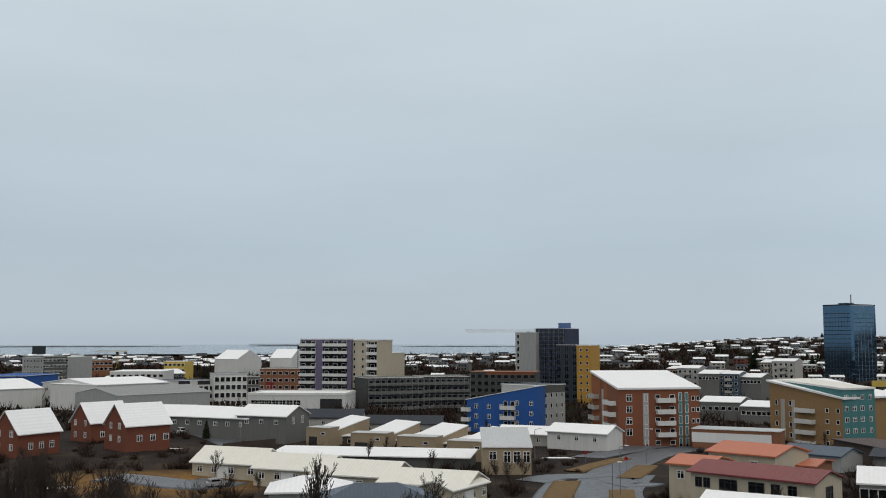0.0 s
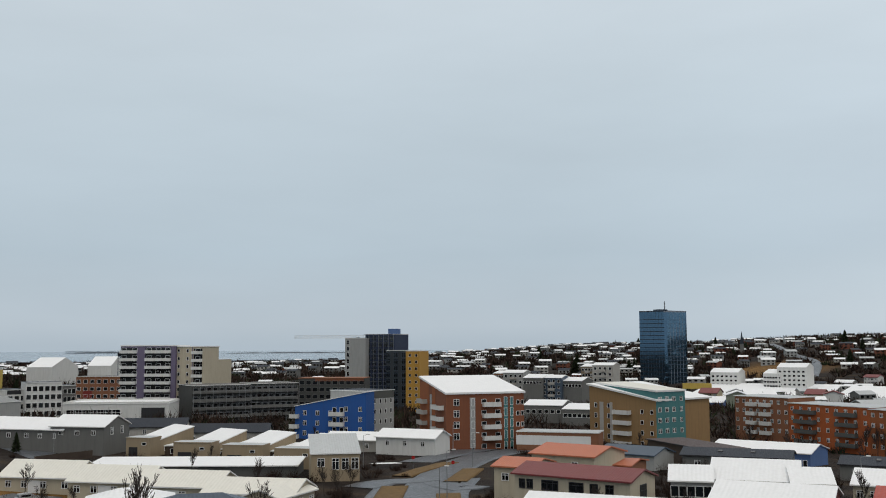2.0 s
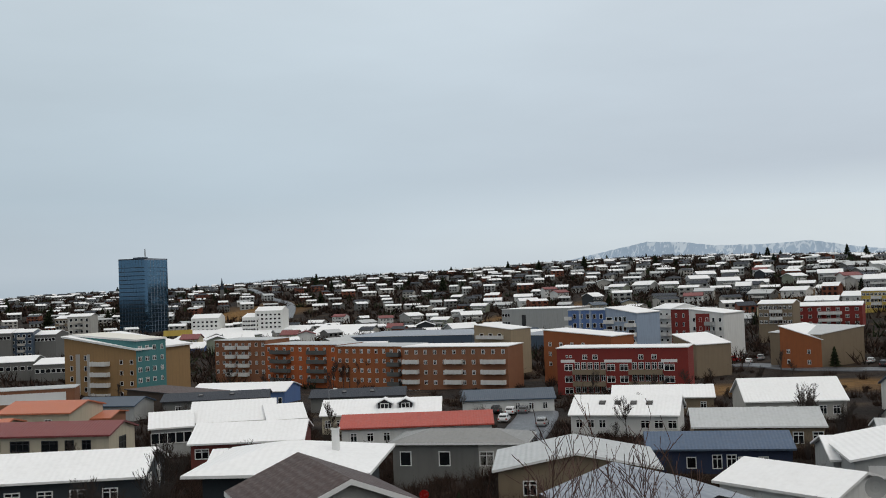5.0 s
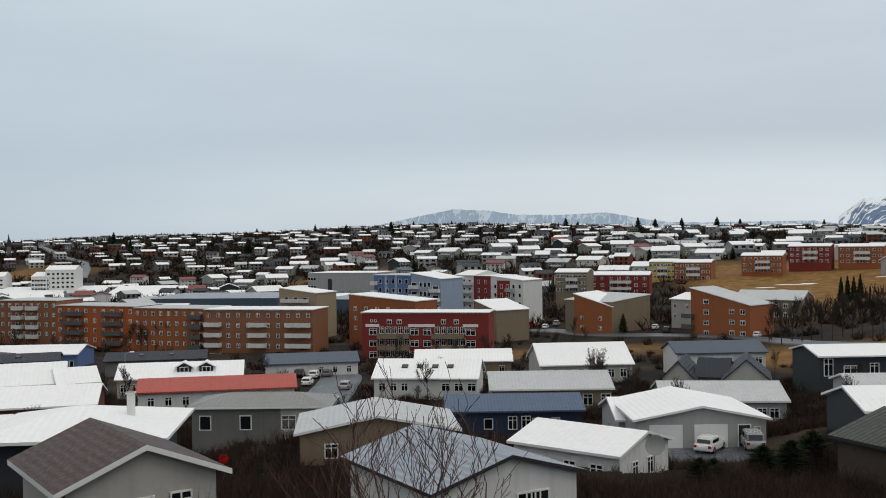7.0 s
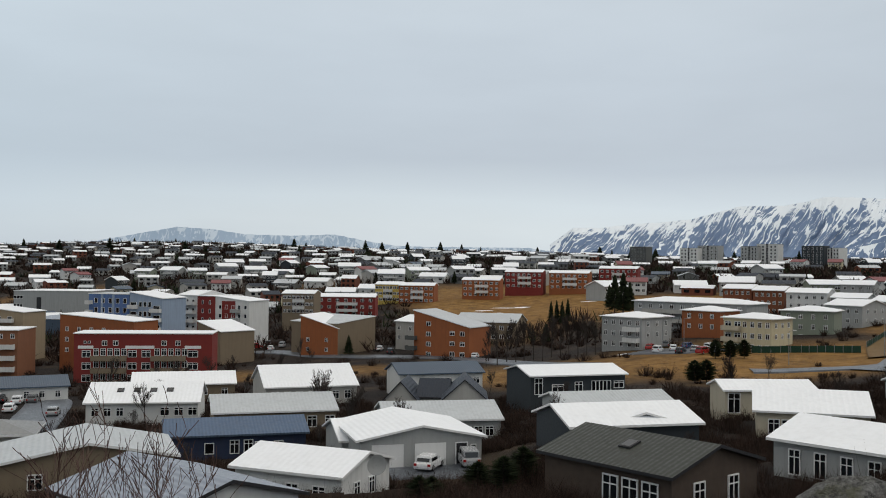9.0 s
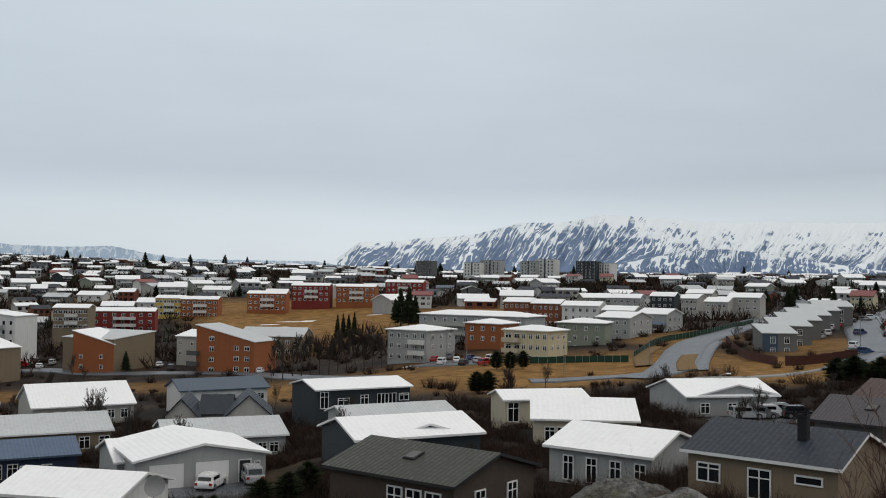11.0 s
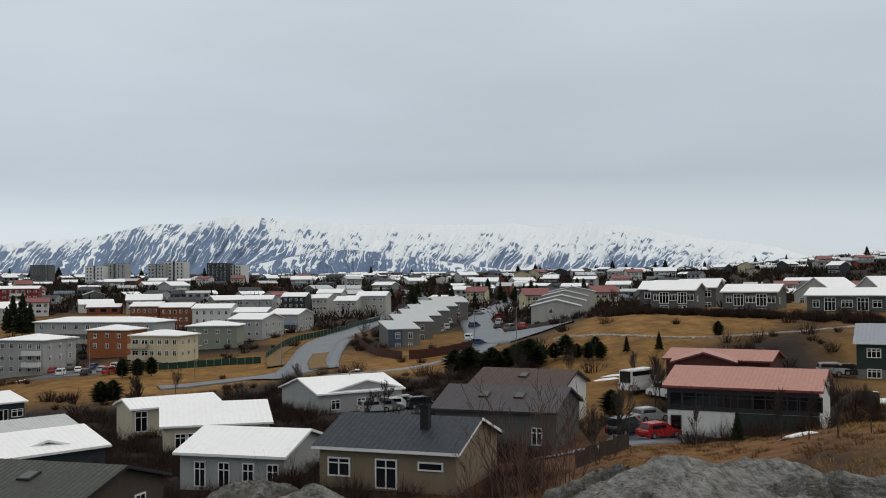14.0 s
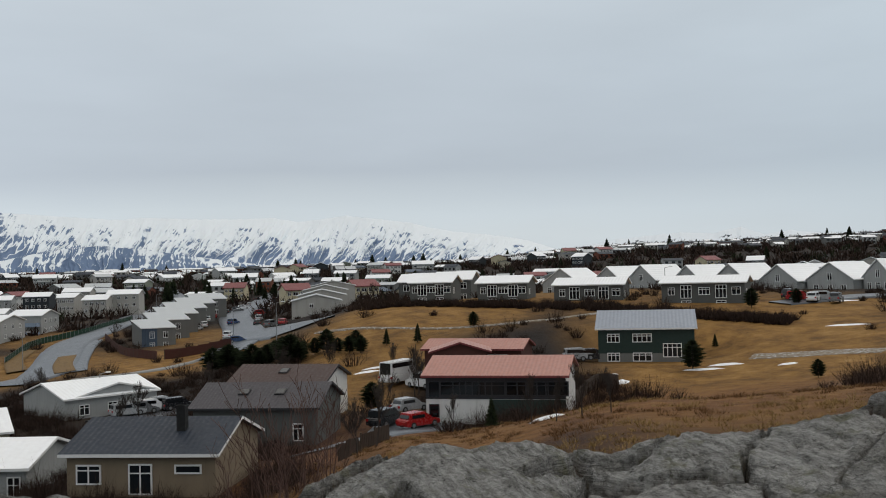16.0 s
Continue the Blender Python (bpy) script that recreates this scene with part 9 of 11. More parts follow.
def outcrop(name, label, crest, r_near, r_far, seed, rough=0.35, slab=1.0):
    """A bare rock shelf: crest heights (azimuth, height over the eye, distance of the crest); it falls away on both sides.
    Slabs are cells of a jittered grid, each with its own height and tilt, parted by open joints."""
    az0, az1 = crest[0][0], crest[-1][0]
    cols, rows = int((az1 - az0) * 11), 210
    ca, cz, cr = (np.array([c[i] for c in crest]) for i in range(3))
    vs, ck = [], []
    CX, CY = 2.9, 1.5
    cells = {}

    def cell(i, j):
        if (i, j) not in cells:
            R = random.Random(i * 7919 + j * 104729 + int(seed * 1000))
            cells[i, j] = ((i + R.uniform(0.1, 0.9)) * CX, (j + R.uniform(0.1, 0.9)) * CY, R.uniform(-0.30, 0.18), R.uniform(-0.07, 0.07), R.uniform(-0.10, 0.10))
        return cells[i, j]

    nz = noise.noise
    for i in range(cols + 1):
        q = az0 + (az1 - az0) * i / cols
        top, rc = float(np.interp(q, ca, cz)), float(np.interp(q, ca, cr))
        edge = min(1.0, (q - az0) / 2.0, (az1 - q) / 2.0)
        for k in range(rows + 1):
            r = r_near + (r_far - r_near) * k / rows
            x, y = polar(q, r)
            t = r - rc
            fall = 0.17 * max(0.0, -t) + 0.012 * max(0.0, -t) ** 2 if t < 0 else 0.28 * t + 0.16 * t * t
            z = top - fall + rough * 0.30 * noise.fractal((x * 0.2, y * 0.2, seed), 1.0, 2.0, 4)
            jx, jy = nz((x * 0.5, y * 0.5, seed + 2)), nz((x * 0.5, y * 0.5, seed + 5))
            wx = x * 0.50 - y * 0.87 + 0.7 * jx + 0.12 * nz((x * 3, y * 3, seed))
            wy = x * 0.87 + y * 0.50 + 0.5 * jy + 0.12 * nz((x * 3, y * 3, seed + 1))
            ci, cj = math.floor(wx / CX), math.floor(wy / CY)
            near = []
            for di in (-1, 0, 1):
                for dj in (-1, 0, 1):
                    c = cell(ci + di, cj + dj)
                    near.append((math.hypot((wx - c[0]) / 1.7, wy - c[1]), c))
            near.sort(key=lambda p: p[0])
            (d1, c1), (d2, c2) = near[0], near[1]
            gap = d2 - d1
            bl = min(1.0, gap / 0.07) * 0.5 + 0.5
            h1 = c1[2] + c1[3] * (wx - c1[0]) + c1[4] * (wy - c1[1])
            h2 = c2[2] + c2[3] * (wx - c2[0]) + c2[4] * (wy - c2[1])
            z += slab * (h1 * bl + h2 * (1 - bl))
            wide = 0.05 + 0.13 * max(0.0, 0.35 + nz((x * 0.45, y * 0.45, seed + 11)))
            crack = max(0.0, 1 - gap / wide)
            z -= slab * crack * (0.28 + 0.55 * max(0.0, nz((x * 0.3, y * 0.3, seed + 3))))
            pit = max(0.0, nz((wx * 0.55, wy * 1.1, seed + 21)) - 0.34) * 3.2
            z -= min(0.35, pit)
            # ice-worn striae and grain
            z += 0.035 * nz((wx * 0.7, wy * 6.5, z * 2)) + 0.022 * nz((wx * 2.2, wy * 15.0, seed)) + 0.05 * noise.fractal((x * 2.4, y * 2.4, seed), 0.8, 2.2, 4)
            gz = ground(x, y) - EYE
            z = (gz - 0.3) + (z - gz + 0.3) * max(0.0, edge) ** 0.5
            vs.append((x, y, EYE + z))
            turf = max(0.0, 2.2 * noise.fractal((x * 0.33, y * 0.33, seed + 9), 1.0, 2.0, 4) - 1.15)
            ck.append(min(0.95, max(crack * 1.1 - 0.2, pit * 1.2, turf)))
    n = rows + 1
    fs = [(i * n + k, i * n + k + 1, (i + 1) * n + k + 1, (i + 1) * n + k) for i in range(cols) for k in range(rows)]
    me = bpy.data.meshes.new(name)
    me.from_pydata(vs, [], fs)
    me.attributes.new("crack", "FLOAT", "POINT").data.foreach_set("value", ck)
    me.polygons.foreach_set("use_smooth", [True] * len(fs))
    me.materials.append(M["rock"])
    tagged(new(name, me), label, "rock", kind="structure")


outcrop("rock_outcrop_dome", "rounded grey rock dome with moss and lichen", [(80.5, -2.6, 9.0), (83.5, -2.08, 9.3), (86.0, -1.86, 9.5), (88.0, -1.80, 9.6), (91.0, -1.86, 9.6), (93.5, -2.0, 9.4), (97.0, -2.6, 9.0)], 5.0, 13.0, 2.3, 0.35, 0.35)
outcrop("rock_outcrop", "cracked grey bedrock ledge with lichen and turf", [(101.4, -3.31, 12.0), (103.9, -2.71, 13.0), (107.0, -2.39, 13.1), (110.4, -2.04, 13.3), (114.4, -2.15, 13.5), (117.0, -2.22, 13.6), (119.5, -2.41, 13.8), (121.2, -2.47, 13.9), (124.2, -2.22, 14.0), (127.8, -2.16, 14.2), (130.8, -2.04, 14.3), (133.7, -1.83, 14.5), (135.5, -1.73, 14.6), (141.0, -1.63, 15.0), (150.0, -1.93, 14.0)], 4.5, 22.0, 7.1, 0.28, 0.75)


# ---- roads and pavements ----
ROADS = []


def curve_points(pts, step=3.0):
    """Catmull-Rom through the given points."""
    P = [Vector(p) for p in pts]
    P = [2 * P[0] - P[1]] + P + [2 * P[-1] - P[-2]]
    out = []
    for a, b, c, d in zip(P, P[1:], P[2:], P[3:]):
        n = max(2, int((c - b).length / step))
        for i in range(n):
            t = i / n
            out.append(0.5 * (2 * b + (c - a) * t + (2 * a - 5 * b + 4 * c - d) * t * t + (3 * b - a - 3 * c + d) * t ** 3))
    out.append(P[-2])
    return out


def ribbon(name, label, pts, width, material, lift=0.12, cat="road", wide2=None, thick=0.25):
    C = curve_points([(x, y, 0) for x, y in pts])
    bm = bmesh.new()
    n = 6
    prev = None
    for i, c in enumerate(C):
        d = (C[min(i + 1, len(C) - 1)] - C[max(i - 1, 0)]).normalized()
        side = Vector((-d.y, d.x, 0))
        w = width if wide2 is None else width + (wide2 - width) * i / (len(C) - 1)
        zc = ground(c.x, c.y)
        row = []
        for k in range(n + 1):
            p = c + side * (k / n - 0.5) * w
            z = ground(p.x, p.y) + lift
            row.append(bm.verts.new((p.x, p.y, z)))
        lo = (bm.verts.new(row[0].co - Vector((0, 0, thick + lift))), bm.verts.new(row[-1].co - Vector((0, 0, thick + lift))))
        if prev:
            for k in range(n):
                bm.faces.new((prev[0][k], prev[0][k + 1], row[k + 1], row[k])[::-1])
            bm.faces.new((prev[0][0], row[0], lo[0], prev[1][0]))
            bm.faces.new((prev[0][-1], prev[1][1], lo[1], row[-1]))
        prev = (row, lo)
        if cat in ("road", "pavement"):
            ROADS.append((c.x, c.y, w / 2 + 0.8))
    bmesh.ops.recalc_face_normals(bm, faces=bm.faces[:])
    for f in bm.faces:
        f.smooth = True
    return tagged(part(name, bm, material), label, cat, kind="structure")


M["grassisle"] = mat("dry_verge_grass", (0.15, 0.093, 0.034), 0.95, var=0.35, scale=0.8, bump=0.1, grime=0, spots=(0.11, 0.068, 0.028), spot=0.56)
M["gravel"] = mat("frosty_gravel", (0.17, 0.135, 0.095), 0.9, var=0.3, scale=1.2, bump=0.05, grime=0, spots=(0.36, 0.36, 0.36), spot=0.55)
M["roadpaint"] = mat("worn_road_paint", (0.55, 0.56, 0.56), 0.6, var=0.2, grime=0)


def mound(name, label, x, y, rx, ry, rot, material, lift=0.12, seed=1, cat="snow"):
    """A low irregular patch lying on the ground."""
    bm = bmesh.new()
    c0 = bm.verts.new((x, y, ground(x, y) + lift * 1.6))
    rings = []
    for j in (1, 2):
        ring = []
        for i in range(22):
            a = i * 2 * math.pi / 22
            k = (0.55 if j == 1 else 1.0) * (1 + 0.45 * noise.noise((math.cos(a) * 1.7 + seed * 9, math.sin(a) * 1.7, seed)))
            px, py = k * rx * math.cos(a), k * ry * math.sin(a)
            c, s = math.cos(rot), math.sin(rot)
            qx, qy = x + c * px - s * py, y + s * px + c * py
            ring.append(bm.verts.new((qx, qy, ground(qx, qy) + (lift * 1.3 if j == 1 else -0.03))))
        rings.append(ring)
    for i in range(22):
        k = (i + 1) % 22
        bm.faces.new((c0, rings[0][i], rings[0][k]))
        bm.faces.new((rings[0][i], rings[1][i], rings[1][k], rings[0][k]))
    for f in bm.faces:
        f.smooth = True
    return tagged(part(name, bm, material), label, cat, kind="structure")


ribbon('road', 'wet grey street curving downhill', [(23.9, 161.6), (28.0, 181.1), (33.4, 199.3), (42.6, 221.1), (53.4, 241.9), (65.8, 259.0)], 9.5, 'asphalt')
ribbon('road', 'side street joining the curve', [(16.1, 185.8), (21.5, 192.7), (27.5, 193.2), (32.3, 196.4)], 7.0, 'asphalt', 0.14)
ribbon('road', 'side street leading away right', [(31.1, 188.8), (33.4, 179.0), (36.9, 181.5)], 6.0, 'asphalt', 0.14)
ribbon('road', 'street before the brown apartment block', [(32.2, 225.8), (42.6, 241.9), (54.8, 261.6), (68.1, 273.8)], 8.0, 'asphalt', 0.13)
ribbon('pavement', 'narrow asphalt footpath by the street', [(15.4, 162.3), (18.0, 175.7), (21.0, 187.7)], 3.0, 'asphalt', 0.13, 'pavement')
ribbon('pavement', 'asphalt footpath by the street', [(26.8, 136.8), (29.6, 155.0), (32.3, 172.5), (38.6, 192.6)], 3.0, 'asphalt', 0.13, 'pavement')
ribbon('verge', 'dry grass verge between street and path', [(18.1, 162.4), (20.6, 175.8), (22.7, 185.9)], 5.0, 'grassisle', 0.25, 'verge')
ribbon('verge', 'dry grass island between street and path', [(24.4, 138.2), (27.1, 153.7), (30.3, 172.9)], 4.2, 'grassisle', 0.25, 'verge')
ribbon('verge', 'curving dry grass verge', [(25.7, 200.4), (30.3, 208.4), (35.0, 216.1), (39.6, 221.7)], 4.0, 'grassisle', 0.25, 'verge')
ribbon('verge', 'dry grass island at the bend', [(34.2, 187.9), (37.1, 195.5), (41.7, 207.8)], 4.5, 'grassisle', 0.25, 'verge')
ribbon('road', 'wide wet road running uphill', [(201.1, 6.5), (207.8, 0.9), (228.6, -1.9), (261.5, -4.8), (285.7, -9.3), (320.1, -18.5), (388.3, -33.3), (447.1, -48.3), (529.9, -63.8), (614.4, -70.6), (678.5, -67.7)], 10.0, 'asphalt', 0.3)
ribbon('road', 'road crossing below the slope', [(206.4, 27.7), (209.0, 16.2), (208.1, 7.9), (211.0, 0.9)], 7.0, 'asphalt', 0.25)
ribbon('road', 'road along the foot of the slope', [(212.9, 212.9), (224.8, 196.4), (254.7, 193.6), (263.1, 182.0), (256.2, 156.9), (255.0, 130.6), (254.3, 109.0), (231.1, 76.5), (222.1, 65.6)], 7.0, 'asphalt', 0.25)
ribbon('road', 'bus lane beside the wide road', [(206.4, -5.5), (230.5, -6.8), (256.9, -9.3), (278.8, -12.2)], 5.0, 'asphalt', 0.28)
ribbon('verge', 'dry grass island in the road', [(207.8, -4.0), (226.6, -3.9), (243.9, -5.2)], 4.0, 'grassisle', 0.42, 'verge')
ribbon('verge', 'dry grass bank beside the road', [(227.1, 5.0), (250.9, 6.0), (270.1, 3.4)], 4.0, 'grassisle', 0.42, 'verge')
ribbon('road', 'residential street lined with parked cars', [(197.3, -32.2), (222.9, -41.2), (275.7, -50.5), (331.8, -58.9), (398.0, -76.2), (498.2, -103.7), (553.9, -121.5)], 10.0, 'asphalt', 0.3)
ribbon('road', 'parking yard before the terrace', [(236.4, -43.3), (222.9, -46.3), (200.0, -49.3)], 14.0, 'asphalt', 0.32)
ribbon('pavement', 'light footpath across the slope', [(191.3, -4.6), (189.1, -15.1), (199.3, -27.1), (207.6, -35.1)], 2.2, 'kerb', 0.25, 'pavement')
ribbon('pavement', 'footpath across the golden field', [(178.2, -46.3), (159.2, -55.0), (152.6, -67.6), (149.9, -82.2), (150.4, -89.0)], 1.1, 'gravel', 0.15, 'pavement')
ribbon('road', 'asphalt yard by the garage house', [(86.4, 45.6), (88.7, 42.0), (90.9, 38.2)], 9.0, 'asphalt', 0.12)
ribbon('road', 'parking yard among the houses', [(102.1, 111.9), (120.2, 127.3), (138.6, 145.2), (135.5, 155.2)], 8.0, 'asphalt', 0.14)
ribbon('road', 'parking yard before the flats', [(249.8, 60.6), (245.4, 49.7), (255.1, 42.9)], 12.0, 'asphalt', 0.25)
ribbon('road', 'parking yard behind the pink-roofed house', [(77.4, -21.8), (82.3, -26.2), (86.3, -30.7), (97.1, -36.9)], 9.0, 'asphalt', 0.12)
ribbon('road', 'parking yard by the bungalow', [(133.6, -7.7), (137.5, -11.7), (142.8, -16.2)], 8.0, 'asphalt', 0.13)
ribbon('road', 'dark street below the brick houses', [(-60.3, 182.5), (-52.5, 180.2), (-43.5, 176.4), (-39.2, 183.6)], 10.0, 'asphalt', 0.13)
ribbon('road', 'parking yard before the snowy terrace', [(-71.7, 268.5), (-63.5, 268.7), (-49.7, 244.9)], 8.0, 'asphalt', 0.13)
ribbon('pavement', 'frosty gravel path over the grass', [(106.1, -85.4), (101.2, -89.4), (96.9, -92.7), (92.8, -94.8)], 3.4, 'gravel', 0.06, 'pavement')
ribbon('road', 'street by the white gable terrace', [(139.6, -118.7), (139.2, -128.3), (138.8, -142.1)], 6.0, 'asphalt', 0.25)
ribbon('road', 'distant road climbing the hill', [(698.8, 1328.7), (565.9, 1026.9), (521.3, 903.3), (457.6, 797.8)], 9.0, 'asphalt', 0.4)
mound('snow_patch', 'leftover patch of old snow on the grass', 412.8, 160.6, 7.0, 1.5, -1.20, 'snowb', seed=1.0)
mound('snow_patch', 'leftover patch of old snow on the grass', 418.4, 153.9, 4.0, 1.2, -1.22, 'snowb', seed=4.0)
mound('snow_patch', 'leftover patch of old snow on the grass', 386.4, 153.8, 3.0, 1.0, -1.19, 'snowb', seed=3.0)
mound('snow_patch', 'leftover patch of old snow on the grass', 397.6, 165.3, 5.0, 1.2, -1.18, 'snowb', seed=7.0)
mound('snow_patch', 'leftover patch of old snow on the grass', 440.8, 129.9, 5.0, 1.5, -1.28, 'snowb', seed=0.0)
mound('snow_patch', 'leftover patch of old snow on the grass', 415.0, 154.7, 4.0, 1.2, -1.21, 'snowb', seed=1.0)
mound('snow_patch', 'leftover patch of old snow on the grass', 246.6, 62.0, 5.0, 1.0, -1.32, 'snowb', seed=7.0)
mound('snow_patch', 'leftover patch of old snow on the grass', 244.5, 56.5, 5.0, 1.0, -1.34, 'snowb', seed=8.0)
mound('snow_patch', 'leftover patch of old snow on the grass', 221.2, -7.5, 1.2, 4.0, -1.60, 'snowb', seed=0.0)
mound('snow_patch', 'leftover patch of old snow on the grass', 104.6, -80.3, 2.2, 0.5, -2.23, 'snowb', seed=10.0)
mound('snow_patch', 'leftover patch of old snow on the grass', 104.2, -76.5, 2.5, 0.5, -2.20, 'snowb', seed=4.0)
mound('snow_patch', 'leftover patch of old snow on the grass', 97.6, -84.0, 1.3, 0.4, -2.29, 'snowb', seed=9.0)
mound('snow_patch', 'leftover patch of old snow on the grass', 112.5, -107.7, 3.0, 0.4, -2.33, 'snowb', seed=4.0)
mound('snow_patch', 'leftover patch of old snow on the grass', 103.0, -63.8, 1.0, 2.0, -2.13, 'snowb', seed=12.0)
mound('snow_patch', 'leftover patch of old snow on the grass', 134.4, -43.6, 2.0, 0.4, -1.88, 'snowb', seed=6.0)
mound('snow_patch', 'leftover patch of old snow on the grass', 133.0, -41.9, 2.0, 0.5, -1.88, 'snowb', seed=8.0)
mound('snow_patch', 'leftover patch of old snow on the grass', 440.7, -140.3, 1.5, 10.0, -1.88, 'snowb', seed=2.0)
mound('snow_patch', 'leftover patch of old snow on the grass', 230.5, -73.2, 1.5, 8.0, -1.88, 'snowb', seed=9.0)
mound('snow_patch', 'leftover patch of old snow on the grass', -69.3, 230.7, 9.0, 1.0, 0.29, 'snowb', seed=7.0)
mound('snow_patch', 'leftover patch of old snow on the grass', -63.7, 170.2, 2.5, 1.5, 0.36, 'snowb', seed=8.0)
mound('snow_patch', 'leftover patch of old snow on the grass', 138.3, -126.3, 8.0, 1.0, -2.31, 'snowb', seed=5.0)
mound('snow_patch', 'leftover patch of old snow on the grass', 52.9, -27.5, 1.0, 0.3, -2.05, 'snowb', seed=13.0)
mound('snow_patch', 'leftover patch of old snow on the grass', 25.3, 226.2, 4.0, 0.6, -0.11, 'snowb', seed=16.0)
mound('snow_patch', 'leftover patch of old snow on the grass', 108.5, -66.1, 0.6, 0.8, -2.12, 'snowb', seed=14.0)


# ---- keeping clear ----
CELL = 20.0
GRID = {}
for fp in FOOT:
    rad = math.hypot(fp[4], fp[5]) + 6
    for i in range(int((fp[0] - rad) // CELL), int((fp[0] + rad) // CELL) + 1):
        for j in range(int((fp[1] - rad) // CELL), int((fp[1] + rad) // CELL) + 1):
            GRID.setdefault((i, j), []).append(fp)
RGRID = {}
for q in ROADS:
    for i in range(int((q[0] - q[2] - 2) // CELL), int((q[0] + q[2] + 2) // CELL) + 1):
        for j in range(int((q[1] - q[2] - 2) // CELL), int((q[1] + q[2] + 2) // CELL) + 1):
            RGRID.setdefault((i, j), []).append(q)


def free(x, y, m):
    k = (int(x // CELL), int(y // CELL))
    for cx, cy, c, s, w, d in GRID.get(k, ()):
        a, b = (x - cx) * c + (y - cy) * s, -(x - cx) * s + (y - cy) * c
        if abs(a) < w + m and abs(b) < d + m:
            return False
    for qx, qy, w in RGRID.get(k, ()):
        if math.hypot(x - qx, y - qy) < w + min(m, 1.0):
            return False
    return True


def grassy(x, y):
    a, r = math.degrees(math.atan2(x, y)), math.hypot(x, y)
    s = 0.0
    for fa, fr, wa, wr, st in FIELDS:
        s = max(s, st * (1.25 - math.hypot((a - fa) / wa, (r - fr) / (wr * fr))))
    return s


# ---- the town on the far slopes ----
rng = random.Random(11)
HILL_WALLS = ["white", "white", "offwhite", "lightgrey", "cream", "offwhite", "grey", "darkwall", "brick", "sage", "white", "paleyellow"]
HILL_ROOFS = ["snow", "snow", "snowgrey", "snow", "charcoal", "snowgrey", "charcoal", "maroon", "slate", "snow"]


def hill_proto(i):
    w, d, h = 9 + (i * 37 % 7), 9 + (i * 13 % 4), 3.2 + 2.6 * (i % 2)
    home = new("hillside_house")
    span = d
    rise = 1.4 + 0.3 * (i % 4)
    wall, roof = HILL_WALLS[i % len(HILL_WALLS)], HILL_ROOFS[(i * 7) % len(HILL_ROOFS)]
    tagged(home, f"{wall_words[wall]} detached house with {roof_words[roof]} roof on the hillside", "house", "hillside houses")
    bm = bmesh.new()
    prism(bm, [(-d / 2, -3.0), (d / 2, -3.0), (d / 2, h), (0, h + rise), (-d / 2, h)], -w / 2, w / 2, "x")
    part("wall", bm, wall, home)
    bm = bmesh.new()
    k = rise / (d / 2)
    prism(bm, [(-d / 2 - 0.7, h - 0.7 * k), (0, h + rise), (d / 2 + 0.7, h - 0.7 * k), (d / 2 + 0.7, h - 0.7 * k + 0.3), (0, h + rise + 0.3), (-d / 2 - 0.7, h - 0.7 * k + 0.3)], -w / 2 - 0.6, w / 2 + 0.6, "x")
    part("roof", bm, roof, home)
    for lv in range(1 + i % 2):
        n = 3 + i % 2
        for q in range(n):
            ww = 1.3 if (q + i) % 3 else 2.2
            part("window", window_mesh(ww, 1.4, 1, "trim")[2], None, home, m=Matrix.Translation((-w / 2 + w * (q + 0.5) / n, -d / 2, h - 1.5 - 2.6 * lv)))
    if i % 3 == 0:
        bm = bmesh.new()
        box(bm, -w * 0.3, w * 0.25, -d / 2 - 1.4, -d / 2, h - 2.75, h - 2.6)
        box(bm, -w * 0.3, w * 0.25, -d / 2 - 1.4, -d / 2 - 1.3, h - 2.6, h - 1.7)
        part("balcony", bm, "white", home)
    return home, math.hypot(w, d) / 2


wall_words = {"white": "white", "offwhite": "off-white", "lightgrey": "pale grey", "cream": "cream", "grey": "grey", "darkwall": "dark slate-clad", "brick": "brick red", "sage": "sage green", "paleyellow": "pale yellow"}
roof_words = {"snow": "a snow-covered", "snowgrey": "a frosted grey", "charcoal": "a charcoal", "maroon": "a maroon", "slate": "a slate blue"}


def facing(x, y, spread):
    return -math.degrees(math.atan2(x, y)) + spread


HILL = []
occupied = {}


def take(x, y, rad):
    k = (int(x // 30), int(y // 30))
    for i in (-1, 0, 1):
        for j in (-1, 0, 1):
            for ox, oy, orad in occupied.get((k[0] + i, k[1] + j), ()):
                if math.hypot(x - ox, y - oy) < rad + orad:
                    return False
    occupied.setdefault(k, []).append((x, y, rad))
    return True


def hill_rows(r0, r1, az0, az1, step, gap, keep):
    """Houses in loose rows along the contour."""
    out = []
    r = r0
    while r < r1:
        a = az0 + rng.random() * 2
        while a < az1:
            rr = r + 14 * math.sin(a * 0.35 + r) + rng.uniform(-4, 4)
            x, y = polar(a, rr)
            if rng.random() < keep and free(x, y, 9) and grassy(x, y) < 0.45 and noise.noise((x * 0.008, y * 0.008, 4)) > -0.35 and (a > 9 or rr < 1480) and take(x, y, 6.5):
                out.append((x, y, rr))
            a += math.degrees((gap + rng.uniform(0, gap * 0.7)) / rr)
        r += step * (r / r0) ** 0.6
    return out


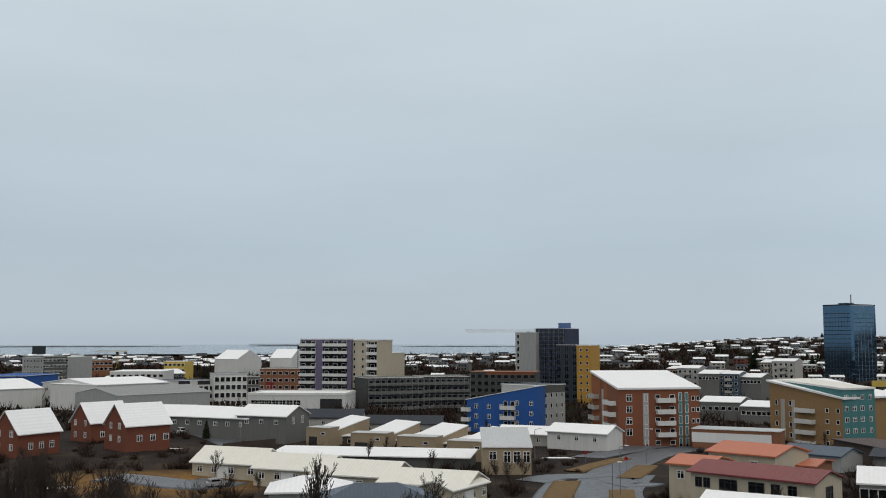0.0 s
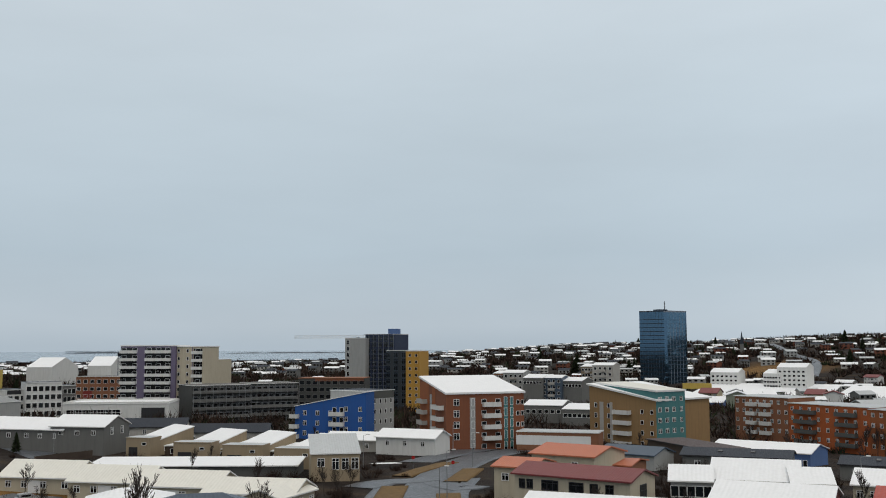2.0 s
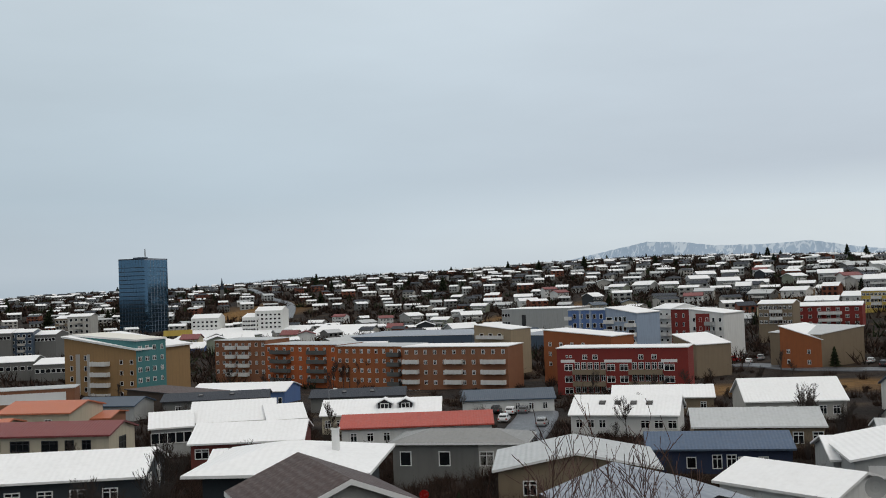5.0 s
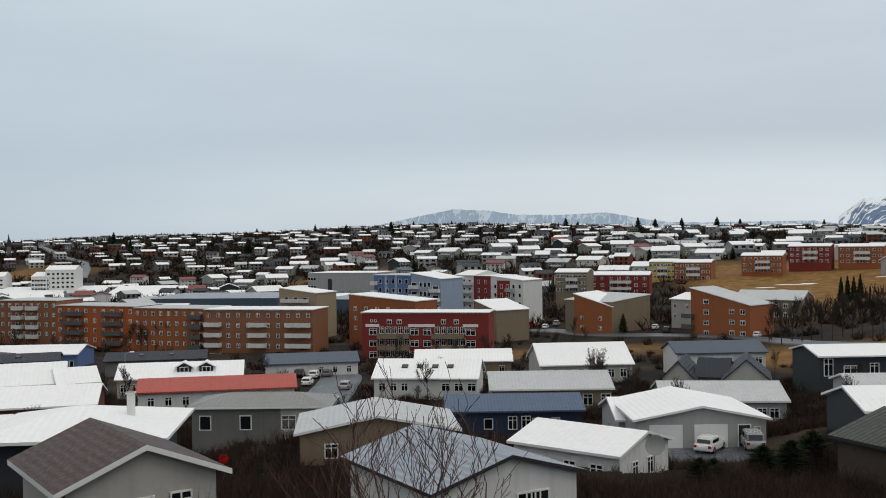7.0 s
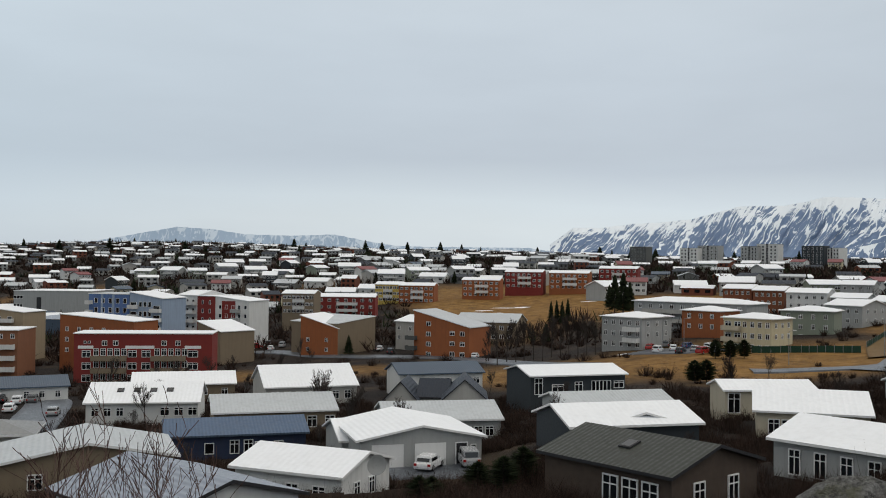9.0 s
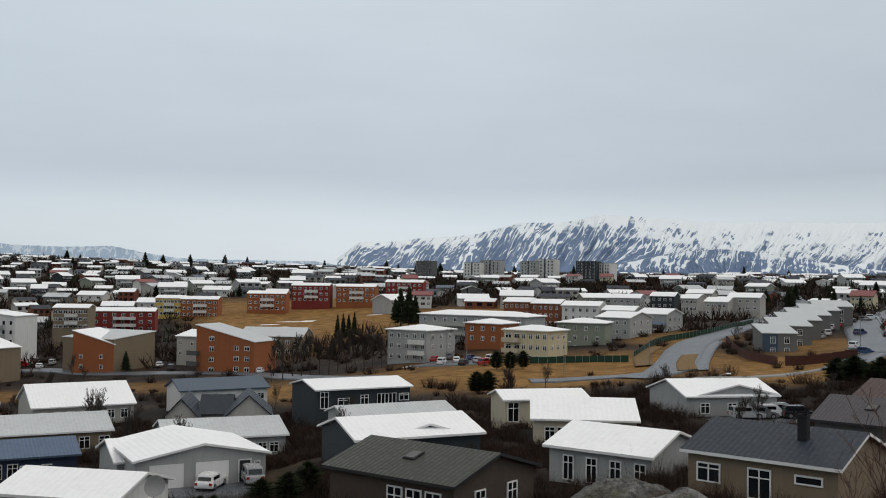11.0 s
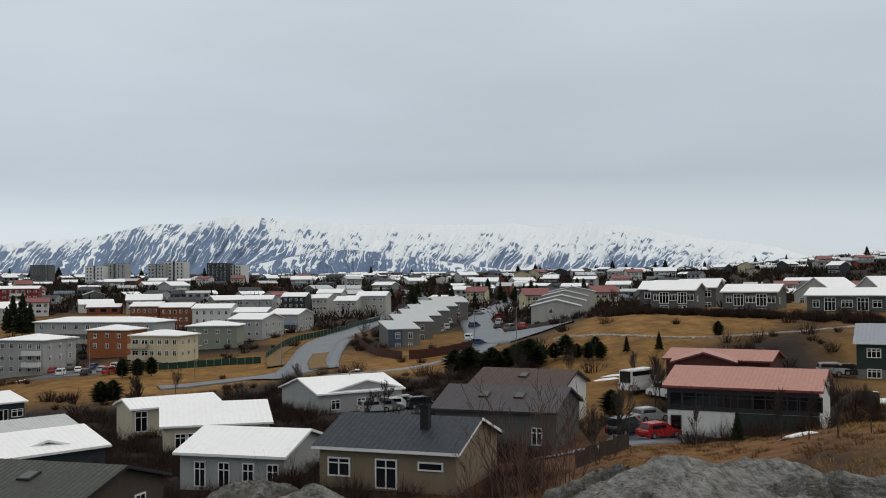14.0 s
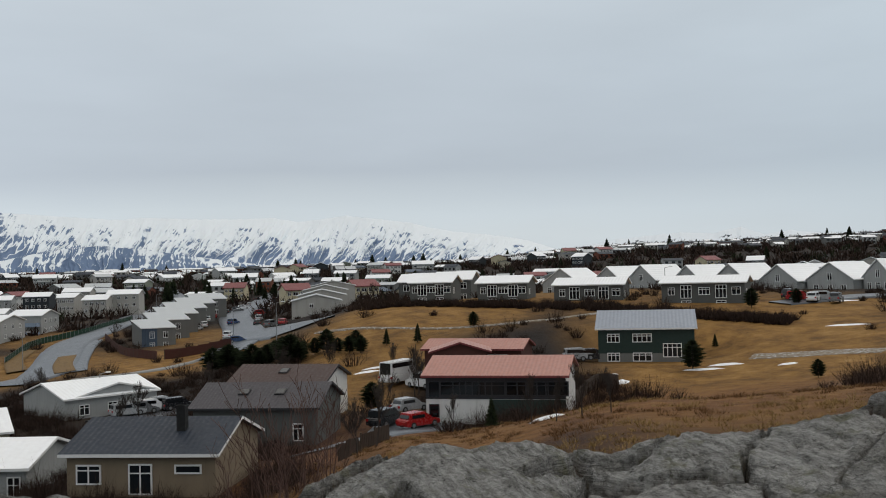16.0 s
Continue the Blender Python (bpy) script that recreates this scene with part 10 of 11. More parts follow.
def build_hill():
    protos = [hill_proto(i) for i in range(12)]
    near = hill_rows(470, 900, 24, 122, 36, 16, 0.80) + hill_rows(380, 620, 103, 140, 34, 18, 0.75) + hill_rows(560, 760, -26, 23, 50, 26, 0.5)
    rng.shuffle(near)
    near, rest = near[:215], near[215:]
    used = set()
    for x, y, r in near:
        i = rng.randrange(12)
        m = pose(x, y, ground(x, y) + 0.4, 0, 0, facing(x, y, rng.choice((-25, -10, 0, 8, 20, 40, 90)) + rng.uniform(-6, 6)))
        if i not in used:
            used.add(i)
            protos[i][0].matrix_basis = m
        else:
            copy_thing(protos[i][0], m)
    for i in range(12):
        if i not in used:
            x, y = polar(60 + i * 3, 905)
            protos[i][0].matrix_basis = pose(x, y, ground(x, y) + 0.4, 0, 0, facing(x, y, 0))
    far = rest + hill_rows(900, 2300, -26, 140, 46, 17, 0.80)
    V, F, MI = [], [], []

    def quad_box(cx, cy, z, rot, w, d, h, rise, mi_wall, mi_roof):
        c, s = math.cos(radians(rot)), math.sin(radians(rot))
        b = len(V)
        pts = [(-w / 2, -d / 2, -3), (w / 2, -d / 2, -3), (w / 2, d / 2, -3), (-w / 2, d / 2, -3), (-w / 2, -d / 2, h), (w / 2, -d / 2, h), (w / 2, d / 2, h), (-w / 2, d / 2, h), (-w / 2, 0, h + rise), (w / 2, 0, h + rise)]
        o = 0.5
        pts += [(-w / 2 - o, -d / 2 - o, h - 0.1), (w / 2 + o, -d / 2 - o, h - 0.1), (w / 2 + o, d / 2 + o, h - 0.1), (-w / 2 - o, d / 2 + o, h - 0.1), (-w / 2 - o, 0, h + rise + 0.25), (w / 2 + o, 0, h + rise + 0.25)]
        for px, py, pz in pts:
            V.append((cx + c * px - s * py, cy + s * px + c * py, z + pz))
        for f in ((0, 1, 5, 4), (1, 2, 6, 9, 5), (2, 3, 7, 6), (3, 0, 4, 8, 7)):
            F.append(tuple(b + q for q in f))
            MI.append(mi_wall)
        for f in ((10, 11, 15, 14), (12, 13, 14, 15)):
            F.append(tuple(b + q for q in f))
            MI.append(mi_roof)
        # dark window openings, set a little proud
        for lv in range(1 + (h > 4)):
            n = 3
            for q in range(n):
                x0 = -w / 2 + w * (q + 0.25) / n
                x1 = x0 + w * 0.5 / n
                z0 = h - 2.2 - 2.7 * lv
                b = len(V)
                for px, pz in ((x0, z0), (x1, z0), (x1, z0 + 1.4), (x0, z0 + 1.4)):
                    V.append((cx + c * px + s * (d / 2 + 0.06), cy + s * px - c * (d / 2 + 0.06), z + pz))
                F.append((b, b + 1, b + 2, b + 3))
                MI.append(7)

    for x, y, r in far:
        h = rng.choice((2.8, 3.0, 3.2, 5.2, 5.6))
        quad_box(x, y, ground(x, y) + 0.5, facing(x, y, rng.uniform(-35, 35)), rng.uniform(8, 15), rng.uniform(7, 10), h, rng.uniform(0.8, 1.8), rng.choice((0, 0, 1, 1, 2, 2, 3)), rng.choice((4, 4, 4, 5, 6, 6)))
    me = bpy.data.meshes.new("distant_houses")
    me.from_pydata(V, [], F)
    for m in ("lightgrey", "offwhite", "grey", "brick", "snow", "snowgrey", "charcoal", "glass"):
        me.materials.append(M[m])
    me.polygons.foreach_set("material_index", MI)
    tagged(new("distant_houses", me), "hundreds of small distant houses with snowy roofs", "houses", kind="stuff")


build_hill()


# ---- plants ----
def twig_mass(name, label, spots, material, kind="stuff", cat="shrubs"):
    """Leafless shrubs: fans of thin tapering twigs. spots: (x, y, height, radius, twigs, thickness)."""
    g = np.random.default_rng(5)
    VV, FF, n0 = [], [], 0
    for x, y, h, rad, n, th in spots:
        z = ground(x, y) - 0.1
        a, q = g.uniform(0, 2 * np.pi, n), rad * np.sqrt(g.uniform(0, 1, n))
        b0 = np.stack([x + 0.55 * q * np.cos(a), y + 0.55 * q * np.sin(a), np.full(n, z)], 1)
        hh = h * g.uniform(0.45, 1.0, n) * (1 - 0.35 * (q / max(rad, 0.01)) ** 2)
        lean = np.stack([np.cos(a) * q * 0.6 + g.normal(0, 0.22, n) * h, np.sin(a) * q * 0.6 + g.normal(0, 0.22, n) * h, hh], 1)
        tip = b0 + lean
        sd = g.normal(0, 1, (n, 3))
        sd[:, 2] *= 0.2
        sd *= (th / np.linalg.norm(sd, axis=1))[:, None]
        mid = b0 + lean * g.uniform(0.3, 0.6, n)[:, None]
        t2 = mid + g.normal(0, 0.2, (n, 3)) * h + np.stack([0 * a, 0 * a, 0.32 * hh], 1)
        VV += [np.stack([b0 - sd, b0 + sd, tip], 1).reshape(-1, 3), np.stack([mid - sd * 0.7, mid + sd * 0.7, t2], 1).reshape(-1, 3)]
        n0 += 2 * n
    V = np.concatenate(VV)
    me = bpy.data.meshes.new(name)
    me.vertices.add(len(V))
    me.vertices.foreach_set("co", V.ravel())
    me.loops.add(len(V))
    me.loops.foreach_set("vertex_index", np.arange(len(V)))
    me.polygons.add(len(V) // 3)
    me.polygons.foreach_set("loop_start", np.arange(0, len(V), 3))
    me.polygons.foreach_set("loop_total", np.full(len(V) // 3, 3))
    me.update(calc_edges=True)
    me.materials.append(M[material])
    tagged(new(name, me), label, cat, kind=kind)


def twig_material(name, lo, hi):
    m = bpy.data.materials.new(name)
    m.use_nodes = True
    nt = m.node_tree
    b = nt.nodes["Principled BSDF"]
    b.inputs["Roughness"].default_value = 0.95
    b.inputs["Specular IOR Level"].default_value = 0.1
    geo, mix = nt.nodes.new("ShaderNodeNewGeometry"), nt.nodes.new("ShaderNodeMix")
    mix.data_type = "RGBA"
    mix.inputs["A"].default_value, mix.inputs["B"].default_value = (*lo, 1), (*hi, 1)
    nt.links.new(geo.outputs["Random Per Island"], mix.inputs["Factor"])
    nt.links.new(mix.outputs["Result"], b.inputs["Base Color"])
    return m


M["twigs"] = twig_material("brown_twigs", (0.009, 0.006, 0.005), (0.062, 0.040, 0.031))
M["redtwigs"] = twig_material("red_brown_twigs", (0.035, 0.018, 0.014), (0.14, 0.075, 0.055))
M["greentwigs"] = twig_material("dark_evergreen", (0.008, 0.013, 0.008), (0.040, 0.052, 0.024))
M["strawtwigs"] = twig_material("straw_grass", (0.10, 0.06, 0.022), (0.36, 0.24, 0.10))
M["rustgrass"] = twig_material("rusty_heather", (0.06, 0.03, 0.014), (0.20, 0.11, 0.05))


def build_shrubs():
    spots, far, green, gold, rust = [], [], [], [], []
    R = random.Random(21)
    tries = 0
    while len(spots) < 4200 and tries < 40000:
        tries += 1
        r = 30 * (420 / 30) ** (R.random() ** 0.72)
        a = R.uniform(-28, 138)
        x, y = polar(a, r)
        if a > 100 and r < 80:
            continue
        if grassy(x, y) > 0.35 and R.random() < 0.93:
            continue
        if noise.noise((x * 0.03, y * 0.03, 9)) < -0.28 or not free(x, y, 0.9):
            continue
        h = R.choice((1.1, 1.5, 1.9, 2.4, 3.0))
        spots.append((x, y, h, h * R.uniform(0.5, 0.9), int(85 if r < 120 else 60), max(0.014, r * 0.00030)))
    while len(far) < 17000:
        r = R.uniform(0, 1) ** 0.9 * 1500 + 300
        a = R.uniform(-26, 140)
        x, y = polar(a, r)
        if grassy(x, y) > 0.3 or (a < 9 and r > 1480) or not free(x, y, 1.0):
            continue
        h = R.uniform(2.5, 6.5) * (1 + r / 2600)
        (far if R.random() < 0.88 else green).append((x, y, h, h * 0.9, 15, r * 0.0008))
    for i in range(9000):
        # overgrown gardens below the viewpoint
        a, r = R.uniform(8, 104), R.uniform(40, 175)
        x, y = polar(a, r)
        if len(spots) < 8600 and free(x, y, 0.5) and grassy(x, y) < 0.3:
            h = R.uniform(0.9, 2.2)
            spots.append((x, y, h, h * 0.8, 70, max(0.012, r * 0.00026)))
    for i in range(420):
        # hedge below the grey row houses
        a = R.uniform(107.5, 131)
        x, y = polar(a, 204 - 1.75 * (a - 110) - R.uniform(2, 9))
        if free(x, y, 0.3):
            spots.append((x, y, R.uniform(1.2, 2.0), 1.2, 60, 0.06))
    for i in range(1500):
        # tussocks and heather by the outcrop
        r, a = R.uniform(15, 80), R.uniform(97, 141)
        x, y = polar(a, r)
        if not free(x, y, 0.4):
            continue
        h = R.uniform(0.18, 0.5)
        n = noise.noise((x * 0.08, y * 0.08, 2))
        (gold if n > 0.05 else rust).append((x, y, h, h * 1.4, 40, 0.012 + r * 0.0002))
    twig_mass("bare_shrubs", "leafless brown garden shrubs and hedges", spots, "twigs")
    twig_mass("distant_scrub", "dark leafless trees and scrub between distant houses", far, "twigs")
    twig_mass("distant_evergreens", "dark evergreen shrubs between distant houses", green, "greentwigs")
    twig_mass("straw_tussocks", "pale straw grass tussocks by the rocks", gold, "strawtwigs", cat="grass")
    twig_mass("rusty_heather", "rusty brown heather by the rocks", rust, "rustgrass", cat="heather")


build_shrubs()


def bare_tree_mesh(seed, height, spread, twig=0.012, depth=5):
    R = random.Random(seed)
    trunk, crown = bmesh.new(), bmesh.new()

    def grow(p, d, length, rad, lv):
        n = 3 if lv < 2 else 2
        bm = trunk if lv == 0 else crown
        for s in range(n):
            d2 = (d + Vector((R.gauss(0, 0.10), R.gauss(0, 0.10), 0.06))).normalized()
            q = p + d2 * length / n
            r2 = max(twig, rad * (0.86 if lv else 0.8))
            tube(bm, p, q, rad, r2, 5 if lv < 2 else 3)
            if lv < depth and (s > 0 or lv > 0):
                for _ in range(2 if lv < 3 else R.choice((1, 2))):
                    az = R.uniform(0, 2 * math.pi)
                    side = Vector((math.cos(az), math.sin(az), 0)) * spread
                    grow(q, (d2 * 0.75 + side * R.uniform(0.5, 1.0) + Vector((0, 0, 0.25))).normalized(), length * R.uniform(0.45, 0.68), r2 * 0.6, lv + 1)
            p, d, rad = q, d2, r2
        if lv < depth:
            grow(p, d, length * 0.6, rad * 0.7, lv + 1)

    grow(Vector((0, 0, -0.2)), Vector((0, 0, 1)), height * 0.42, 0.016 * height, 0)
    return mesh_of("trunk", trunk, ["bark"]), mesh_of("crown", crown, ["bark"])


TREES = {}


def bare_tree(x, y, h, kind=0, label="leafless garden tree with fine dark branches"):
    if kind not in TREES:
        TREES[kind] = bare_tree_mesh(40 + kind, 6.0, (0.55, 0.75, 0.35, 0.62)[kind % 4], 0.011, 4)
    t = new("bare_tree")
    k = h / 6.0
    t.matrix_basis = pose(x, y, ground(x, y), 0, 0, (x * 37) % 360) @ Matrix.Diagonal((k, k, k, 1))
    tagged(t, label, "tree", "bare trees")
    part("trunk", TREES[kind][0], None, t)
    part("crown", TREES[kind][1], None, t)


CONES = {}


def conifer_mesh(seed, pine):
    g = np.random.default_rng(seed)
    V = []
    n = 1500
    for i in range(n):
        u = g.uniform(0.08, 1) ** 0.9
        rad = ((1 - u) ** 0.8 * 0.30 + 0.02) if not pine else 0.36 * math.sqrt(max(0.02, 1 - (2 * u - 0.95) ** 2))
        rad *= 0.7 + 0.5 * abs(math.sin(u * 22 + seed))
        a = g.uniform(0, 2 * math.pi)
        q = rad * math.sqrt(g.uniform(0.15, 1))
        b = np.array([q * 0.4 * math.cos(a), q * 0.4 * math.sin(a), u])
        tip = np.array([rad * math.cos(a) * g.uniform(0.7, 1.15), rad * math.sin(a) * g.uniform(0.7, 1.15), u + (0.06 if pine else -0.03) + g.normal(0, 0.02)])
        s = g.normal(0, 1, 3)
        s *= 0.020 / np.linalg.norm(s)
        V += [b - s, b + s, tip]
    me = bpy.data.meshes.new("crown")
    me.from_pydata([tuple(v) for v in V], [], [(3 * i, 3 * i + 1, 3 * i + 2) for i in range(n)])
    me.materials.append(M["greentwigs"])
    return me


def conifer(x, y, h, kind=0, label="dark green spruce tree in a garden", width=1.0):
    if kind not in CONES:
        bm = bmesh.new()
        tube(bm, (0, 0, -0.05), (0, 0, 0.95), 0.022, 0.004, 6)
        CONES[kind] = (mesh_of("trunk", bm, ["bark"]), conifer_mesh(60 + kind, kind >= 2))
    t = new("conifer_tree")
    t.matrix_basis = pose(x, y, ground(x, y), 0, 0, (x * 53) % 360) @ Matrix.Diagonal((h * width, h * width, h, 1))
    tagged(t, label, "tree", "conifers")
    part("trunk", CONES[kind][0], None, t)
    part("crown", CONES[kind][1], None, t)


def build_trees():
    R = random.Random(8)
    n = 0
    while n < 150:
        r = 45 * (330 / 45) ** R.random()
        a = R.uniform(-27, 112)
        x, y = polar(a, r)
        if not free(x, y, 1.5) or grassy(x, y) > 0.35 or (28 < a < 104 and r < 115) or (1 < a < 15 and r < 235):
            continue
        bare_tree(x, y, R.uniform(3.5, 7.5), R.randrange(4))
        n += 1
    n = 0
    while n < 70:
        r, a = R.uniform(270, 900), R.uniform(-24, 138)
        x, y = polar(a, r)
        if not free(x, y, 2) or grassy(x, y) > 0.3:
            continue
        conifer(x, y, R.uniform(4, 9), R.randrange(2))
        n += 1
    # conifers along the skyline
    for i in range(170):
        a, r = R.uniform(15, 138), R.uniform(1000, 1700)
        if i > 95:
            a, r = R.uniform(94, 128), R.uniform(470, 600)
        x, y = polar(a, r)
        conifer(x, y, R.uniform(9, 18) if r > 700 else R.uniform(6, 11), R.randrange(2), "dark conifer on the skyline", R.uniform(0.8, 1.4))


build_trees()


# ---- vehicles ----
M["carglass"] = glass_mat("car_glass", (0.010, 0.012, 0.014))
for nm, c in (("car_white", (0.66, 0.67, 0.68)), ("car_silver", (0.33, 0.34, 0.35)), ("car_black", (0.016, 0.017, 0.02)), ("car_red", (0.30, 0.012, 0.012)), ("car_blue", (0.03, 0.06, 0.14)), ("car_grey", (0.12, 0.125, 0.13))):
    M[nm] = mat(nm + "_paint", c, 0.25, var=0.04, grime=0.05, spec=0.5)
M["headlamp"] = mat("headlamp_plastic", (0.6, 0.62, 0.63), 0.2, grime=0)
M["taillamp"] = mat("tail_lamp_plastic", (0.30, 0.01, 0.01), 0.3, grime=0)
CARS = {}
SHAPES = {  # lower body (length, height), cabin outline, wheel radius
    "hatchback": (4.1, 0.88, [(-1.75, 0.85), (-1.55, 1.40), (0.25, 1.46), (1.15, 0.88)], 0.31),
    "suv": (4.6, 1.02, [(-2.15, 1.0), (-2.0, 1.66), (0.45, 1.72), (1.25, 1.02)], 0.37),
    "van": (5.0, 1.15, [(-2.42, 1.12), (-2.35, 1.95), (1.0, 2.0), (1.95, 1.15)], 0.34),
    "camper": (6.6, 1.15, [(-3.25, 1.12), (-3.2, 2.75), (2.0, 2.85), (2.5, 1.9), (2.9, 1.15)], 0.34),
}


def car(x, y, rot, shape="hatchback", paint="car_white"):
    words = {"car_white": "white", "car_silver": "silver", "car_black": "black", "car_red": "red", "car_blue": "dark blue", "car_grey": "dark grey"}[paint]
    key = (shape, paint)
    length, h, cabin, wr = SHAPES[shape]
    wd = 0.88 if shape != "camper" else 1.1
    if key not in CARS:
        L = length / 2
        bm = bmesh.new()
        prism(bm, [(-L, 0.35), (-L + 0.1, 0.22), (L - 0.1, 0.22), (L, 0.38), (L - 0.03, h * 0.72), (L - 0.6, h * 0.9), (L * 0.42, h), (-L + 0.2, h * 1.01), (-L + 0.02, h * 0.8)], -wd, wd, "y")
        bmesh.ops.bevel(bm, geom=bm.edges[:], offset=0.06, segments=2, affect="EDGES")
        body = mesh_of("body", bm, [paint])
        bm = bmesh.new()
        prism(bm, cabin, -wd * 0.88, wd * 0.88, "y")
        bmesh.ops.bevel(bm, geom=bm.edges[:], offset=0.08, segments=2, affect="EDGES")
        cab = mesh_of("cabin", bm, [paint])
        bm = bmesh.new()
        z0, z1 = h + 0.06, cabin[1][1] - 0.16
        if shape in ("van", "camper"):
            z0 = z1 - 0.55
        c0, c1 = cabin[1][0] + 0.18, cabin[2][0] - (0.1 if shape != "camper" else 0.6)
        box(bm, c0, c1, -0.012, 0.012, z0, z1)
        sg = mesh_of("side_window", bm, ["carglass"])
        a, b = cabin[-2], cabin[-1]
        bm = bmesh.new()
        prism(bm, [(a[0] + 0.06, a[1] - 0.1), (b[0] + 0.03, b[1] + 0.06), (b[0] - 0.05, b[1] + 0.04), (a[0] - 0.02, a[1] - 0.12)], -wd * 0.76, wd * 0.76, "y")
        ws = mesh_of("windscreen", bm, ["carglass"])
        a, b = cabin[1], cabin[0]
        bm = bmesh.new()
        prism(bm, [(a[0] - 0.04, a[1] - 0.12), (b[0] - 0.01, b[1] + 0.10), (b[0] + 0.06, b[1] + 0.10), (a[0] + 0.03, a[1] - 0.12)], -wd * 0.72, wd * 0.72, "y")
        rw = mesh_of("rear_window", bm, ["carglass"])
        bm = bmesh.new()
        tube(bm, (0, -0.11, 0), (0, 0.11, 0), wr, wr, 14)
        tyre = mesh_of("tyre", bm, ["black"])
        bm = bmesh.new()
        tube(bm, (0, -0.125, 0), (0, 0.125, 0), wr * 0.6, wr * 0.6, 10)
        rim = mesh_of("rim", bm, ["galv"])
        bm = bmesh.new()
        box(bm, -0.05, 0.05, -0.2, 0.2, -0.08, 0.08)
        hl = mesh_of("headlight", bm, ["headlamp"])
        bm = bmesh.new()
        box(bm, -0.05, 0.05, -0.14, 0.14, -0.12, 0.12)
        tl = mesh_of("tail_light", bm, ["taillamp"])
        CARS[key] = (body, cab, sg, ws, rw, tyre, rim, hl, tl)
    body, cab, sg, ws, rw, tyre, rim, hl, tl = CARS[key]
    o = new("camper_van" if shape == "camper" else "van" if shape == "van" else "car")
    o.matrix_basis = pose(x, y, ground(x, y) + 0.14, 0, 0, rot)
    tagged(o, f"{words} {shape if shape != 'camper' else 'motorhome'} parked on wet asphalt", "car", "parked cars")
    part("body", body, None, o)
    c = part("cabin", cab, None, o)
    for nm, me, dy in (("side_window", sg, -wd * 0.885), ("side_window", sg, wd * 0.885), ("windscreen", ws, 0), ("rear_window", rw, 0)):
        part(nm, me, None, c, m=Matrix.Translation((0, dy, 0)))
    L = length / 2
    for sx in (-0.62, 0.62):
        for sy in (-1, 1):
            w = part("wheel", tyre, None, o, m=Matrix.Translation((sx * L, sy * (wd - 0.08), wr)))
            part("rim", rim, None, w)
    for sy in (-1, 1):
        part("headlight", hl, None, o, m=Matrix.Translation((L - 0.05, sy * (wd - 0.25), h * 0.66)))
        part("tail_light", tl, None, o, m=Matrix.Translation((-L + 0.05, sy * (wd - 0.18), h * 0.74)))


# ---- street furniture ----
def street_lamp(x, y, h=8.0, rot=0.0):
    o = new("street_lamp")
    o.matrix_basis = pose(x, y, ground(x, y), 0, 0, rot)
    tagged(o, "grey steel street lamp with a short arm", "lamp", "street lamps")
    bm = bmesh.new()
    tube(bm, (0, 0, -0.2), (0, 0, h), 0.09, 0.05, 8)
    part("pole", bm, "galv", o)
    bm = bmesh.new()
    tube(bm, (0, 0, h), (0.9, 0, h + 0.25), 0.045, 0.04, 6)
    part("arm", bm, "galv", o)
    bm = bmesh.new()
    box(bm, 0.8, 1.5, -0.14, 0.14, h + 0.18, h + 0.34, bevel=0.04)
    part("lamp_head", bm, "trim", o)


def road_sign(x, y, colour="car_red"):
    o = new("road_sign")
    o.matrix_basis = pose(x, y, ground(x, y), 0, 0, -math.degrees(math.atan2(x, y)))
    tagged(o, "small round road sign on a steel post", "sign", "road signs")
    bm = bmesh.new()
    tube(bm, (0, 0, -0.2), (0, 0, 2.6), 0.04, 0.04, 6)
    part("post", bm, "galv", o)
    bm = bmesh.new()
    tube(bm, (0, -0.07, 2.3), (0, -0.045, 2.3), 0.38, 0.38, 16)
    part("plate", bm, colour, o)


def fence(pts, height, material, label, post="timber", gap=0.16):
    """Upright boards between posts along a line."""
    C = curve_points([(x, y, 0) for x, y in pts], 2.0)
    o = new("fence")
    o.matrix_basis = pose(C[0].x, C[0].y, ground(C[0].x, C[0].y))
    tagged(o, label, "fence")
    org = o.matrix_basis.translation
    for a, b in zip(C, C[1:]):
        d = b - a
        L = d.length
        za, zb = ground(a.x, a.y) - org.z, ground(b.x, b.y) - org.z
        rot = math.degrees(math.atan2(d.y, d.x))
        n = max(1, int(L / gap))
        bm = bmesh.new()
        box(bm, 0, L, -0.012, 0.012, -0.3, height)
        for i in range(n):
            box(bm, L * i / n + 0.01, L * (i + 1) / n - 0.01, -0.035, -0.0121, -0.3, height + 0.02 * ((i * 7) % 3))
        m = Matrix.Translation((a.x - org.x, a.y - org.y, za)) @ Matrix.Rotation(radians(rot), 4, "Z")
        m[2][0] = (zb - za) / L
        tagged(part("panel", bm, material, o, m=m), kind="stuff")
        bm = bmesh.new()
        box(bm, -0.06, 0.06, -0.06, 0.06, -0.4, height + 0.12)
        part("post", bm, post, o, m=Matrix.Translation((a.x - org.x, a.y - org.y, za)) @ Matrix.Rotation(radians(rot), 4, "Z"))


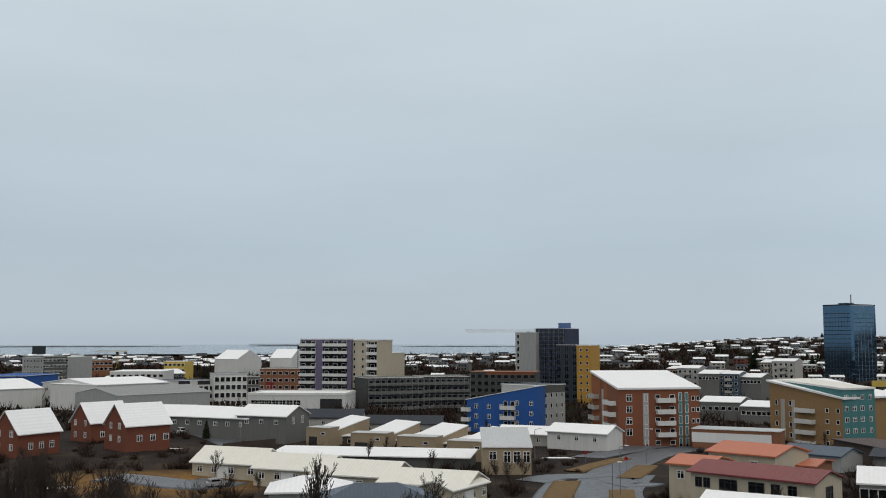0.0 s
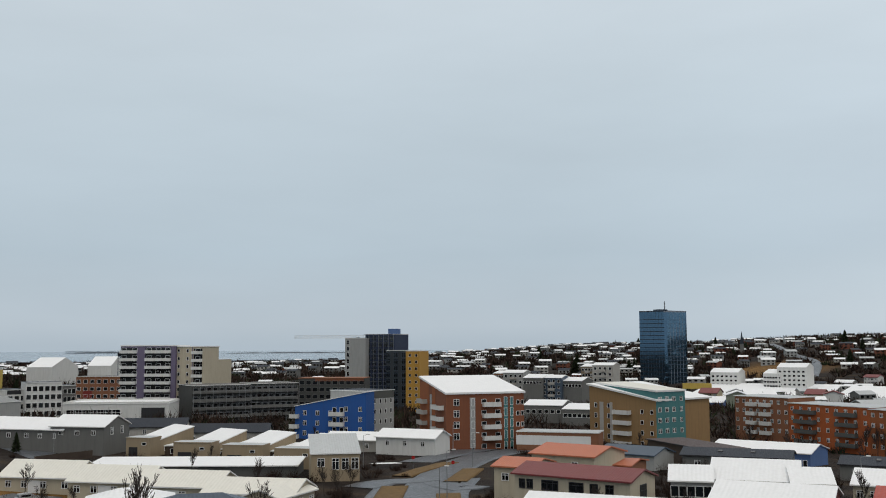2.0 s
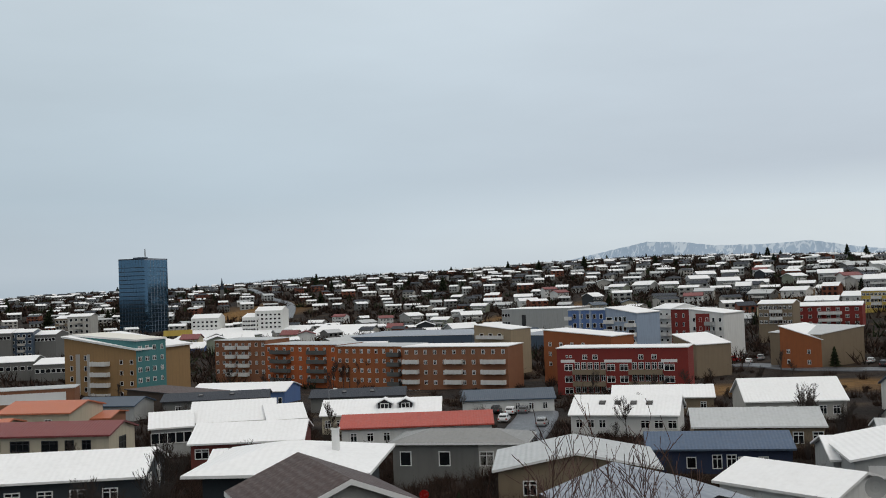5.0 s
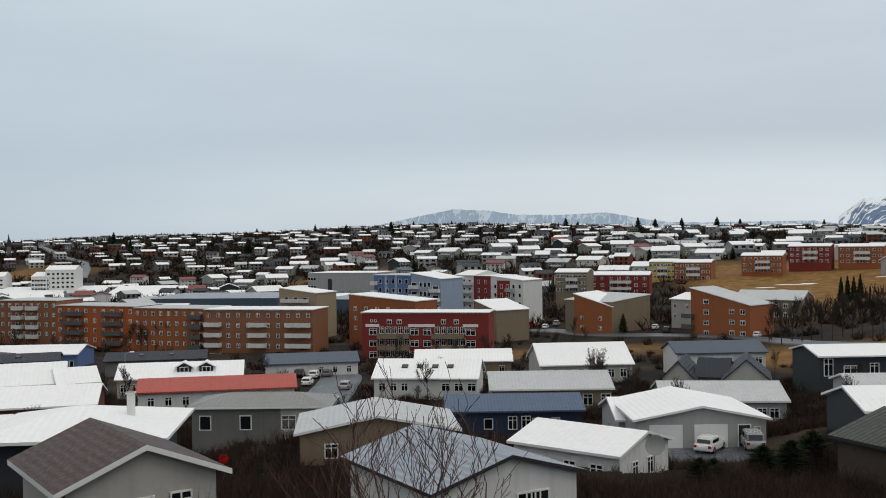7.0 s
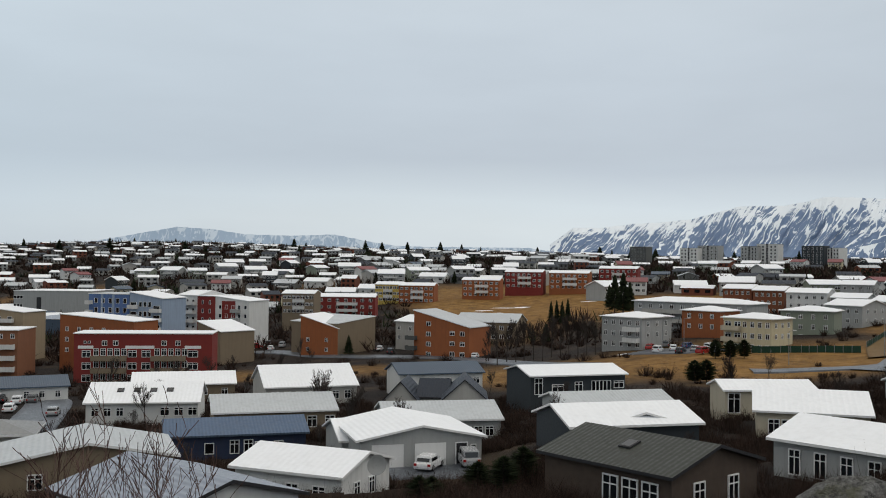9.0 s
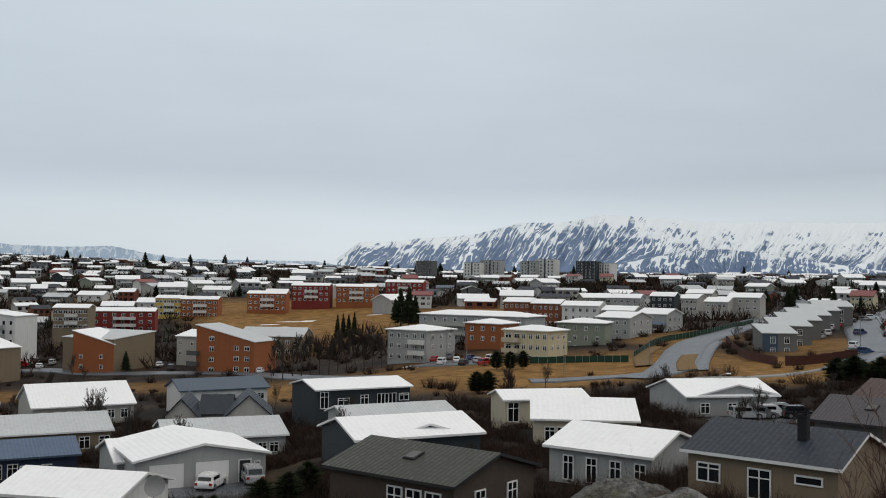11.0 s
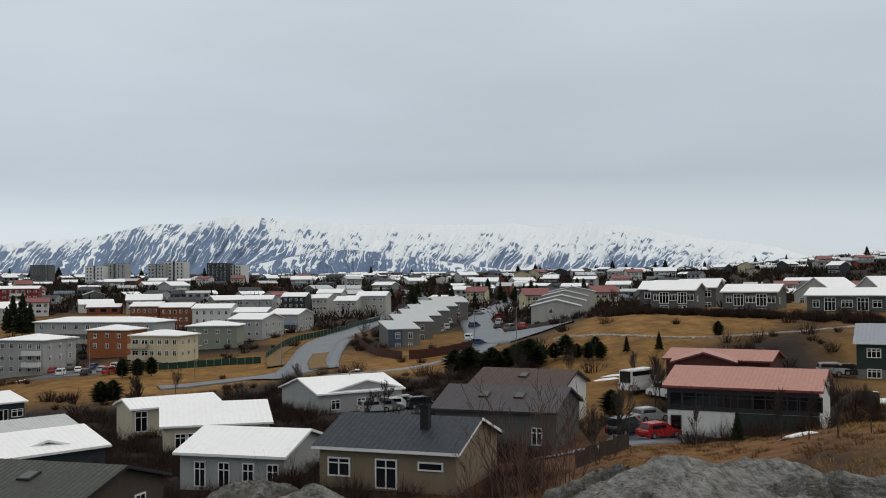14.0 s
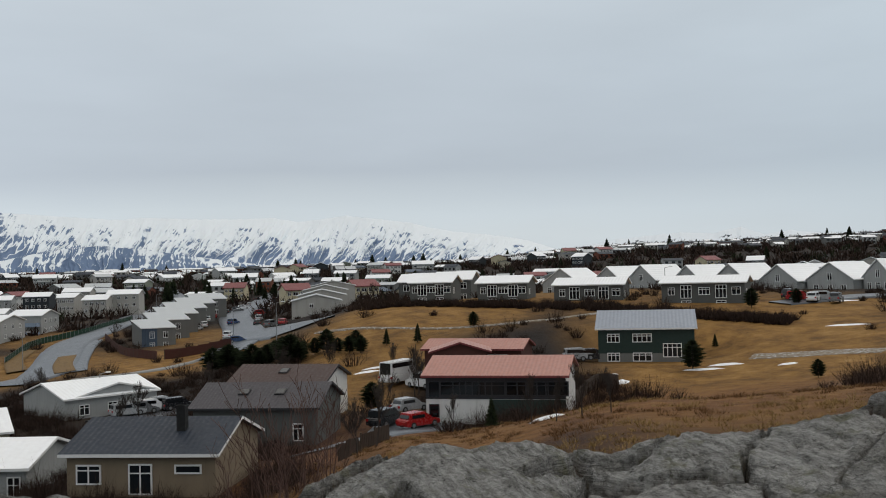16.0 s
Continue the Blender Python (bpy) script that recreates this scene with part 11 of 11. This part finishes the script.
def lattice_beam(bm, a, b, w, n):
    """A square truss: four chords with diagonals."""
    a, b = Vector(a), Vector(b)
    d = (b - a).normalized()
    u = Vector((0, 0, 1)) if abs(d.z) < 0.9 else Vector((1, 0, 0))
    u = (u - d * u.dot(d)).normalized()
    v = d.cross(u)
    cs = [w / 2 * (s * u + t * v) for s, t in ((-1, -1), (1, -1), (1, 1), (-1, 1))]
    for c in cs:
        tube(bm, a + c, b + c, 0.11, 0.11, 4)
    for i in range(n):
        p, q = a.lerp(b, i / n), a.lerp(b, (i + 1) / n)
        for k in range(4):
            tube(bm, p + cs[k], q + cs[(k + 1) % 4], 0.07, 0.07, 3)


def tower_crane(x, y, top, jib, back, rot, material="trim"):
    o = new("tower_crane")
    g = ground(x, y)
    o.matrix_basis = pose(x, y, g, 0, 0, rot)
    tagged(o, "pale lattice tower crane over the building site", "crane", "tower cranes")
    h = EYE + top - g
    bm = bmesh.new()
    lattice_beam(bm, (0, 0, 0), (0, 0, h), 1.8, 20)
    part("mast", bm, material, o)
    bm = bmesh.new()
    lattice_beam(bm, (-jib, 0, h), (0, 0, h), 1.3, 26)
    part("jib", bm, material, o)
    bm = bmesh.new()
    lattice_beam(bm, (0, 0, h), (back, 0, h), 1.3, 6)
    part("counter_jib", bm, material, o)
    bm = bmesh.new()
    box(bm, back - 2.5, back, -0.9, 0.9, h - 2.4, h - 0.3, bevel=0.1)
    part("counterweight", bm, "concrete", o)
    bm = bmesh.new()
    box(bm, -1.2, 0.9, -2.2, -0.9, h - 2.4, h - 0.4, bevel=0.1)
    part("cab", bm, "glass", o)


def satellite_dish(x, y, z, rot):
    o = new("satellite_dish")
    o.matrix_basis = pose(x, y, z, 0, 0, rot)
    tagged(o, "grey satellite dish on a mast beside the white house", "dish")
    bm = bmesh.new()
    n, R = 20, 0.75
    c = bm.verts.new((0, 0.16, 0))
    rings = []
    for j in (0.5, 1.0):
        rings.append([bm.verts.new((R * j * math.cos(i * 2 * math.pi / n), 0.16 - 0.16 * j * j, R * j * math.sin(i * 2 * math.pi / n))) for i in range(n)])
    for i in range(n):
        k = (i + 1) % n
        bm.faces.new((c, rings[0][i], rings[0][k]))
        bm.faces.new((rings[0][i], rings[1][i], rings[1][k], rings[0][k]))
    part("reflector", bm, "lightgrey", o)
    bm = bmesh.new()
    tube(bm, (0, 0.2, 0), (0, 0.2, ground(x, y) - z - 0.2), 0.05, 0.06, 8)
    part("mast", bm, "galv", o)


def church(x, y, rot, h):
    o = new("church")
    o.matrix_basis = pose(x, y, ground(x, y), 0, 0, rot)
    tagged(o, "dark pointed church spire on the hill skyline", "church")
    bm = bmesh.new()
    tube(bm, (0, 0, 0), (0, 0, h * 0.45), 3.6, 3.2, 4)
    part("tower", bm, "grey", o)
    bm = bmesh.new()
    tube(bm, (0, 0, h * 0.45), (0, 0, h), 3.4, 0.1, 4)
    part("spire", bm, "charcoal", o)


def roof_sign(x, y, z, rot, w, h, material, label):
    o = new("roof_sign")
    o.matrix_basis = pose(x, y, z, 0, 0, rot)
    tagged(o, label, "sign")
    bm = bmesh.new()
    box(bm, -w / 2, w / 2, -0.3, 0.3, 0.0, h, bevel=0.05)
    part("board", bm, material, o)
    for s in (-0.3, 0.3):
        bm = bmesh.new()
        tube(bm, (s * w, 0.5, -1.2), (s * w, 0.2, h * 0.6), 0.12, 0.12, 6)
        part("strut", bm, "galv", o)




def near_sapling(x, y, h, kind):
    """A many-stemmed leafless rowan close to the viewpoint."""
    key = ("near", kind)
    if key not in TREES:
        R = random.Random(300 + kind)
        tr, cr = bmesh.new(), bmesh.new()

        def grow(p, d, length, rad, lv):
            for s in range(4):
                d = (d + Vector((R.gauss(0, 0.07), R.gauss(0, 0.07), 0.05))).normalized()
                q = p + d * length / 4
                r2 = max(0.0028, rad * 0.84)
                tube(cr, p, q, rad, r2, 5 if lv < 2 else 4)
                if lv < 3 and s > 0 - (lv > 0) and R.random() < (0.95 if lv < 2 else 0.8):
                    az = R.uniform(0, 2 * math.pi)
                    grow(q, (d + Vector((math.cos(az), math.sin(az), 0.2)) * R.uniform(0.45, 0.8)).normalized(), length * R.uniform(0.4, 0.62), r2 * 0.62, lv + 1)
                p, rad = q, r2

        tube(tr, (0, 0, -0.15), (0, 0, 0.06), 0.03, 0.02, 8)
        for i in range(3):
            az = i * 2.1 + R.uniform(-0.4, 0.4)
            grow(Vector((0.12 * math.cos(az), 0.12 * math.sin(az), -0.1)), Vector((0.22 * math.cos(az), 0.22 * math.sin(az), 1)).normalized(), 1.0, 0.011, 0)
        TREES[key] = (mesh_of("trunk", tr, ["redbark"]), mesh_of("crown", cr, ["redbark"]))
    t = new("bare_sapling")
    k = h / 1.75
    t.matrix_basis = pose(x, y, ground(x, y), 0, 0, (x * 91) % 360) @ Matrix.Diagonal((k, k, k, 1))
    tagged(t, "leafless reddish sapling with thin upright branches", "tree", "saplings")
    part("trunk", TREES[key][0], None, t)
    part("crown", TREES[key][1], None, t)


tower_crane(46.2, 543.0, 4.9, 34.3, 14, -3)
tower_crane(-277.2, 856.2, -9.6, 18.2, 8, 19, 'sunyellow')
tower_crane(-84.9, 594.0, -3.0, 28.9, 8, 10, 'slate')
roof_sign(-223.7, 556.7, 32.2, 22, 7, 4.5, 'darkwall', 'dark rooftop advertising board on the office block')
roof_sign(297.9, 675.2, 8.7, -23, 20, 4, 'sunyellow', 'long yellow sign board on the shopping hall')
satellite_dish(63.3, 34.3, 25.5, -40)
car(92.5, 45.7, -64 + 75, 'van', 'car_white')
car(88.6, 42.2, -65 + 70, 'hatchback', 'car_white')
car(91.4, 39.3, -67 + 100, 'suv', 'car_silver')
car(122.4, 136.4, -42 + 80, 'hatchback', 'car_white')
car(131.2, 148.5, -41 + 80, 'hatchback', 'car_black')
car(131.6, 144.7, -42 + 80, 'hatchback', 'car_white')
car(134.6, 144.2, -43 + 80, 'hatchback', 'car_grey')
car(121.5, 125.6, -44 + 80, 'hatchback', 'car_silver')
car(88.4, -32.6, -110 + 40, 'hatchback', 'car_red')
car(92.3, -30.8, -108 + 55, 'suv', 'car_black')
car(99.7, -35.8, -110 + 40, 'hatchback', 'car_silver')
car(118.2, -44.3, -111 + 130, 'van', 'car_white')
car(123.1, -43.0, -109 + 55, 'camper', 'car_white')
car(121.9, -68.9, -119 + 10, 'suv', 'car_silver')
car(121.3, -70.6, -120 + 10, 'suv', 'car_black')
car(58.2, 265.0, -12 + 20, 'camper', 'car_white')
car(62.8, 265.8, -13 + 0, 'camper', 'car_white')
car(56.3, 268.5, -12 + 0, 'suv', 'car_grey')
car(66.2, 266.2, -14 + 0, 'suv', 'car_black')
car(-71.7, 272.2, 15 + 0, 'hatchback', 'car_white')
car(-67.5, 266.5, 14 + 20, 'suv', 'car_white')
car(-67.0, 277.9, 14 + 180, 'hatchback', 'car_silver')
car(-39.0, 176.3, 12 + 20, 'hatchback', 'car_silver')
car(-61.9, 265.4, 13 + 0, 'suv', 'car_white')
car(42.7, 254.6, -10 + 0, 'suv', 'car_black')
car(46.8, 193.0, -14 + 180, 'hatchback', 'car_white')
car(138.8, -10.3, -94 + 20, 'suv', 'car_silver')
car(139.5, -12.1, -95 + 20, 'suv', 'car_grey')
car(141.5, -13.7, -96 + 20, 'suv', 'car_white')
car(143.9, -15.3, -96 + 20, 'suv', 'car_silver')
car(141.2, -17.2, -97 + 20, 'suv', 'car_black')
car(241.6, -41.1, -100 + 80, 'suv', 'car_white')
car(357.3, -58.5, -99 + 60, 'hatchback', 'car_silver')
car(371.1, -63.2, -100 + 80, 'hatchback', 'car_black')
car(376.9, -68.0, -100 + 0, 'suv', 'car_grey')
car(337.3, -53.3, -99 + 80, 'hatchback', 'car_red')
car(295.3, -51.9, -100 + 60, 'suv', 'car_blue')
car(320.5, -48.5, -99 + 80, 'suv', 'car_white')
car(395.0, -73.5, -101 + 0, 'suv', 'car_white')
car(438.8, -84.0, -101 + 95, 'hatchback', 'car_silver')
car(497.9, -99.5, -101 + 60, 'hatchback', 'car_black')
car(528.3, -109.4, -102 + 95, 'suv', 'car_grey')
car(323.2, -65.8, -102 + 0, 'suv', 'car_red')
car(343.9, -71.2, -102 + 0, 'suv', 'car_blue')
car(368.3, -77.9, -102 + 80, 'hatchback', 'car_white')
car(397.9, -85.5, -102 + 95, 'suv', 'car_white')
car(296.5, -59.7, -101 + 80, 'suv', 'car_silver')
car(273.7, -54.5, -101 + 95, 'hatchback', 'car_black')
car(245.4, -52.4, -102 + 60, 'suv', 'car_grey')
car(237.5, -53.6, -103 + 80, 'hatchback', 'car_red')
car(220.2, -39.7, -100 + 0, 'hatchback', 'car_blue')
car(382.6, -59.5, -99 + 95, 'suv', 'car_white')
car(298.5, -43.9, -98 + 95, 'suv', 'car_white')
car(289.3, -40.6, -98 + 60, 'hatchback', 'car_silver')
car(454.8, -99.7, -102 + 0, 'suv', 'car_black')
car(265.0, 63.4, -77 + 60, 'suv', 'car_silver')
car(254.8, 59.1, -77 + 75, 'hatchback', 'car_red')
car(245.4, 55.1, -77 + 75, 'suv', 'car_white')
car(258.9, 56.2, -78 + 90, 'suv', 'car_grey')
car(249.9, 52.3, -78 + 90, 'hatchback', 'car_white')
car(241.2, 48.7, -79 + 75, 'hatchback', 'car_black')
car(254.5, 49.5, -79 + 60, 'hatchback', 'car_blue')
car(246.1, 46.1, -79 + 75, 'hatchback', 'car_silver')
car(238.6, 42.9, -80 + 60, 'suv', 'car_red')
car(251.1, 43.3, -80 + 60, 'suv', 'car_white')
car(269.4, 198.9, -54 + 80, 'hatchback', 'car_white')
car(266.9, 192.5, -54 + 0, 'suv', 'car_black')
car(272.7, 193.1, -55 + 0, 'suv', 'car_red')
car(268.3, 184.4, -55 + 80, 'hatchback', 'car_white')
car(276.2, 185.4, -56 + 80, 'suv', 'car_silver')
car(284.5, 196.7, -55 + 80, 'hatchback', 'car_grey')
car(279.1, 156.5, -61 + 80, 'hatchback', 'car_blue')
car(270.2, 145.8, -62 + 80, 'hatchback', 'car_white')
car(261.9, 137.7, -62 + 80, 'suv', 'car_black')
car(262.6, 119.0, -66 + 0, 'suv', 'car_red')
car(258.2, 109.1, -67 + 80, 'hatchback', 'car_white')
car(145.5, -125.7, -131 + 80, 'suv', 'car_black')
car(140.8, -124.1, -131 + 0, 'suv', 'car_red')
car(137.4, -124.2, -132 + 80, 'suv', 'car_white')
car(137.7, -127.0, -133 + 0, 'suv', 'car_silver')
car(133.2, -125.3, -133 + 80, 'suv', 'car_grey')
street_lamp(29.0, 166.6, 8, -10)
street_lamp(26.6, 159.8, 6, -9)
street_lamp(42.5, 212.3, 7, -11)
street_lamp(43.7, 242.2, 7, -10)
street_lamp(220.7, 22.1, 7, -84)
street_lamp(228.1, 3.9, 8, -89)
street_lamp(232.1, -40.8, 7, -100)
street_lamp(168.5, -36.9, 9, -102)
street_lamp(256.5, 56.4, 8, -78)
street_lamp(93.8, 150.1, 7, -32)
street_lamp(245.1, 48.7, 8, -79)
street_lamp(161.2, -110.1, 6, -124)
street_lamp(-49.0, 245.0, 6, 11)
street_lamp(387.7, -39.7, 8, -96)
street_lamp(70.6, 89.5, 5, -38)
street_lamp(19.6, 216.6, 7, -5)
street_lamp(147.4, -7.3, 5, -93)
street_lamp(165.0, 58.8, 5, -70)
road_sign(36.4, 201.9)
road_sign(30.0, 214.0)
road_sign(48.2, 63.5)
fence([(247.1, 33.2), (247.3, 22.0), (241.2, 8.9)], 1.6, 'greenfence', 'green mesh fence along the road', 'galv')
fence([(248.7, 8.0), (287.7, 1.2), (313.5, -12.8), (365.6, -29.3)], 1.6, 'greenfence', 'long green fence beside the road', 'galv')
fence([(215.3, -23.5), (216.3, -30.6), (217.1, -37.7)], 2.0, 'redbrown', 'red-brown timber fence by the terrace', 'timber')
fence([(276.3, -15.2), (234.1, -16.8), (215.4, -22.0)], 1.8, 'redbrown', 'dark red timber fence on the bank', 'timber')
fence([(56.9, 38.4), (60.3, 35.3), (63.5, 30.5)], 1.6, 'timber', 'weathered grey timber garden fence', 'timber')
fence([(107.6, 45.2), (96.9, 40.4)], 1.8, 'timber', 'timber garden screen beside the garages', 'timber')
fence([(93.5, -52.1), (101.2, -59.7), (98.1, -60.4)], 1.6, 'timber', 'dark timber garden fence', 'timber')
fence([(69.4, -19.5), (69.1, -21.1), (70.2, -23.6)], 1.2, 'timber', 'low timber fence beside the parking yard', 'timber')
fence([(-50.1, 231.3), (-45.8, 239.1), (-40.8, 247.1)], 1.8, 'timber', 'dark timber fence before the snowy terrace', 'timber')
conifer(384.6, 103.4, 15.0, 0, 'dark green spruce tree among houses', 0.90)
conifer(378.0, 98.3, 16.0, 0, 'dark green spruce tree among houses', 0.90)
conifer(381.1, 96.5, 12.0, 0, 'dark green spruce tree among houses', 0.90)
conifer(398.5, 109.4, 10.0, 0, 'dark green spruce tree among houses', 0.90)
conifer(174.2, -27.0, 4.1, 2, 'dark bushy pine in a row', 1.50)
conifer(174.7, -28.5, 3.3, 2, 'dark bushy pine in a row', 1.50)
conifer(169.3, -28.9, 4.4, 2, 'dark bushy pine in a row', 1.50)
conifer(171.3, -30.5, 3.1, 2, 'dark bushy pine in a row', 1.50)
conifer(164.8, -30.7, 2.9, 2, 'dark bushy pine in a row', 1.50)
conifer(163.9, -31.8, 3.9, 2, 'dark bushy pine in a row', 1.50)
conifer(161.9, -32.6, 2.9, 2, 'dark bushy pine in a row', 1.50)
conifer(163.1, -34.1, 3.2, 2, 'dark bushy pine in a row', 1.50)
conifer(166.0, -36.0, 3.0, 2, 'dark bushy pine in a row', 1.50)
conifer(159.0, -35.8, 4.0, 2, 'dark bushy pine in a row', 1.50)
conifer(156.1, -36.3, 4.4, 2, 'dark bushy pine in a row', 1.50)
conifer(154.8, -37.2, 3.2, 2, 'dark bushy pine in a row', 1.50)
conifer(159.3, -39.2, 2.3, 2, 'dark bushy pine in a row', 1.30)
conifer(156.5, -40.4, 2.6, 2, 'dark bushy pine in a row', 1.30)
conifer(155.3, -42.0, 3.5, 2, 'dark bushy pine in a row', 1.30)
conifer(151.5, -42.8, 2.3, 2, 'dark bushy pine in a row', 1.30)
conifer(148.8, -43.8, 2.6, 2, 'dark bushy pine in a row', 1.30)
conifer(146.7, -45.0, 2.6, 2, 'dark bushy pine in a row', 1.30)
conifer(105.2, -75.6, 3.6, 2, 'small dark pine beside the grass', 1.20)
conifer(83.3, -75.6, 1.9, 2, 'small dark pine beside the grass', 1.20)
conifer(146.4, -54.2, 3.0, 1, 'small spruce beside the house', 0.90)
conifer(147.7, -49.5, 2.6, 1, 'small spruce beside the house', 0.90)
conifer(153.1, -66.6, 2.4, 2, 'small dark pine beside the grass', 1.20)
conifer(66.7, -30.3, 2.2, 1, 'small spruce beside the house', 0.90)
conifer(106.8, -33.9, 3.0, 2, 'small dark pine beside the grass', 1.20)
conifer(121.6, -91.4, 2.0, 1, 'small spruce beside the house', 0.90)
conifer(151.7, -45.8, 2.6, 2, 'small dark pine beside the grass', 1.20)
conifer(139.5, -112.6, 3.2, 2, 'small dark pine beside the grass', 1.20)
conifer(137.5, -120.6, 2.6, 2, 'small dark pine beside the grass', 1.20)
conifer(-89.6, 223.0, 9.0, 0, 'dark green spruce tree among houses', 0.90)
conifer(-59.2, 253.6, 5.0, 0, 'dark green spruce tree among houses', 0.90)
conifer(-10.4, 222.0, 3.0, 0, 'dark green spruce tree among houses', 0.90)
conifer(259.3, 150.5, 6.0, 1, 'dark green spruce tree among houses', 1.00)
conifer(259.8, 156.1, 3.0, 1, 'dark green spruce tree among houses', 1.00)
conifer(48.7, 59.8, 2.5, 1, 'dark green spruce tree among houses', 1.00)
conifer(63.3, 30.9, 2.2, 2, 'bushy dark green pine in a garden', 1.30)
conifer(65.9, 31.2, 2.2, 2, 'bushy dark green pine in a garden', 1.30)
conifer(66.4, 25.8, 2.4, 2, 'bushy dark green pine in a garden', 1.30)
conifer(69.4, 25.4, 2.6, 2, 'bushy dark green pine in a garden', 1.30)
conifer(67.9, 28.4, 2.4, 2, 'bushy dark green pine in a garden', 1.30)
conifer(352.0, 116.4, 9.0, 0, 'dark green spruce tree among houses', 0.60)
conifer(349.1, 117.6, 9.0, 0, 'dark green spruce tree among houses', 0.60)
conifer(348.1, 113.0, 9.0, 0, 'dark green spruce tree among houses', 0.60)
conifer(354.8, 113.0, 9.0, 0, 'dark green spruce tree among houses', 0.60)
conifer(185.7, 34.9, 4.0, 2, 'dark rounded pine by the road', 1.30)
conifer(186.8, 33.0, 4.0, 2, 'dark rounded pine by the road', 1.30)
conifer(231.9, 32.7, 4.0, 2, 'dark rounded pine by the road', 1.30)
conifer(228.4, 35.2, 4.0, 2, 'dark rounded pine by the road', 1.30)
conifer(228.9, 38.5, 4.0, 2, 'dark rounded pine by the road', 1.30)
bare_tree(248.6, 101.2, 9.4, 2)
bare_tree(240.9, 95.6, 11.8, 2)
bare_tree(246.6, 95.2, 12.0, 2)
bare_tree(245.3, 92.2, 11.7, 2)
bare_tree(248.8, 91.1, 11.4, 2)
bare_tree(250.7, 89.2, 10.5, 2)
bare_tree(245.5, 84.9, 9.6, 2)
bare_tree(253.9, 85.3, 11.7, 2)
bare_tree(254.6, 83.1, 10.0, 2)
bare_tree(252.0, 79.9, 11.4, 2)
bare_tree(251.6, 77.3, 11.4, 2)
bare_tree(250.1, 74.5, 11.0, 2)
bare_tree(250.7, 72.3, 9.8, 2)
bare_tree(159.3, 252.4, 9.0, 2)
bare_tree(161.5, 250.2, 9.0, 2)
bare_tree(162.7, 248.7, 9.0, 2)
bare_tree(165.0, 245.7, 9.0, 2)
bare_tree(166.2, 243.3, 9.0, 2)
bare_tree(174.7, 222.3, 9.0, 2)
bare_tree(175.8, 219.9, 9.0, 2)
bare_tree(177.8, 215.1, 9.0, 2)
bare_tree(126.0, 77.5, 9.0, 3)
bare_tree(129.2, 79.0, 8.0, 3)
bare_tree(41.4, 64.0, 3.4, 1)
bare_tree(39.4, 64.6, 3.0, 0)
bare_tree(42.4, 60.9, 3.0, 3)
bare_tree(57.7, 46.1, 3.0, 1)
bare_tree(62.1, 37.3, 3.0, 0)
bare_tree(78.9, 63.7, 4.0, 3)
bare_tree(86.3, 22.8, 4.5, 0)
bare_tree(83.4, 16.8, 4.5, 1)
bare_tree(102.1, 5.6, 4.2, 3)
bare_tree(101.4, 0.4, 4.2, 0)
bare_tree(131.5, 42.8, 5.0, 1)
bare_tree(-23.0, 52.0, 7.4, 0)
bare_tree(-28.3, 65.9, 7.4, 1)
bare_tree(-22.7, 53.6, 7.3, 2)
bare_tree(-21.3, 52.3, 6.8, 3)
bare_tree(-25.8, 64.3, 6.8, 0)
bare_tree(-21.8, 56.4, 7.4, 1)
bare_tree(-19.6, 51.7, 7.3, 2)
bare_tree(-25.7, 70.7, 5.7, 3)
bare_tree(-22.9, 64.8, 7.3, 0)
bare_tree(-23.2, 67.9, 5.9, 1)
bare_tree(-23.5, 70.5, 7.3, 2)
bare_tree(-17.0, 53.0, 6.6, 3)
bare_tree(-20.1, 64.2, 6.7, 0)
bare_tree(-16.7, 56.0, 6.7, 1)
bare_tree(-41.1, 183.1, 6.0, 0)
bare_tree(9.4, 177.1, 6.0, 0)
bare_tree(11.6, 173.2, 6.0, 1)
bare_tree(14.2, 181.5, 6.0, 1)
bare_tree(42.0, 125.6, 6.0, 1)
bare_tree(37.5, 127.0, 5.0, 0)
bare_tree(83.3, 102.2, 5.0, 0)
bare_tree(36.3, 133.1, 5.0, 0)
bare_tree(71.6, -29.2, 3.2, 2)
bare_tree(52.7, -26.5, 3.0, 2)
bare_tree(49.1, -26.2, 2.6, 2)
bare_tree(45.9, -26.0, 3.0, 2)
bare_tree(44.5, -26.9, 2.4, 2)
near_sapling(15.5, 15.6, 4.4, 0)
near_sapling(15.3, 14.4, 5.2, 1)
near_sapling(17.2, 15.3, 4.6, 2)
near_sapling(16.9, 14.1, 4.6, 0)
near_sapling(16.4, 17.5, 3.9, 1)
near_sapling(25.4, -5.3, 4.2, 0)
near_sapling(26.3, -6.0, 5.0, 1)
near_sapling(25.3, -6.2, 4.6, 2)
near_sapling(27.1, -7.1, 4.2, 0)
near_sapling(28.5, -5.6, 4.4, 1)
church(552.8, 1121.1, -27, 26.9)
